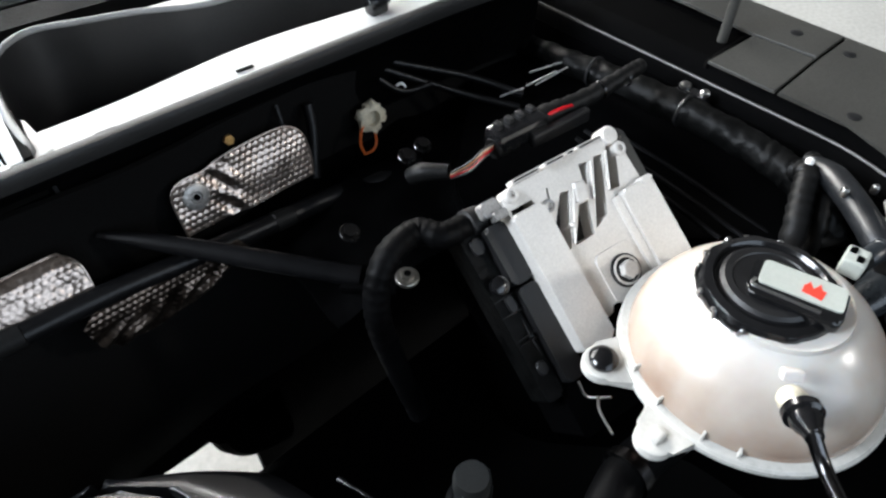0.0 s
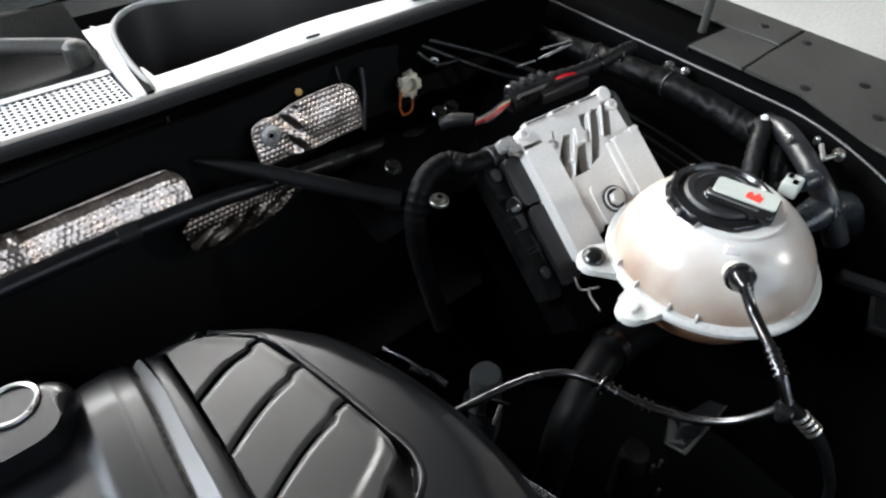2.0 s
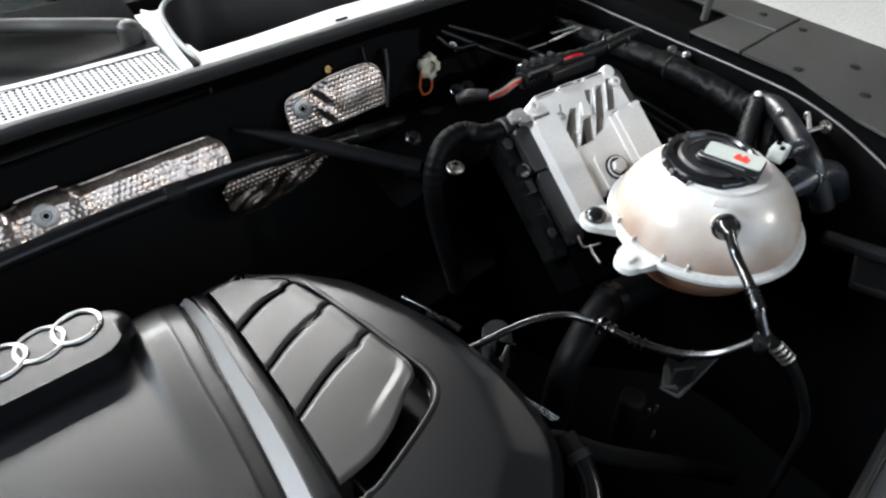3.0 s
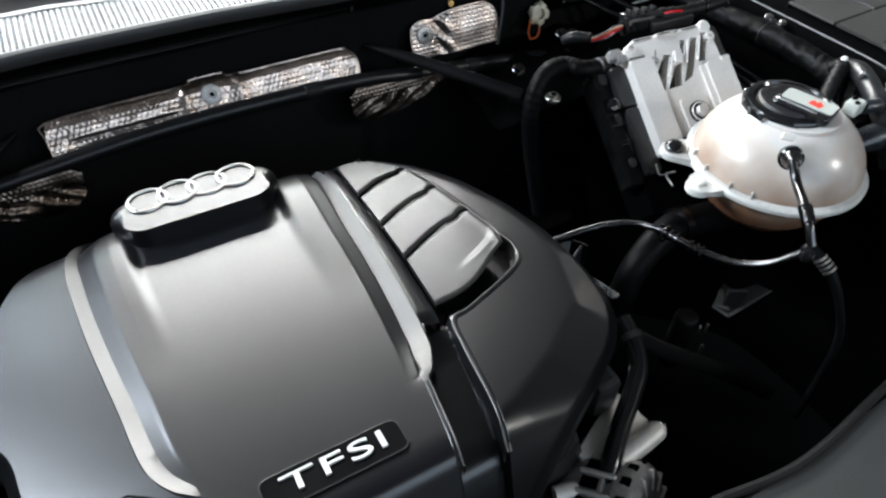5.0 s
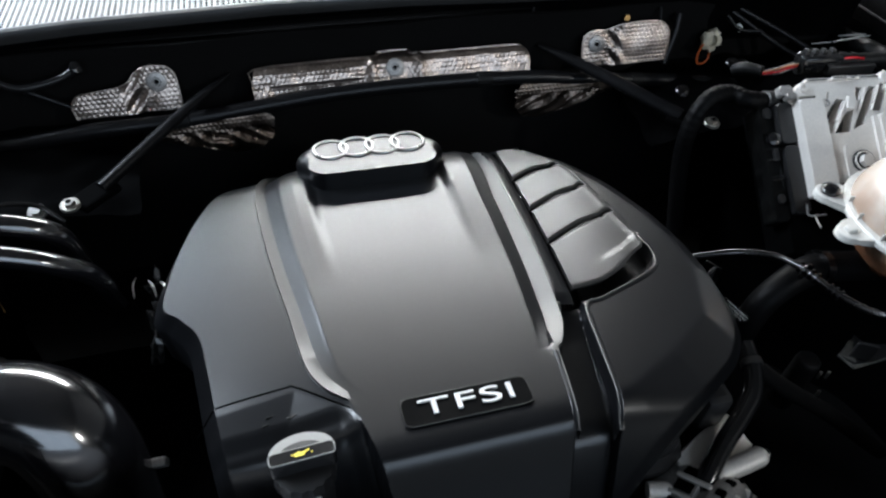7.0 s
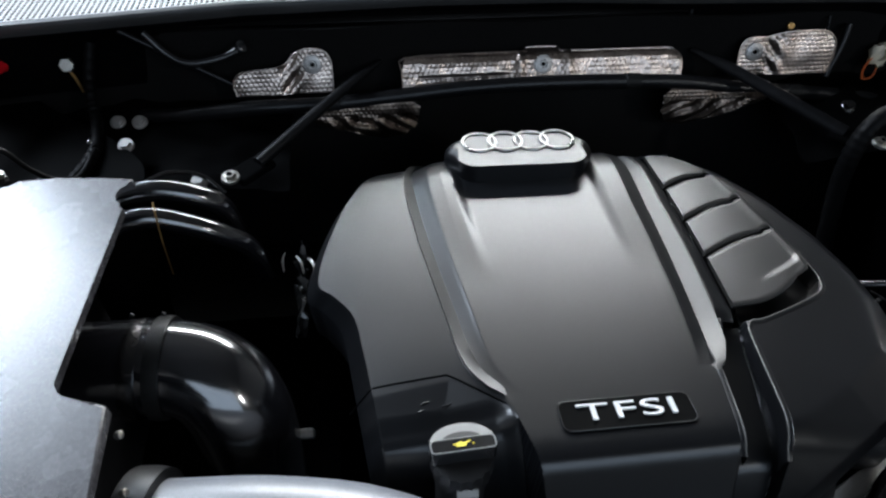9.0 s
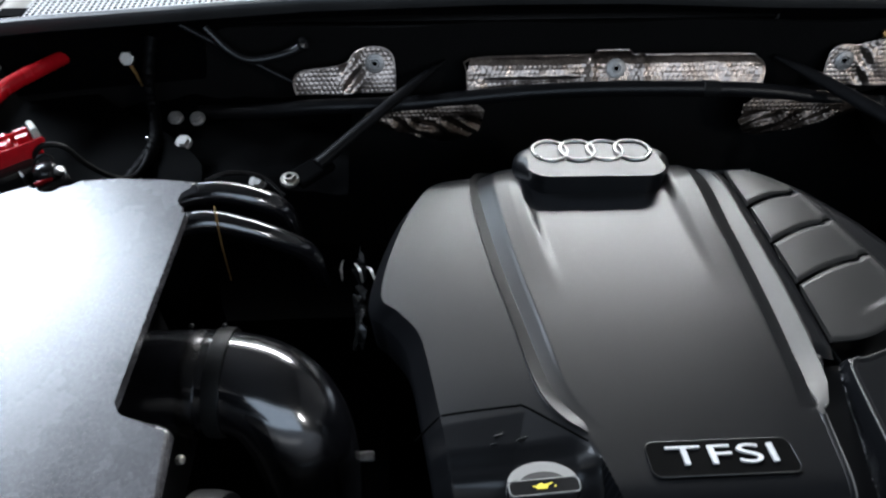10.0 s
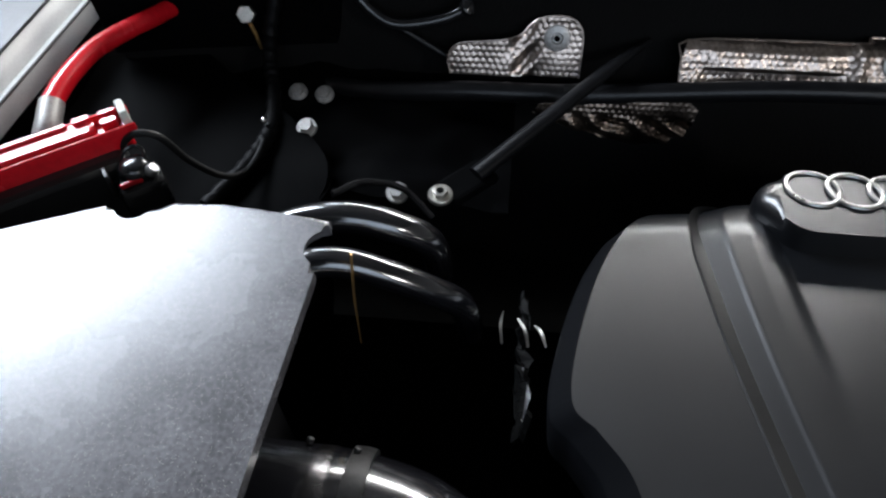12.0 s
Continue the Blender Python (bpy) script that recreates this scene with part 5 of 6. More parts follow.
    part("rod", tube([(0.254, -0.078, 0.838), (0.262, -0.105, 0.84), (0.268, -0.132, 0.838)], 0.0022, 10), M_STEEL, w)
    part("rod", tube([(0.262, -0.11, 0.832), (0.272, -0.128, 0.832), (0.277, -0.145, 0.83)], 0.0035, 10), M_BLACK, w)
    part("flange", lathe([(0.017, 0.66), (0.022, 0.662), (0.022, 0.668), (0.017, 0.67)], Matrix.Translation((0.366, -0.108, 0)), 28), M_BLACK, k)


vent_line()


# ---------------------------------------------------------------- engine control unit and its carrier
def control_unit():
    o = Vector((0.471, -0.028, 0.958))
    uu = Vector((0.991, -0.128, 0.032)).normalized()
    vv = Vector((-0.086, -0.806, -0.585)).normalized()
    vv = (vv - vv.dot(uu) * uu).normalized()
    nn = -uu.cross(vv) if uu.cross(vv).z < 0 else uu.cross(vv)
    W, H = 0.1265, 0.1386
    m = Matrix.Translation(o) @ Matrix((uu, -vv, nn)).transposed().to_4x4()      # x across, y up the slope, z out
    t = thing("engine_control_unit", o + vv * H - nn * 0.03, "cast aluminium engine control unit with fins and a bolt boss", "control unit")

    def plate(a0, b0, a1, b1, z0, z1, name, bev=0.0015, r=0.003, label="", material=None):
        return part(name, prism(rounded(a0 * W, -b1 * H, a1 * W, -b0 * H, r), z0, z1, bev, m), material or M_ALU, t, label)
    # recess floor is painted dark to carry the shade between the fins
    plate(-0.02, -0.02, 1.0, 0.90, -0.022, -0.017, "base_plate", label="plate behind the fins, dark for the shade in the recesses", material=M_PAINT)
    outer = [(-0.02, 0.02), (0.05, -0.025), (0.90, -0.03), (0.985, -0.01), (1.0, 0.12), (1.01, 0.31), (0.75, 0.32), (0.71, 0.89), (0.33, 0.885), (0.30, 0.92), (0.225, 0.93), (-0.02, 0.93)]
    holes = ([(0.0, 0.098), (0.172, 0.098), (0.18, 0.128), (0.0, 0.131)],
             [(0.385, 0.143), (0.458, 0.156), (0.262, 0.469), (0.215, 0.462), (0.247, 0.293)],
             [(0.47, 0.262), (0.548, 0.262), (0.47, 0.462), (0.302, 0.465)],
             [(0.618, 0.043), (0.686, 0.051), (0.612, 0.174), (0.578, 0.165)],
             [(0.752, 0.043), (0.824, 0.053), (0.695, 0.28), (0.633, 0.396), (0.50, 0.439), (0.592, 0.30)],
             [(0.878, 0.018), (0.957, 0.04), (0.826, 0.285), (0.742, 0.279)],
             [(0.306, 0.076), (0.322, 0.078), (0.298, 0.15), (0.28, 0.148)])
    part("finned_face", holed_plate([(a * W, -b * H) for a, b in outer], [[(a * W, -b * H) for a, b in h] for h in holes], -0.019, 0.001, m), M_ALU, t, "cast face with slanting recesses between fins", smooth=False)
    plate(-0.03, 0.135, 0.225, 1.03, -0.012, 0.0056, "left_rail", 0.0022, 0.004)
    plate(0.775, 0.315, 1.055, 0.98, -0.012, 0.0075, "raised_block", 0.0026, 0.004)
    plate(0.715, 0.33, 0.772, 0.98, -0.012, 0.0045, "block_step", 0.0018, 0.002)
    plate(0.955, 0.30, 1.05, 0.345, -0.004, 0.0095, "block_hinge", 0.0015, 0.002)
    part("pillar", prism([(0.495 * W, -0.130 * H), (0.578 * W, -0.143 * H), (0.54 * W, -0.262 * H), (0.452 * W, -0.247 * H)], 0.0, 0.006, 0.0018, m), M_ALU, t, "raised cast pillar between the fins")
    part("post", lathe([(0.0028, -0.016), (0.0028, 0.0034), (0.002, 0.0045), (0, 0.0048)], m @ Matrix.Translation((0.35 * W, -0.35 * H, 0)), 16), M_ALU, t)
    for a, b0, b1, lean_ in ((0.478, 0.16, 0.45, -0.19), (0.70, 0.06, 0.27, -0.115), (0.845, 0.045, 0.27, -0.125)):
        part("fin", prism([(a * W, -b0 * H), ((a + 0.014) * W, -b0 * H), ((a + 0.014 + lean_) * W, -b1 * H), ((a + lean_) * W, -b1 * H)], 0.0, 0.0042, 0.0006, m), M_ALU, t)
    for a0, a1, top in ((0.10, 0.34, 0.002), (0.36, 0.54, 0.005), (0.555, 0.64, 0.003), (0.66, 0.90, 0.002)):
        plate(a0, -0.058, a1, -0.03, -0.008, top, "clip_rail", 0.0008, 0.0012)
        plate(a0 + 0.02, -0.05, a1 - 0.02, -0.038, top, top + 0.0004, "clip_slot", 0.0001, 0.0005, "dark groove of the clip rail", M_BLACK)
    part("corner_lug", lathe([(0.0085, -0.012), (0.0085, 0.003), (0.007, 0.0045), (0, 0.0048)], m @ Matrix.Translation((0.94 * W, 0.028 * H, 0)), 24), M_ALU, t)
    plate(0.36, 0.58, 0.67, 0.90, 0.0, 0.0026, "boss_plate", 0.001, 0.006)
    bolt = m @ Matrix.Translation((0.53 * W, -0.745 * H, 0.0026))
    # black washer puts the recess's shade round the bolt
    part("bolt_washer", lathe([(0.0145, 0), (0.0145, 0.002), (0.012, 0.003), (0, 0.003)], bolt, 30), M_BLACK, t, "black washer standing for the shaded bolt recess")
    part("bolt_ring", torus(0.0118, 0.0011, bolt @ Matrix.Translation((0, 0, 0.0028)), 32, 8), M_ALU, t, "bright ring round the bolt")
    part("bolt_head", prism([(0.0082 * math.cos(radians(60 * k + 10)), 0.0082 * math.sin(radians(60 * k + 10))) for k in range(6)], 0.002, 0.0095, 0.0012, bolt), M_ALU, t, "pale hexagon bolt head")
    for a, b in ((0.045, 0.02), (0.955, 0.075)):
        part("corner_screw", lathe([(0.0062, -0.005), (0.0062, 0.005), (0.005, 0.006), (0.003, 0.006), (0.003, 0.003), (0, 0.003)], m @ Matrix.Translation((a * W, -b * H, 0)), 20), M_ALU, t)
    part("locating_loop", torus(0.0042, 0.0014, m @ Matrix.Translation((0.262 * W, -0.178 * H, 0.002)), 20, 8), M_ALUD, t)
    plate(-0.17, -0.02, -0.03, 0.075, -0.012, -0.002, "side_tongue", 0.002, 0.003, "grey side tongue", M_ALUD)
    plate(-0.12, 0.06, -0.02, 0.115, -0.008, 0.002, "side_hook", 0.001, 0.002, "grey hook", M_ALUD)

    k = thing("control_unit_carrier", o + vv * 0.2 - nn * 0.09, "black plastic carrier box behind the control unit", "carrier box")

    def slab(a0, b0, a1, b1, z0, z1, name, material=M_BLACK, bev=0.003):
        part(name, prism(rounded(a0 * W, -b1 * H, a1 * W, -b0 * H, 0.004), z0, z1, bev, m), material, k)
    slab(-0.22, 0.05, 1.14, 1.5, -0.08, -0.022, "tray", M_INNER)
    slab(-0.19, 0.12, -0.02, 0.50, -0.03, -0.010, "side_cover", M_BLACK)
    slab(-0.18, 0.52, -0.02, 1.15, -0.03, -0.011, "side_cover", M_BLACK)
    slab(-0.34, 0.10, -0.2, 1.2, -0.05, -0.02, "cable_duct", M_CONDUIT)
    slab(1.03, -0.05, 1.12, 0.9, -0.05, -0.006, "side_rail", M_BLACK)
    slab(1.035, 0.0, 1.11, 0.4, -0.02, -0.004, "rail_cover", M_PAINT)
    for a, b, w, h in ((-0.30, 0.14, 0.09, 0.10), (-0.27, 0.52, 0.06, 0.12), (-0.24, 0.78, 0.04, 0.05), (-0.30, 0.95, 0.07, 0.09)):
        slab(a, b, a + w, b + h, -0.03, -0.017, "duct_clip", M_BLACK, 0.0015)
    part("duct_knob", lathe([(0.008, 0), (0.008, 0.006), (0.005, 0.008), (0, 0.008)], m @ Matrix.Translation((-0.27 * W, -0.45 * H, -0.016)), 16), M_GLOSS, k)

    # loom behind the unit
    h = thing("wiring_loom", (0.52, 0.03, 0.9), "taped wiring loom with plug and coloured wires above the control unit", "wiring loom")
    rnd = random.Random(4)
    part("taped_trunk", tube([(0.515, 0.026, 0.95), (0.545, 0.026, 0.952), (0.58, 0.026, 0.953), (0.615, 0.02, 0.954), (0.655, 0.015, 0.956), (0.69, 0.012, 0.96), (0.715, 0.014, 0.957)], [0.010, 0.012, 0.011, 0.009, 0.0085, 0.0075, 0.007], 14,
                             wob=lambda i, n, a_: 0.0008 * math.sin(i * 1.9 + a_)), M_RUBBER, h)
    part("plug_body", box((0.545, 0.026, 0.956), (0.058, 0.025, 0.022), 0.005, Matrix.Rotation(-0.1, 4, 'Z')), M_GLOSS, h, "glossy black multi-pin plug")
    for i in range(4):
        part("plug_ridge", box((0.524 + 0.014 * i, 0.03, 0.968 - 0.001 * i), (0.006, 0.008, 0.01), 0.001), M_BLACK, h)
    part("trunk_end", tube([(0.452, 0.066, 0.93), (0.459, 0.055, 0.938), (0.472, 0.036, 0.943)], [0.008, 0.009, 0.007], 12), M_RUBBER, h)
    for i, (mm, dz) in enumerate(((M_RED, 0.0), (M_BLACK, 0.003), (M_CREAM, 0.006), (M_BLACK, -0.003), (M_BLACK, 0.008), (M_ORANGE, 0.004))):
        part("wire", tube([(0.468, 0.03, 0.943 + 0.6 * dz), (0.484, 0.022 + 0.004 * rnd.random(), 0.948 + dz), (0.50, 0.024, 0.951 + dz), (0.52, 0.026, 0.952 + 0.6 * dz)], 0.0009, 6), mm, h)
    part("wire", tube([(0.572, 0.022, 0.958), (0.59, 0.016, 0.962), (0.607, 0.014, 0.960)], 0.0017, 8), M_RED, h, "red insulated wire")
    for a, b in (((0.6, 0.07, 0.955), (0.63, 0.05, 0.972)), ((0.595, 0.055, 0.965), (0.64, 0.045, 0.975)), ((0.575, 0.08, 0.95), (0.6, 0.065, 0.958)), ((0.62, 0.085, 0.955), (0.65, 0.06, 0.968))):
        part("cable_tie", box((Vector(a) + Vector(b)) / 2, (0.0009, 0.0018, (Vector(b) - Vector(a)).length * 0.8), 0.0002, (Vector(b) - Vector(a)).to_track_quat("Z", "Y").to_matrix().to_4x4()), M_STRIP, h, "cut cable tie end")
    part("loom_clip", box((0.585, 0.008, 0.95), (0.07, 0.008, 0.014), 0.002, Matrix.Rotation(-0.1, 4, 'Z')), M_BLACK, h)
    for x, y in ((0.65, 0.0155), (0.685, 0.0125)):
        part("tape_band", torus(0.0085, 0.0012, along((x, y, 0.9565), (x + 0.03, y - 0.002, 0.9585)), 18, 6), M_STEEL, h)


control_unit()


# ---------------------------------------------------------------- right side of the bay
def right_side():
    t = thing("conduit", (0.7, 0.0, 0.88), "wrinkled black taped conduit along the inner wing", "conduit")
    part("tape_sleeve", tube([(0.735, 0.21, 0.896), (0.736, 0.15, 0.902), (0.734, 0.08, 0.910), (0.735, 0.0, 0.917), (0.735, -0.07, 0.918), (0.733, -0.13, 0.916), (0.725, -0.18, 0.908), (0.71, -0.22, 0.88)], [0.012, 0.013, 0.0145, 0.016, 0.016, 0.0155, 0.015, 0.014], 22, 24,
                             wob=lambda i, n, a_: 0.0022 * noise.noise(Vector((i * 0.22, 1.5 * math.cos(a_), 1.5 * math.sin(a_)))) + 0.0012 * noise.noise(Vector((i * 0.9, 3 * math.cos(a_), 3 * math.sin(a_))))), M_CONDUIT, t)
    for p, q in (((0.7345, 0.08, 0.910), (0.735, 0.04, 0.914)), ((0.735, -0.035, 0.9178), (0.735, -0.07, 0.918))):
        part("band", torus(0.0165, 0.0016, along(p, q), 26, 6), M_BLACK, t)
    c = thing("flange_clip", (0.757, -0.02, 0.92), "black plastic clip with bright screw on the wing flange", "clip")
    part("clip_body", box((0.752, -0.03, 0.926), (0.016, 0.034, 0.012), 0.003), M_GLOSS, c)
    part("screw", lathe([(0.006, 0), (0.006, 0.003), (0.003, 0.005), (0, 0.005)], Matrix.Translation((0.752, -0.02, 0.932)), 18), M_CHROME, c)
    part("screw", lathe([(0.005, 0), (0.005, 0.003), (0.003, 0.005), (0, 0.005)], Matrix.Translation((0.754, -0.042, 0.932)), 18), M_CHROME, c)
    # hose with the grey connector beside the tank
    h = thing("level_sensor_hose", (0.62, -0.25, 0.88), "grey-black hose with a pale quick connector beside the tank", "hose")
    part("hose", tube([(0.722, -0.168, 0.935), (0.706, -0.192, 0.947), (0.689, -0.214, 0.95), (0.671, -0.236, 0.95), (0.655, -0.257, 0.947), (0.652, -0.278, 0.93), (0.66, -0.30, 0.89)], [0.0105, 0.0115, 0.0115, 0.0115, 0.012, 0.012, 0.012], 18), M_HOSE, h)
    part("connector_body", box((0.611, -0.2515, 0.9575), (0.020, 0.016, 0.015), 0.002, Matrix.Rotation(0.15, 4, 'Z')), M_PALE, h, "pale grey connector body")
    for dx, dy in ((-0.003, -0.003), (0.003, 0.0045)):
        part("connector_window", box((0.611 + dx, -0.2515 + dy, 0.9652), (0.0065, 0.0048, 0.002), 0.0006, Matrix.Rotation(0.15, 4, 'Z')), M_INNER, h)
    part("connector_sleeve", lathe([(0.0065, -0.012), (0.0078, -0.010), (0.0078, 0.006), (0.0088, 0.007), (0.0088, 0.011), (0.006, 0.012)], along((0.633, -0.2575, 0.955), (0.66, -0.262, 0.952)), 24), M_SHROUD, h, "milky grey sleeve")
    part("lock_lever", box((0.6725, -0.247, 0.965), (0.026, 0.004, 0.004), 0.001, Matrix.Rotation(0.55, 4, 'Z')), M_ALUD, h, "grey lock lever")
    for p_ in ((0.677, -0.212, 0.962), (0.725, -0.224, 0.944)):
        part("bright_clip", lathe([(0.0032, -0.006), (0.0034, 0.0), (0.002, 0.002), (0, 0.0024)], Matrix.Translation(p_), 14), M_CHROME, h, "bright spring clip end")
    k = thing("hose_shroud", (0.65, -0.28, 0.90), "milky blue-grey plastic shroud round the hose end", "shroud")
    part("shell", tube([(0.606, -0.268, 0.915), (0.632, -0.274, 0.921), (0.658, -0.279, 0.921), (0.684, -0.287, 0.912), (0.70, -0.296, 0.885)], [0.012, 0.0155, 0.017, 0.016, 0.014], 20), M_SHROUD, k)
    part("rib", torus(0.0168, 0.0016, along((0.645, -0.277, 0.921), (0.67, -0.283, 0.919)), 26, 8), M_SHROUD, k)
    b = thing("wing_bolt", (0.686, -0.248, 0.94), "bright zinc bolt with a long shank on the wing", "bolt")
    part("shank", tube([(0.682, -0.246, 0.949), (0.692, -0.2505, 0.951), (0.70, -0.2545, 0.952)], 0.0024, 10), M_ZINC, b)
    part("head", lathe([(0.0, -0.001), (0.0068, 0.0), (0.0072, 0.003), (0.005, 0.0065), (0, 0.0075)], along((0.699, -0.254, 0.952), (0.715, -0.262, 0.954)), 18), M_ZINC, b)
    for pts, r in (([(0.702, -0.166, 0.94), (0.696, -0.177, 0.944), (0.675, -0.187, 0.934), (0.654, -0.198, 0.918), (0.64, -0.208, 0.87)], 0.0105), ([(0.726, -0.166, 0.94), (0.716, -0.178, 0.942), (0.698, -0.193, 0.932), (0.679, -0.207, 0.917), (0.668, -0.215, 0.87)], 0.0072)):
        c_ = thing("sleeved_cable", pts[-1], "dull black fabric-sleeved cable dropping behind the tank", "cable", "sleeved cables")
        part("sleeve", tube(pts, r, 16, 10, wob=lambda i, n, a_: 0.0007 * math.sin(i * 1.7)), M_RUBBER, c_)
        if r > 0.01:
            part("end_cap", lathe([(0.0034, -0.004), (0.004, 0.0), (0.0036, 0.005), (0.002, 0.0065), (0, 0.007)], along((0.699, -0.174, 0.952), (0.705, -0.168, 0.975)), 18), M_WHITE, c_, "small white end cap")
    # ribs of the dark inner panel beside the control unit
    for i, (x, y0, y1) in enumerate(((0.632, 0.02, -0.15), (0.66, 0.03, -0.16), (0.692, 0.02, -0.17))):
        solid("panel_rib", tube([(x, y0, 0.905 - 0.01 * i), (x + 0.004, (y0 + y1) / 2, 0.897 - 0.01 * i), (x, y1, 0.89 - 0.01 * i)], 0.0024, 8), M_GREASE, (x, y0, 0.88), "black moulded rib of the inner panel", "rib", "inner panel ribs")
    # headlamp housing corner, seen low at the front
    hl = thing("headlamp_bracket", (0.66, -0.4, 0.82), "grey moulded headlamp bracket at the front corner", "bracket")
    part("rail", box((0.635, -0.375, 0.89), (0.012, 0.11, 0.014), 0.004, Matrix.Rotation(0.35, 4, 'Z')), M_BLACK, hl)
    part("web", box((0.655, -0.40, 0.86), (0.07, 0.09, 0.01), 0.003, Matrix.Rotation(0.35, 4, 'Z')), M_BLACK, hl)
    part("tab", box((0.632, -0.408, 0.868), (0.03, 0.02, 0.006), 0.002, Matrix.Rotation(0.3, 4, 'Z')), M_PAINT, hl)
    # loop hose by the tower
    lh = thing("loop_hose", (0.4, -0.04, 0.74), "looped dull black rubber hose beside the suspension tower", "hose")
    part("hose", tube([(0.452, -0.014, 0.93), (0.421, -0.012, 0.935), (0.408, 0.006, 0.935), (0.377, 0.002, 0.935), (0.358, -0.004, 0.915), (0.352, -0.008, 0.883), (0.357, -0.012, 0.832), (0.372, -0.03, 0.73)], 0.0112, 16, 10,
                      wob=lambda i, n, a_: 0.0006 * math.sin(i * 2.1)), M_LOOP, lh)
    part("end_collar", lathe([(0.0108, -0.008), (0.0132, -0.007), (0.0132, 0.007), (0.0108, 0.008)], along((0.452, -0.014, 0.93), (0.421, -0.012, 0.935)), 24), M_BLACK, lh)


right_side()


# ---------------------------------------------------------------- bulkhead: struts, tube, heat shields, plugs
def brace(s):
    t = thing("brace_strut", (s * 0.36, 0.03, 0.87), "black painted steel brace from the bulkhead to the suspension tower", "brace", "brace struts")
    part("bar", tube([(s * 0.214, 0.192, 0.924), (s * 0.25, 0.155, 0.918), (s * 0.30, 0.10, 0.907), (s * 0.365, 0.033, 0.889)], [0.0035, 0.0078, 0.009, 0.0095], 14, 8, flat=0.75), M_GREASE, t)
    part("foot", box((s * 0.372, 0.028, 0.884), (0.05, 0.03, 0.01), 0.004, Matrix.Rotation(-s * 0.8, 4, 'Z')), M_INNER, t)


brace(1)
brace(-1)


def cross_tube():
    pts = [(-0.57, 0.185, 0.855), (-0.52, 0.172, 0.868), (-0.47, 0.155, 0.878), (-0.376, 0.148, 0.889), (-0.28, 0.149, 0.89), (-0.19, 0.15, 0.897), (-0.1, 0.15, 0.9045), (0.0, 0.15, 0.907), (0.12, 0.15, 0.9045), (0.2, 0.15, 0.899), (0.27, 0.15, 0.888), (0.36, 0.15, 0.877), (0.43, 0.15, 0.868), (0.52, 0.13, 0.862)]
    t = thing("cross_hose", (0, 0.15, 0.88), "glossy black hose running across the bulkhead", "hose")
    part("hose", tube(pts, 0.0095, 14, 8), M_GREASE, t)
    for i in (4, 8, 11):
        a, b = Vector(pts[i]), Vector(pts[i + 1])
        part("sleeve", lathe([(0.0093, -0.011), (0.0103, -0.010), (0.0103, 0.010), (0.0093, 0.011)], along(a, b), 24), M_RUBBER, t, "matt rubber sleeve")


cross_tube()


def foil_skin(poly, place, pitch, amp, fold, res=0.00095):
    """Embossed foil with the outline poly in the plane of (s, t); place(s, t, lift) gives the point in space."""
    s0, s1 = min(p[0] for p in poly), max(p[0] for p in poly)
    t0, t1 = min(p[1] for p in poly), max(p[1] for p in poly)
    ns, nt = int((s1 - s0) / res), int((t1 - t0) / res)
    bm = bmesh.new()
    grid = {}

    def vert(i, j):
        if (i, j) not in grid:
            a, b = s0 + i * res, t0 + j * res
            row = math.floor(b / (pitch * 0.866))
            best = 9
            for rr in (row, row + 1):
                off = 0.5 * pitch * (rr % 2)
                cc = round((a - off) / pitch)
                best = min(best, math.hypot(a - off - cc * pitch, b - rr * pitch * 0.866))
            worn = min(1.1, max(0.5, 0.85 + 0.7 * noise.noise(Vector((a * 24, b * 40, 9)))))
            lift = worn * amp * max(0, 1 - (best / (pitch * 0.52)) ** 2) + fold(a, b)
            grid[i, j] = bm.verts.new(place(a, b, lift))
        return grid[i, j]
    for i in range(ns):
        for j in range(nt):
            if inside(s0 + (i + 0.5) * res, t0 + (j + 0.5) * res, poly):
                bm.faces.new((vert(i, j), vert(i + 1, j), vert(i + 1, j + 1), vert(i, j + 1)))
    return bm


def heat_shield(label, poly, hole, fold, place, base, rim=True, pitch=0.0062, amp=0.0008, material=None):
    t = thing("heat_shield", base, label, "heat shield", "bulkhead heat shields")
    part("foil", foil_skin(poly, place, pitch, amp, fold), material or M_FOIL, t, "dimpled aluminium foil")
    if rim:
        ring = [tuple(place(a, b, 0.0004 + fold(a, b))) for a, b in poly]
        part("hem", tube(ring, 0.0011, 8, 3), M_FOIL, t, "rolled foil hem")
    if hole:
        a, b = hole
        p, q = place(a, b, 0.001), place(a, b, 0.01)
        part("washer", lathe([(0.0125, 0.0), (0.0122, 0.0012), (0.0112, 0.0018), (0.0055, 0.0021), (0.0042, 0.0008), (0, 0.0008)], along(p, q), 32), M_ALUD, t, "round fixing washer")
        part("stud", lathe([(0.0028, 0), (0.0028, 0.0026), (0, 0.0029)], along(p, q), 14), M_INNER, t)
    return t


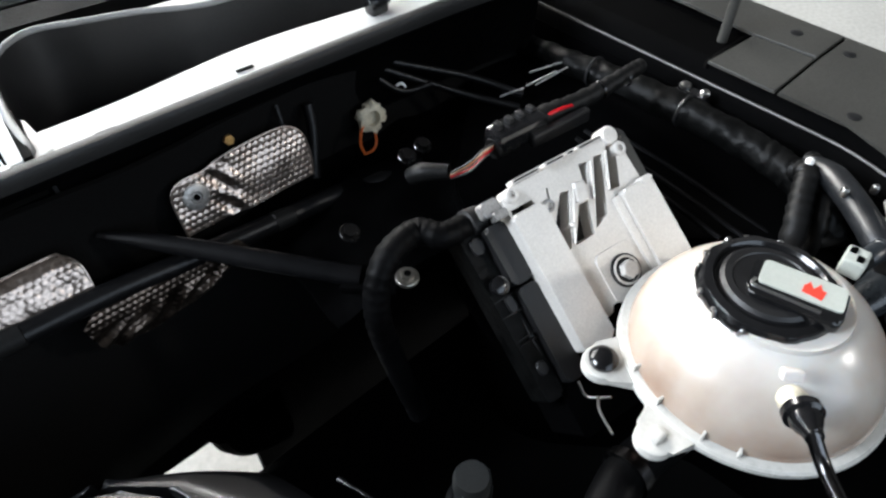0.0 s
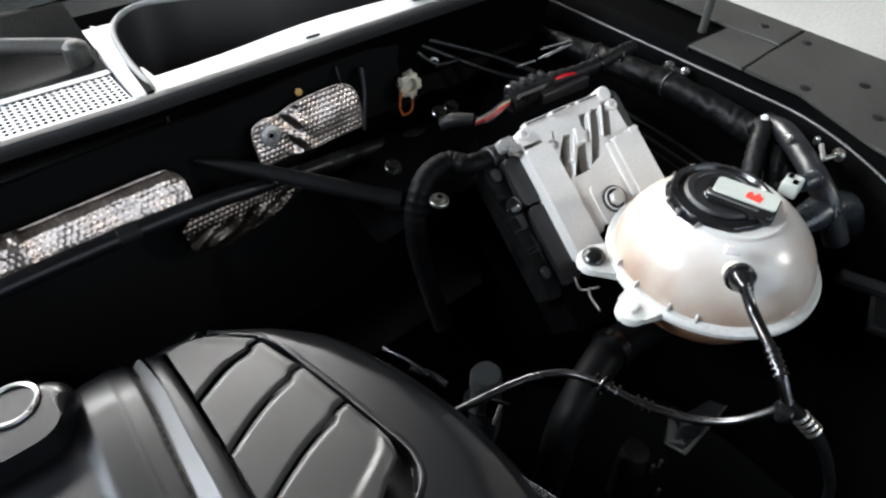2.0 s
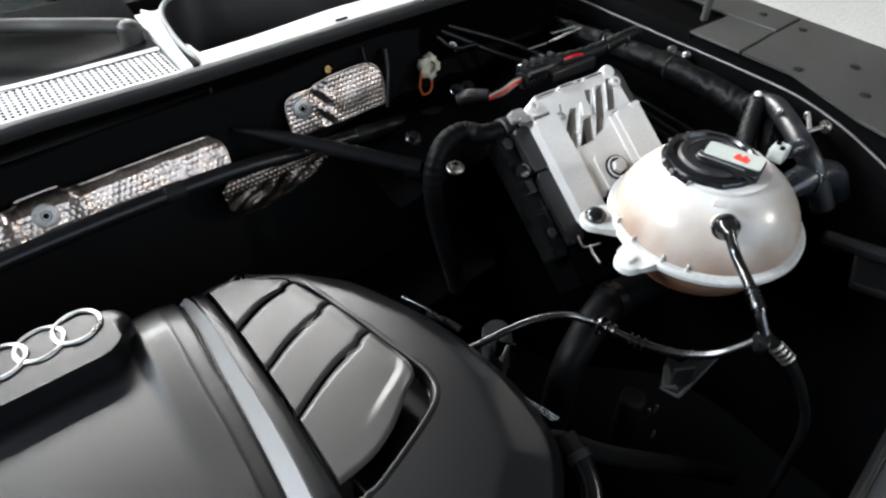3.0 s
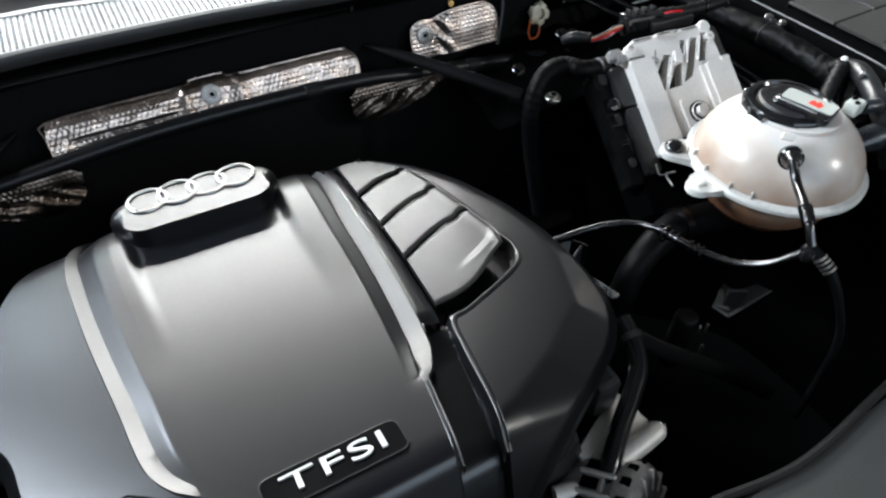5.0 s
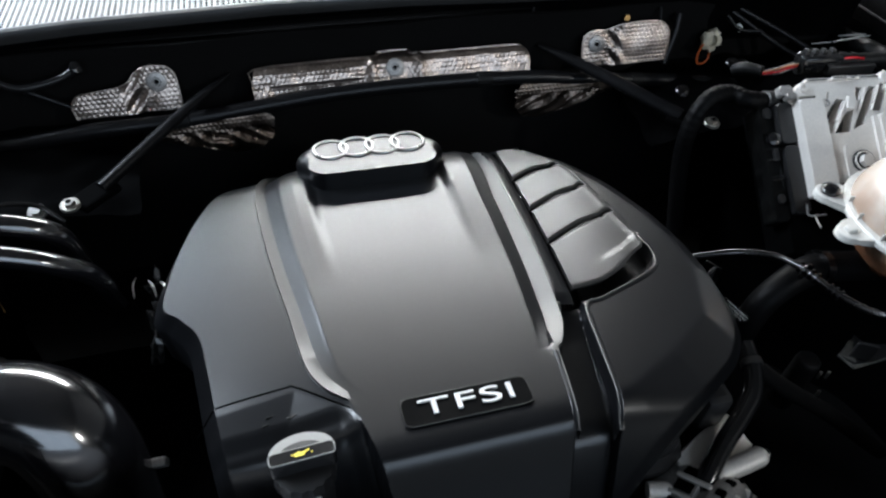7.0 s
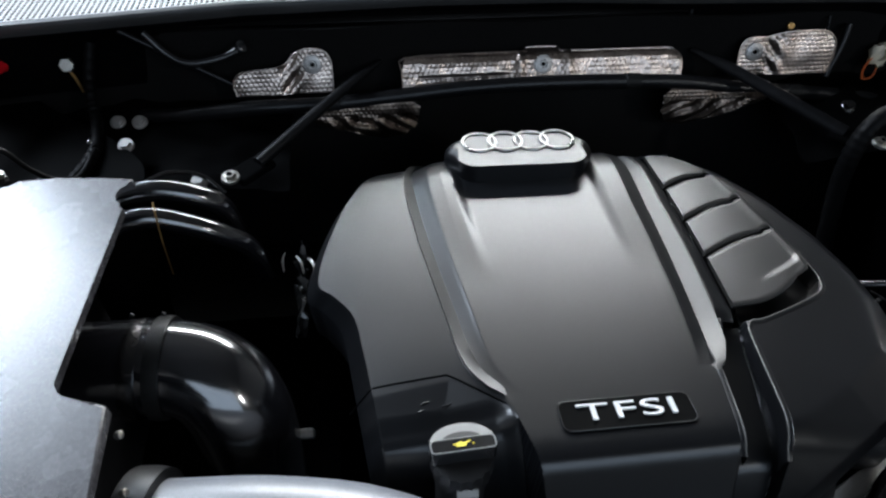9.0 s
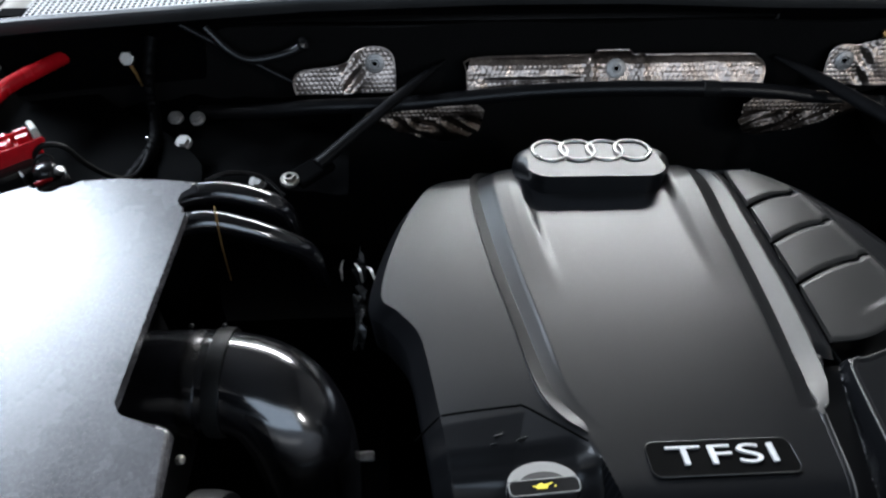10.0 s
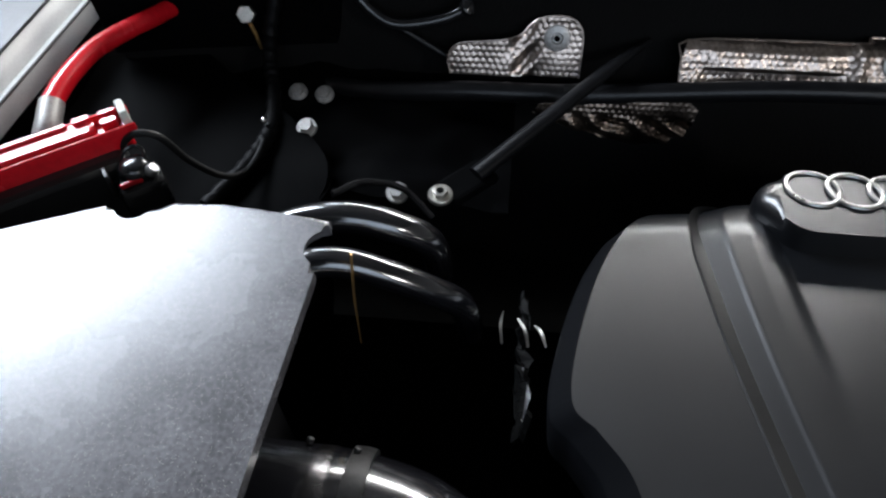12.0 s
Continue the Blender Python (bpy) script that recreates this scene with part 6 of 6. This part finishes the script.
def shields():
    # the foils lean back from the hose up to the bulkhead
    def lean(a, b, lift):
        return Vector((a, 0.1585 + 0.55 * (b - 0.905) - 0.87 * lift, b + 0.48 * lift))

    def flat(a, b, lift):
        return Vector((a, 0.172 + 0.32 * (b - 0.905) - 0.95 * lift, b + 0.3 * lift))
    mid = [(-0.186, 0.899), (-0.187, 0.922), (-0.183, 0.936), (-0.10, 0.9385), (-0.025, 0.939), (-0.02, 0.943), (0.022, 0.943), (0.028, 0.9385), (0.10, 0.938), (0.172, 0.9375), (0.182, 0.9345), (0.189, 0.928), (0.191, 0.918), (0.189, 0.899)]

    def mid_fold(a, b):
        k = 0.004 * math.exp(-((a + 0.03) / 0.006) ** 2) + 0.003 * math.exp(-((a - 0.035) / 0.007) ** 2) - 0.0035 * ((b - 0.914) / 0.024) ** 2 - 55.0 * max(0.0, b - 0.9275) ** 2
        k -= 0.0035 * step(0.9165, 0.9135, b) * step(-0.035, -0.05, a) * step(-0.175, -0.16, a)
        return k + 0.003 * noise.noise(Vector((a * 28, b * 45, 0))) + 0.001 * noise.noise(Vector((a * 90, b * 110, 4)))
    heat_shield("long dimpled foil heat shield across the bulkhead", mid, (0.0, 0.924), mid_fold, lean, (0, 0.16, 0.9))
    right = [(0.277, 0.895), (0.277, 0.925), (0.281, 0.938), (0.293, 0.9435), (0.312, 0.9425), (0.325, 0.946), (0.345, 0.950), (0.385, 0.9505), (0.402, 0.946), (0.411, 0.934), (0.412, 0.915), (0.408, 0.895)]
    heat_shield("rounded dimpled foil heat shield with a fixing washer", right, (0.298, 0.925),
                lambda a, b: 0.006 * step(0.318, 0.335, a) + 0.002 * math.sin((a + b) * 260) * math.exp(-((a - 0.325) / 0.012) ** 2) + 0.0022 * noise.noise(Vector((a * 32, b * 32, 3))), flat, (0.34, 0.17, 0.9))
    left = [(-0.400, 0.895), (-0.403, 0.908), (-0.399, 0.918), (-0.388, 0.924), (-0.35, 0.9275), (-0.334, 0.932), (-0.326, 0.941), (-0.312, 0.948), (-0.292, 0.948), (-0.281, 0.941), (-0.277, 0.928), (-0.277, 0.895)]
    heat_shield("lobed dimpled foil heat shield with a fixing washer", left, (-0.301, 0.930),
                lambda a, b: 0.005 * step(-0.325, -0.345, a) + 0.002 * math.sin((a - b) * 260) * math.exp(-((a + 0.33) / 0.014) ** 2) + 0.0022 * noise.noise(Vector((a * 32, b * 32, 5))), flat, (-0.34, 0.17, 0.9))

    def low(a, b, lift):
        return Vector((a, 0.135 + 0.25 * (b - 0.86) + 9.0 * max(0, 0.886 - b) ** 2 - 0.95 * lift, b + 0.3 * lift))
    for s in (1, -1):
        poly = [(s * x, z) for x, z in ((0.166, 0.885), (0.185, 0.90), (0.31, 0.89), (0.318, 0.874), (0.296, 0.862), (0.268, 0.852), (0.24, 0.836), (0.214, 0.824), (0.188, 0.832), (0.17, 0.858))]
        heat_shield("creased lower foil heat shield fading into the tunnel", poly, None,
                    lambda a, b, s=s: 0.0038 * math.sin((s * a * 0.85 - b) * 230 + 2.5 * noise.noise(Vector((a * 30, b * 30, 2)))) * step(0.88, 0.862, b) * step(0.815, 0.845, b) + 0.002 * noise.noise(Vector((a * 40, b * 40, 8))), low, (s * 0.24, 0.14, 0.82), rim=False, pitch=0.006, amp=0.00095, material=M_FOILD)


shields()


def bulkhead_bits():
    for p, up, r in (((0.391, 0.0, 0.896), (0, -0.1, 1), 0.0064), ((-0.391, 0.0, 0.896), (0, -0.1, 1), 0.0064)):
        hex_bolt("zinc flanged bolt on the black suspension tower", p, up, r, group="tower bolts")
    for p in ((0.382, 0.067, 0.905), (0.477, 0.101, 0.918), (0.512, 0.12, 0.902), (-0.553, 0.152, 0.874), (-0.525, 0.149, 0.875), (-0.526, 0.087, 0.884), (-0.429, 0.011, 0.884)):
        hex_bolt("dull bolt in the shade of the bulkhead", p, (0, -0.4, 1), 0.0068, washer=1.4, group="bulkhead bolts", material=M_ALUD if p[0] < 0 else M_STEEL, plain=True)
    y = thing("ground_bolt", (-0.598, 0.18, 0.93), "yellow-zinc hexagon bolt with a brass washer on the wing", "bolt")
    mm = along((-0.598, 0.182, 0.94), (-0.59, 0.08, 0.995))
    part("head", prism([(0.009 * math.cos(radians(60 * k)), 0.009 * math.sin(radians(60 * k))) for k in range(6)], 0.0, 0.008, 0.001, mm), M_ZINC, y)
    part("tail", tube([(-0.596, 0.178, 0.933), (-0.593, 0.178, 0.92), (-0.591, 0.178, 0.905)], 0.002, 8), M_BRASS, y)
    n = thing("loom_clip", (-0.561, 0.078, 0.893), "small bright clip on the corrugated loom", "clip")
    part("clip", lathe([(0.0024, 0), (0.0026, 0.002), (0.0012, 0.0034), (0, 0.0036)], along((-0.5605, 0.077, 0.898), (-0.55, 0.03, 0.95)), 12), M_CHROME, n)
    # pale torn plug with its orange wires
    t = thing("wire_plug", (0.496, 0.18, 0.9), "cream plastic plug with orange wires on the bulkhead", "plug")
    rnd = random.Random(2)
    bm = lathe([(0.007, 0), (0.0145, 0.001), (0.0165, 0.006), (0.0145, 0.010), (0.0085, 0.011), (0.008, 0.004), (0, 0.004)], along((0.497, 0.19, 0.908), (0.49, 0.1, 0.93)), 24, wob=lambda a_, r, z: (0.0026 * math.sin(a_ * 5 + z * 300) + 0.0015 * math.sin(a_ * 11)) if r > 0.01 else 0)
    part("plug", bm, M_CREAM, t)
    part("wire", tube([(0.487, 0.183, 0.907), (0.478, 0.178, 0.902), (0.474, 0.175, 0.89), (0.476, 0.172, 0.879)], 0.0016, 8), M_ORANGE, t)
    part("wire", tube([(0.497, 0.182, 0.899), (0.495, 0.176, 0.885), (0.487, 0.172, 0.879), (0.476, 0.172, 0.879)], 0.0013, 8), M_ORANGE, t)
    c = thing("hook_clip", (0.54, 0.19, 0.92), "small pale hook clip on the bulkhead", "clip")
    part("hook", tube([(0.536, 0.19, 0.926), (0.541, 0.188, 0.929), (0.545, 0.186, 0.925), (0.544, 0.186, 0.917)], 0.0016, 8), M_WHITE, c)
    # steel lines in the right rear corner
    for i, (a, b, c_) in enumerate((((0.54, 0.2, 0.95), (0.62, 0.16, 0.915), (0.66, 0.12, 0.895)), ((0.53, 0.2, 0.945), (0.60, 0.16, 0.905), (0.65, 0.115, 0.885)))):
        solid("brake_pipe", tube([a, b, c_], 0.004, 10), M_GREASE, (b[0], b[1], 0.89), "black coated brake pipe at the back of the bay", "pipe", "brake pipes")
    solid("brake_pipe", tube([(0.515, 0.19, 0.945), (0.53, 0.18, 0.93), (0.545, 0.175, 0.925), (0.57, 0.17, 0.925)], 0.003, 10), M_GREASE, (0.54, 0.18, 0.92), "thin bent black pipe at the back of the bay", "pipe", "brake pipes")
    solid("bulkhead_rod", tube([(0.43, 0.19, 0.955), (0.425, 0.18, 0.93), (0.41, 0.165, 0.89)], 0.0055, 10), M_GREASE, (0.42, 0.18, 0.89), "thin upright black pipe beside the heat shield", "pipe")
    solid("bulkhead_rod", tube([(0.40, 0.195, 0.965), (0.397, 0.185, 0.95), (0.39, 0.18, 0.945)], 0.002, 8), M_GREASE, (0.39, 0.19, 0.945), "thin black wire above the heat shield", "wire")
    k = thing("stud_nut", (0.345, 0.19, 0.95), "small copper-stained nut above the heat shield", "nut")
    part("nut", prism([(0.005 * math.cos(radians(60 * k_)), 0.005 * math.sin(radians(60 * k_))) for k_ in range(6)], 0.0, 0.006, 0.0006, along((0.347, 0.196, 0.953), (0.34, 0.1, 0.98))), M_BRASS, k)
    # left rear: bent bracket rods
    solid("bracket_rod", tube([(-0.53, 0.19, 0.98), (-0.48, 0.185, 0.95), (-0.405, 0.18, 0.905)], 0.0035, 10), M_GREASE, (-0.45, 0.18, 0.9), "thin slanting black rod on the bulkhead", "rod")
    solid("bracket_rod", tube([(-0.50, 0.19, 0.975), (-0.475, 0.18, 0.95), (-0.45, 0.175, 0.94), (-0.41, 0.178, 0.945), (-0.385, 0.182, 0.955)], 0.0055, 10), M_GLOSS, (-0.45, 0.18, 0.94), "bent black pipe on the bulkhead", "pipe")
    n = thing("pipe_end", (-0.385, 0.18, 0.955), "small bright end fitting of a bent pipe", "fitting")
    part("fitting", lathe([(0.006, 0), (0.008, 0.003), (0.008, 0.008), (0.004, 0.011), (0, 0.011)], along((-0.388, 0.182, 0.954), (-0.37, 0.17, 0.975)), 18), M_GLOSS, n)
    solid("loom", tube([(-0.565, 0.19, 0.965), (-0.575, 0.175, 0.93), (-0.58, 0.165, 0.90), (-0.572, 0.14, 0.887), (-0.558, 0.085, 0.888), (-0.558, 0.055, 0.889), (-0.566, 0.02, 0.889), (-0.585, -0.02, 0.885)], 0.007, 12, 8, wob=lambda i, n_, a_: 0.001 * math.sin(i * 2.3)), M_LOOP, (-0.58, 0.1, 0.86), "corrugated black loom in the rear corner of the bay", "loom")
    # crumpled foil and clips between engine and tower
    f = thing("foil_scrap", (-0.31, -0.1, 0.84), "crumpled glossy black wrap with glints beside the engine", "foil wrap")
    def crumple(u, v):
        return Vector((-0.318 + 0.006 * u * (0.4 + 0.6 * math.sin(9 * v) ** 2) + 0.007 * noise.noise(Vector((u * 5, v * 6, 1))), -0.05 - 0.12 * v, 0.815 + 0.02 * math.sin(3 * u) + 0.014 * noise.noise(Vector((u * 4, v * 9, 4)))))
    part("wrap", thicken(sheet(crumple, 8, 26), 0.0006), M_CRUMPLE, f, smooth=False)
    # bright zinc strips added as the wrap's glints
    for pts in ([(-0.3335, -0.076, 0.848), (-0.335, -0.09, 0.852), (-0.333, -0.107, 0.85)], [(-0.309, -0.087, 0.848), (-0.304, -0.096, 0.853), (-0.300, -0.107, 0.85)], [(-0.322, -0.08, 0.846), (-0.316, -0.092, 0.848), (-0.313, -0.104, 0.843)]):
        part("foil_glint", tube(pts, [0.0008, 0.0019, 0.0011], 5, 4, flat=0.4), M_ZINC, f, "bright strip drawn as a glint on the wrap", smooth=False)


bulkhead_bits()


# ---------------------------------------------------------------- left side: air filter box, intake, fuse box
def left_side():
    a = thing("air_filter_box", (-0.58, -0.3, 0.8), "grainy grey plastic air filter box lid lit by the window", "air filter box")

    def notch(cx, cy, r, a0, a1, n=8):
        return [(cx + r * math.cos(radians(a0 + (a1 - a0) * k / n)), cy + r * math.sin(radians(a0 + (a1 - a0) * k / n))) for k in range(n + 1)]
    poly = [(-0.80, -0.215), (-0.70, -0.178), (-0.62, -0.156), (-0.568, -0.133)] + notch(-0.552, -0.130, 0.0145, 190, 352) + [(-0.53, -0.1255), (-0.50, -0.126), (-0.464, -0.129), (-0.436, -0.131)]
    poly += notch(-0.432, -0.152, 0.0165, 100, 255, 8) + [(-0.436, -0.17), (-0.4392, -0.26), (-0.4415, -0.337)] + [(-0.4405, -0.345), (-0.436, -0.349), (-0.412, -0.3525)] + [(-0.406, -0.355), (-0.4035, -0.358), (-0.400, -0.43), (-0.40, -0.55), (-0.80, -0.55)]
    part("lid", prism(poly, 0.9975, 1.0055, 0.003, seg=3), M_BOX, a, "grainy grey plastic lid with notched edges")
    inner = [(x - 0.03, y - 0.02) for x, y in ((-0.78, -0.21), (-0.62, -0.165), (-0.46, -0.15), (-0.46, -0.35), (-0.42, -0.37), (-0.42, -0.54), (-0.78, -0.54))]
    part("body", prism(inner, 0.72, 0.998, 0.0), M_BLACK, a)
    for p in ((-0.4035, -0.366, 0.985), (-0.4005, -0.395, 0.965)):
        part("clip_screw", lathe([(0.002, 0), (0.0028, 0.001), (0.0028, 0.004), (0.0015, 0.005), (0, 0.005)], along(p, (p[0] + 0.03, p[1], p[2] + 0.01)), 14), M_ZINC, a, "bright screw on the box side")
    # intake elbow
    e = thing("intake_elbow", (-0.36, -0.28, 0.8), "glossy black intake elbow with two clamp bands", "intake pipe")
    part("duct", tube([(-0.47, -0.268, 0.924), (-0.43, -0.27, 0.924), (-0.402, -0.272, 0.924), (-0.374, -0.279, 0.918), (-0.356, -0.290, 0.898), (-0.348, -0.302, 0.86), (-0.348, -0.31, 0.78)], [0.038, 0.039, 0.0385, 0.0395, 0.041, 0.041, 0.04], 32, 10), M_SHEEN, e)
    for x, r in ((-0.424, 0.0402), (-0.406, 0.0412)):
        part("clamp_band", lathe([(0.036, -0.006), (r, -0.0058), (r + 0.0006, 0.0), (r, 0.0058), (0.036, 0.006)], along((x, -0.2715, 0.9235), (x + 0.03, -0.2735, 0.921)), 40), M_STEEL if x < -0.41 else M_RUBBER, e, "worn steel clamp band" if x < -0.41 else "black rubber band")
    for p in ((-0.405, -0.243, 0.953), (-0.432, -0.238, 0.948)):
        part("clamp_screw", lathe([(0.0014, 0), (0.0019, 0.001), (0.0019, 0.003), (0, 0.0036)], along(p, (p[0] + 0.006, p[1] + 0.012, p[2] + 0.01)), 12), M_BLACK, e)
    # front charge pipe
    c = thing("charge_pipe", (-0.3, -0.42, 0.88), "large satin dark plastic charge pipe across the front of the engine", "pipe")
    part("pipe", tube([(-0.41, -0.394, 0.916), (-0.375, -0.400, 0.918), (-0.32, -0.406, 0.919), (-0.26, -0.416, 0.915), (-0.21, -0.432, 0.905), (-0.16, -0.455, 0.885), (-0.1, -0.48, 0.84)], [0.03, 0.032, 0.0335, 0.034, 0.034, 0.033, 0.032], 28, 8), M_PIPE, c)
    part("collar", lathe([(0.03, -0.012), (0.0385, -0.011), (0.0395, 0.0), (0.0385, 0.011), (0.03, 0.012)], along((-0.398, -0.396, 0.9165), (-0.375, -0.40, 0.918)), 36), M_BLACK, c, "black rubber collar")
    # small hoses between the box and the bulkhead
    bh = thing("breather_hose", (-0.43, -0.07, 0.86), "glossy black breather hose arching behind the filter box", "hose", "breather hoses")
    part("hose", tube([(-0.512, -0.10, 0.935), (-0.484, -0.078, 0.938), (-0.447, -0.07, 0.94), (-0.413, -0.068, 0.93), (-0.391, -0.062, 0.908), (-0.386, -0.05, 0.86)], 0.0115, 16), M_SHEEN, bh)
    bh = thing("breather_hose", (-0.41, -0.11, 0.82), "glossy black breather hose arching behind the filter box", "hose", "breather hoses")
    part("hose", tube([(-0.48, -0.12, 0.942), (-0.445, -0.112, 0.942), (-0.412, -0.109, 0.928), (-0.384, -0.105, 0.908), (-0.364, -0.095, 0.878), (-0.358, -0.08, 0.82)], 0.0105, 16), M_SHEEN, bh)
    solid("thin_pipe", tube([(-0.47, -0.03, 0.92), (-0.45, -0.01, 0.915), (-0.42, -0.005, 0.905), (-0.395, -0.02, 0.89)], 0.0028, 8), M_GLOSS, (-0.43, -0.01, 0.89), "thin black pipe beside the tower bolt", "pipe")
    solid("dipstick_wire", tube([(-0.427, -0.133, 0.978), (-0.4285, -0.139, 0.94), (-0.428, -0.145, 0.898)], [0.0009, 0.0007, 0.0004], 8), M_BRASS, (-0.428, -0.14, 0.898), "thin brass-coloured wire in the dark gap", "wire")
    # pedestal mass that fills the dark gap
    g = thing("gearbox_mount", (-0.38, -0.2, 0.5), "black engine mount and brackets in the dark gap", "engine mount")
    part("bracket", box((-0.36, -0.2, 0.52), (0.14, 0.3, 0.16), 0.02), M_INNER, g)
    part("sensor", box((-0.302, -0.30, 0.85), (0.012, 0.008, 0.016), 0.002, Matrix.Rotation(0.4, 4, 'X')), M_ALUD, g, "small grey sensor beside the engine")
    # jump-start terminal: red cover on the black fuse box
    f = thing("fuse_box", (-0.67, -0.03, 0.86), "black fuse box with a glossy red terminal cover", "fuse box")
    part("box_body", box((-0.70, -0.085, 0.90), (0.19, 0.055, 0.125), 0.006, Matrix.Rotation(radians(38.5), 4, 'Z')), M_BLACK, f)
    rot = Matrix.Rotation(radians(38.5), 4, 'Z')
    base = Matrix.Translation((-0.661, -0.056, 0.972)) @ rot
    part("terminal_tray", prism(rounded(-0.07, -0.0125, 0.055, 0.0125, 0.004), -0.012, 0.0, 0.002, base), M_RED, f, "red plastic terminal tray")
    part("terminal_cover", prism(rounded(-0.065, -0.0075, 0.035, 0.0065, 0.005), 0.0, 0.009, 0.004, base, seg=4), M_RED, f, "domed glossy red cover")
    part("tray_wall", box(base @ Vector((0.0, -0.012, 0.003)), (0.12, 0.002, 0.008), 0.0008, rot), M_RED, f)
    part("tray_wall", box(base @ Vector((0.0, 0.012, 0.003)), (0.12, 0.002, 0.008), 0.0008, rot), M_RED, f)
    part("end_latch", box(base @ Vector((0.056, 0.0, 0.006)), (0.006, 0.018, 0.02), 0.002, rot), M_PALE, f, "pale pink end latch")
    part("terminal_block", box((-0.602, -0.056, 0.938), (0.034, 0.028, 0.03), 0.006, rot), M_GLOSS, f)
    part("terminal_cap", lathe([(0.012, 0.0), (0.0125, 0.004), (0.010, 0.010), (0.006, 0.0125), (0, 0.013)], Matrix.Translation((-0.604, -0.053, 0.952)), 20), M_GLOSS, f, "glossy black terminal cap")
    part("terminal_loop", torus(0.0085, 0.0016, Matrix.Translation((-0.606, -0.047, 0.962)) @ Matrix.Rotation(radians(35), 4, 'X'), 24, 8), M_GLOSS, f, "black retaining loop")
    part("terminal_tab", box((-0.618, -0.066, 0.954), (0.003, 0.012, 0.022), 0.001, rot), M_BLACK, f)
    part("terminal_nut", lathe([(0.0045, 0), (0.005, 0.003), (0.0035, 0.006), (0, 0.0065)], along((-0.5925, -0.0545, 0.956), (-0.58, -0.052, 0.968)), 16), M_CHROME, f, "bright terminal nut")
    part("terminal_band", box((-0.602, -0.0655, 0.955), (0.016, 0.003, 0.004), 0.001, rot), M_RED, f, "red band on the terminal")
    for x0, x1, y0, y1, h in ((-0.06, 0.018, 0.004, 0.0075, 0.0115), (0.022, 0.034, 0.003, 0.0085, 0.012), (0.039, 0.05, -0.006, 0.0, 0.010), (0.04, 0.052, 0.003, 0.007, 0.012)):
        part("cover_rib", prism(rounded(x0, y0, x1, y1, 0.0012), 0.0, h, 0.0008, base), M_RED, f, "raised red rib of the cover")
    solid("terminal_wire", tube([(-0.622, -0.04, 0.945), (-0.622, -0.037, 0.958), (-0.608, -0.034, 0.972), (-0.592, -0.029, 0.967), (-0.581, -0.023, 0.94), (-0.566, -0.013, 0.915), (-0.558, 0.006, 0.90), (-0.555, 0.03, 0.895), (-0.556, 0.055, 0.893)], 0.0027, 10), M_RUBBER, (-0.57, 0.0, 0.89), "thin black wire curving from the terminal", "wire")
    r = thing("battery_cable", (-0.69, 0.05, 0.93), "thick red battery cable with a grey sleeve", "cable")
    part("cable", tube([(-0.706, 0.012, 0.953), (-0.707, 0.045, 0.956), (-0.704, 0.085, 0.956), (-0.695, 0.115, 0.954), (-0.68, 0.15, 0.95), (-0.67, 0.195, 0.94), (-0.665, 0.24, 0.92)], 0.0085, 16), M_RED, r)
    part("sleeve", tube([(-0.706, -0.04, 0.915), (-0.704, -0.02, 0.935), (-0.7015, -0.006, 0.946), (-0.7055, 0.018, 0.9545)], 0.0096, 16), M_ALUD, r, "dull grey end sleeve")


left_side()


def gas_strut():
    t = thing("gas_strut", (0.84, 0.0, 0.85), "thin dark gas strut rising from the hinge recess", "gas strut")
    part("rod", tube([(0.838, -0.005, 0.88), (0.85, 0.0, 1.0), (0.866, 0.01, 1.16)], 0.0055, 12), M_PAINT, t)
    part("end_fitting", lathe([(0.008, 0), (0.009, 0.004), (0.009, 0.02), (0.006, 0.026)], along((0.838, -0.005, 0.87), (0.84, -0.004, 0.9)), 18), M_BLACK, t)


gas_strut()
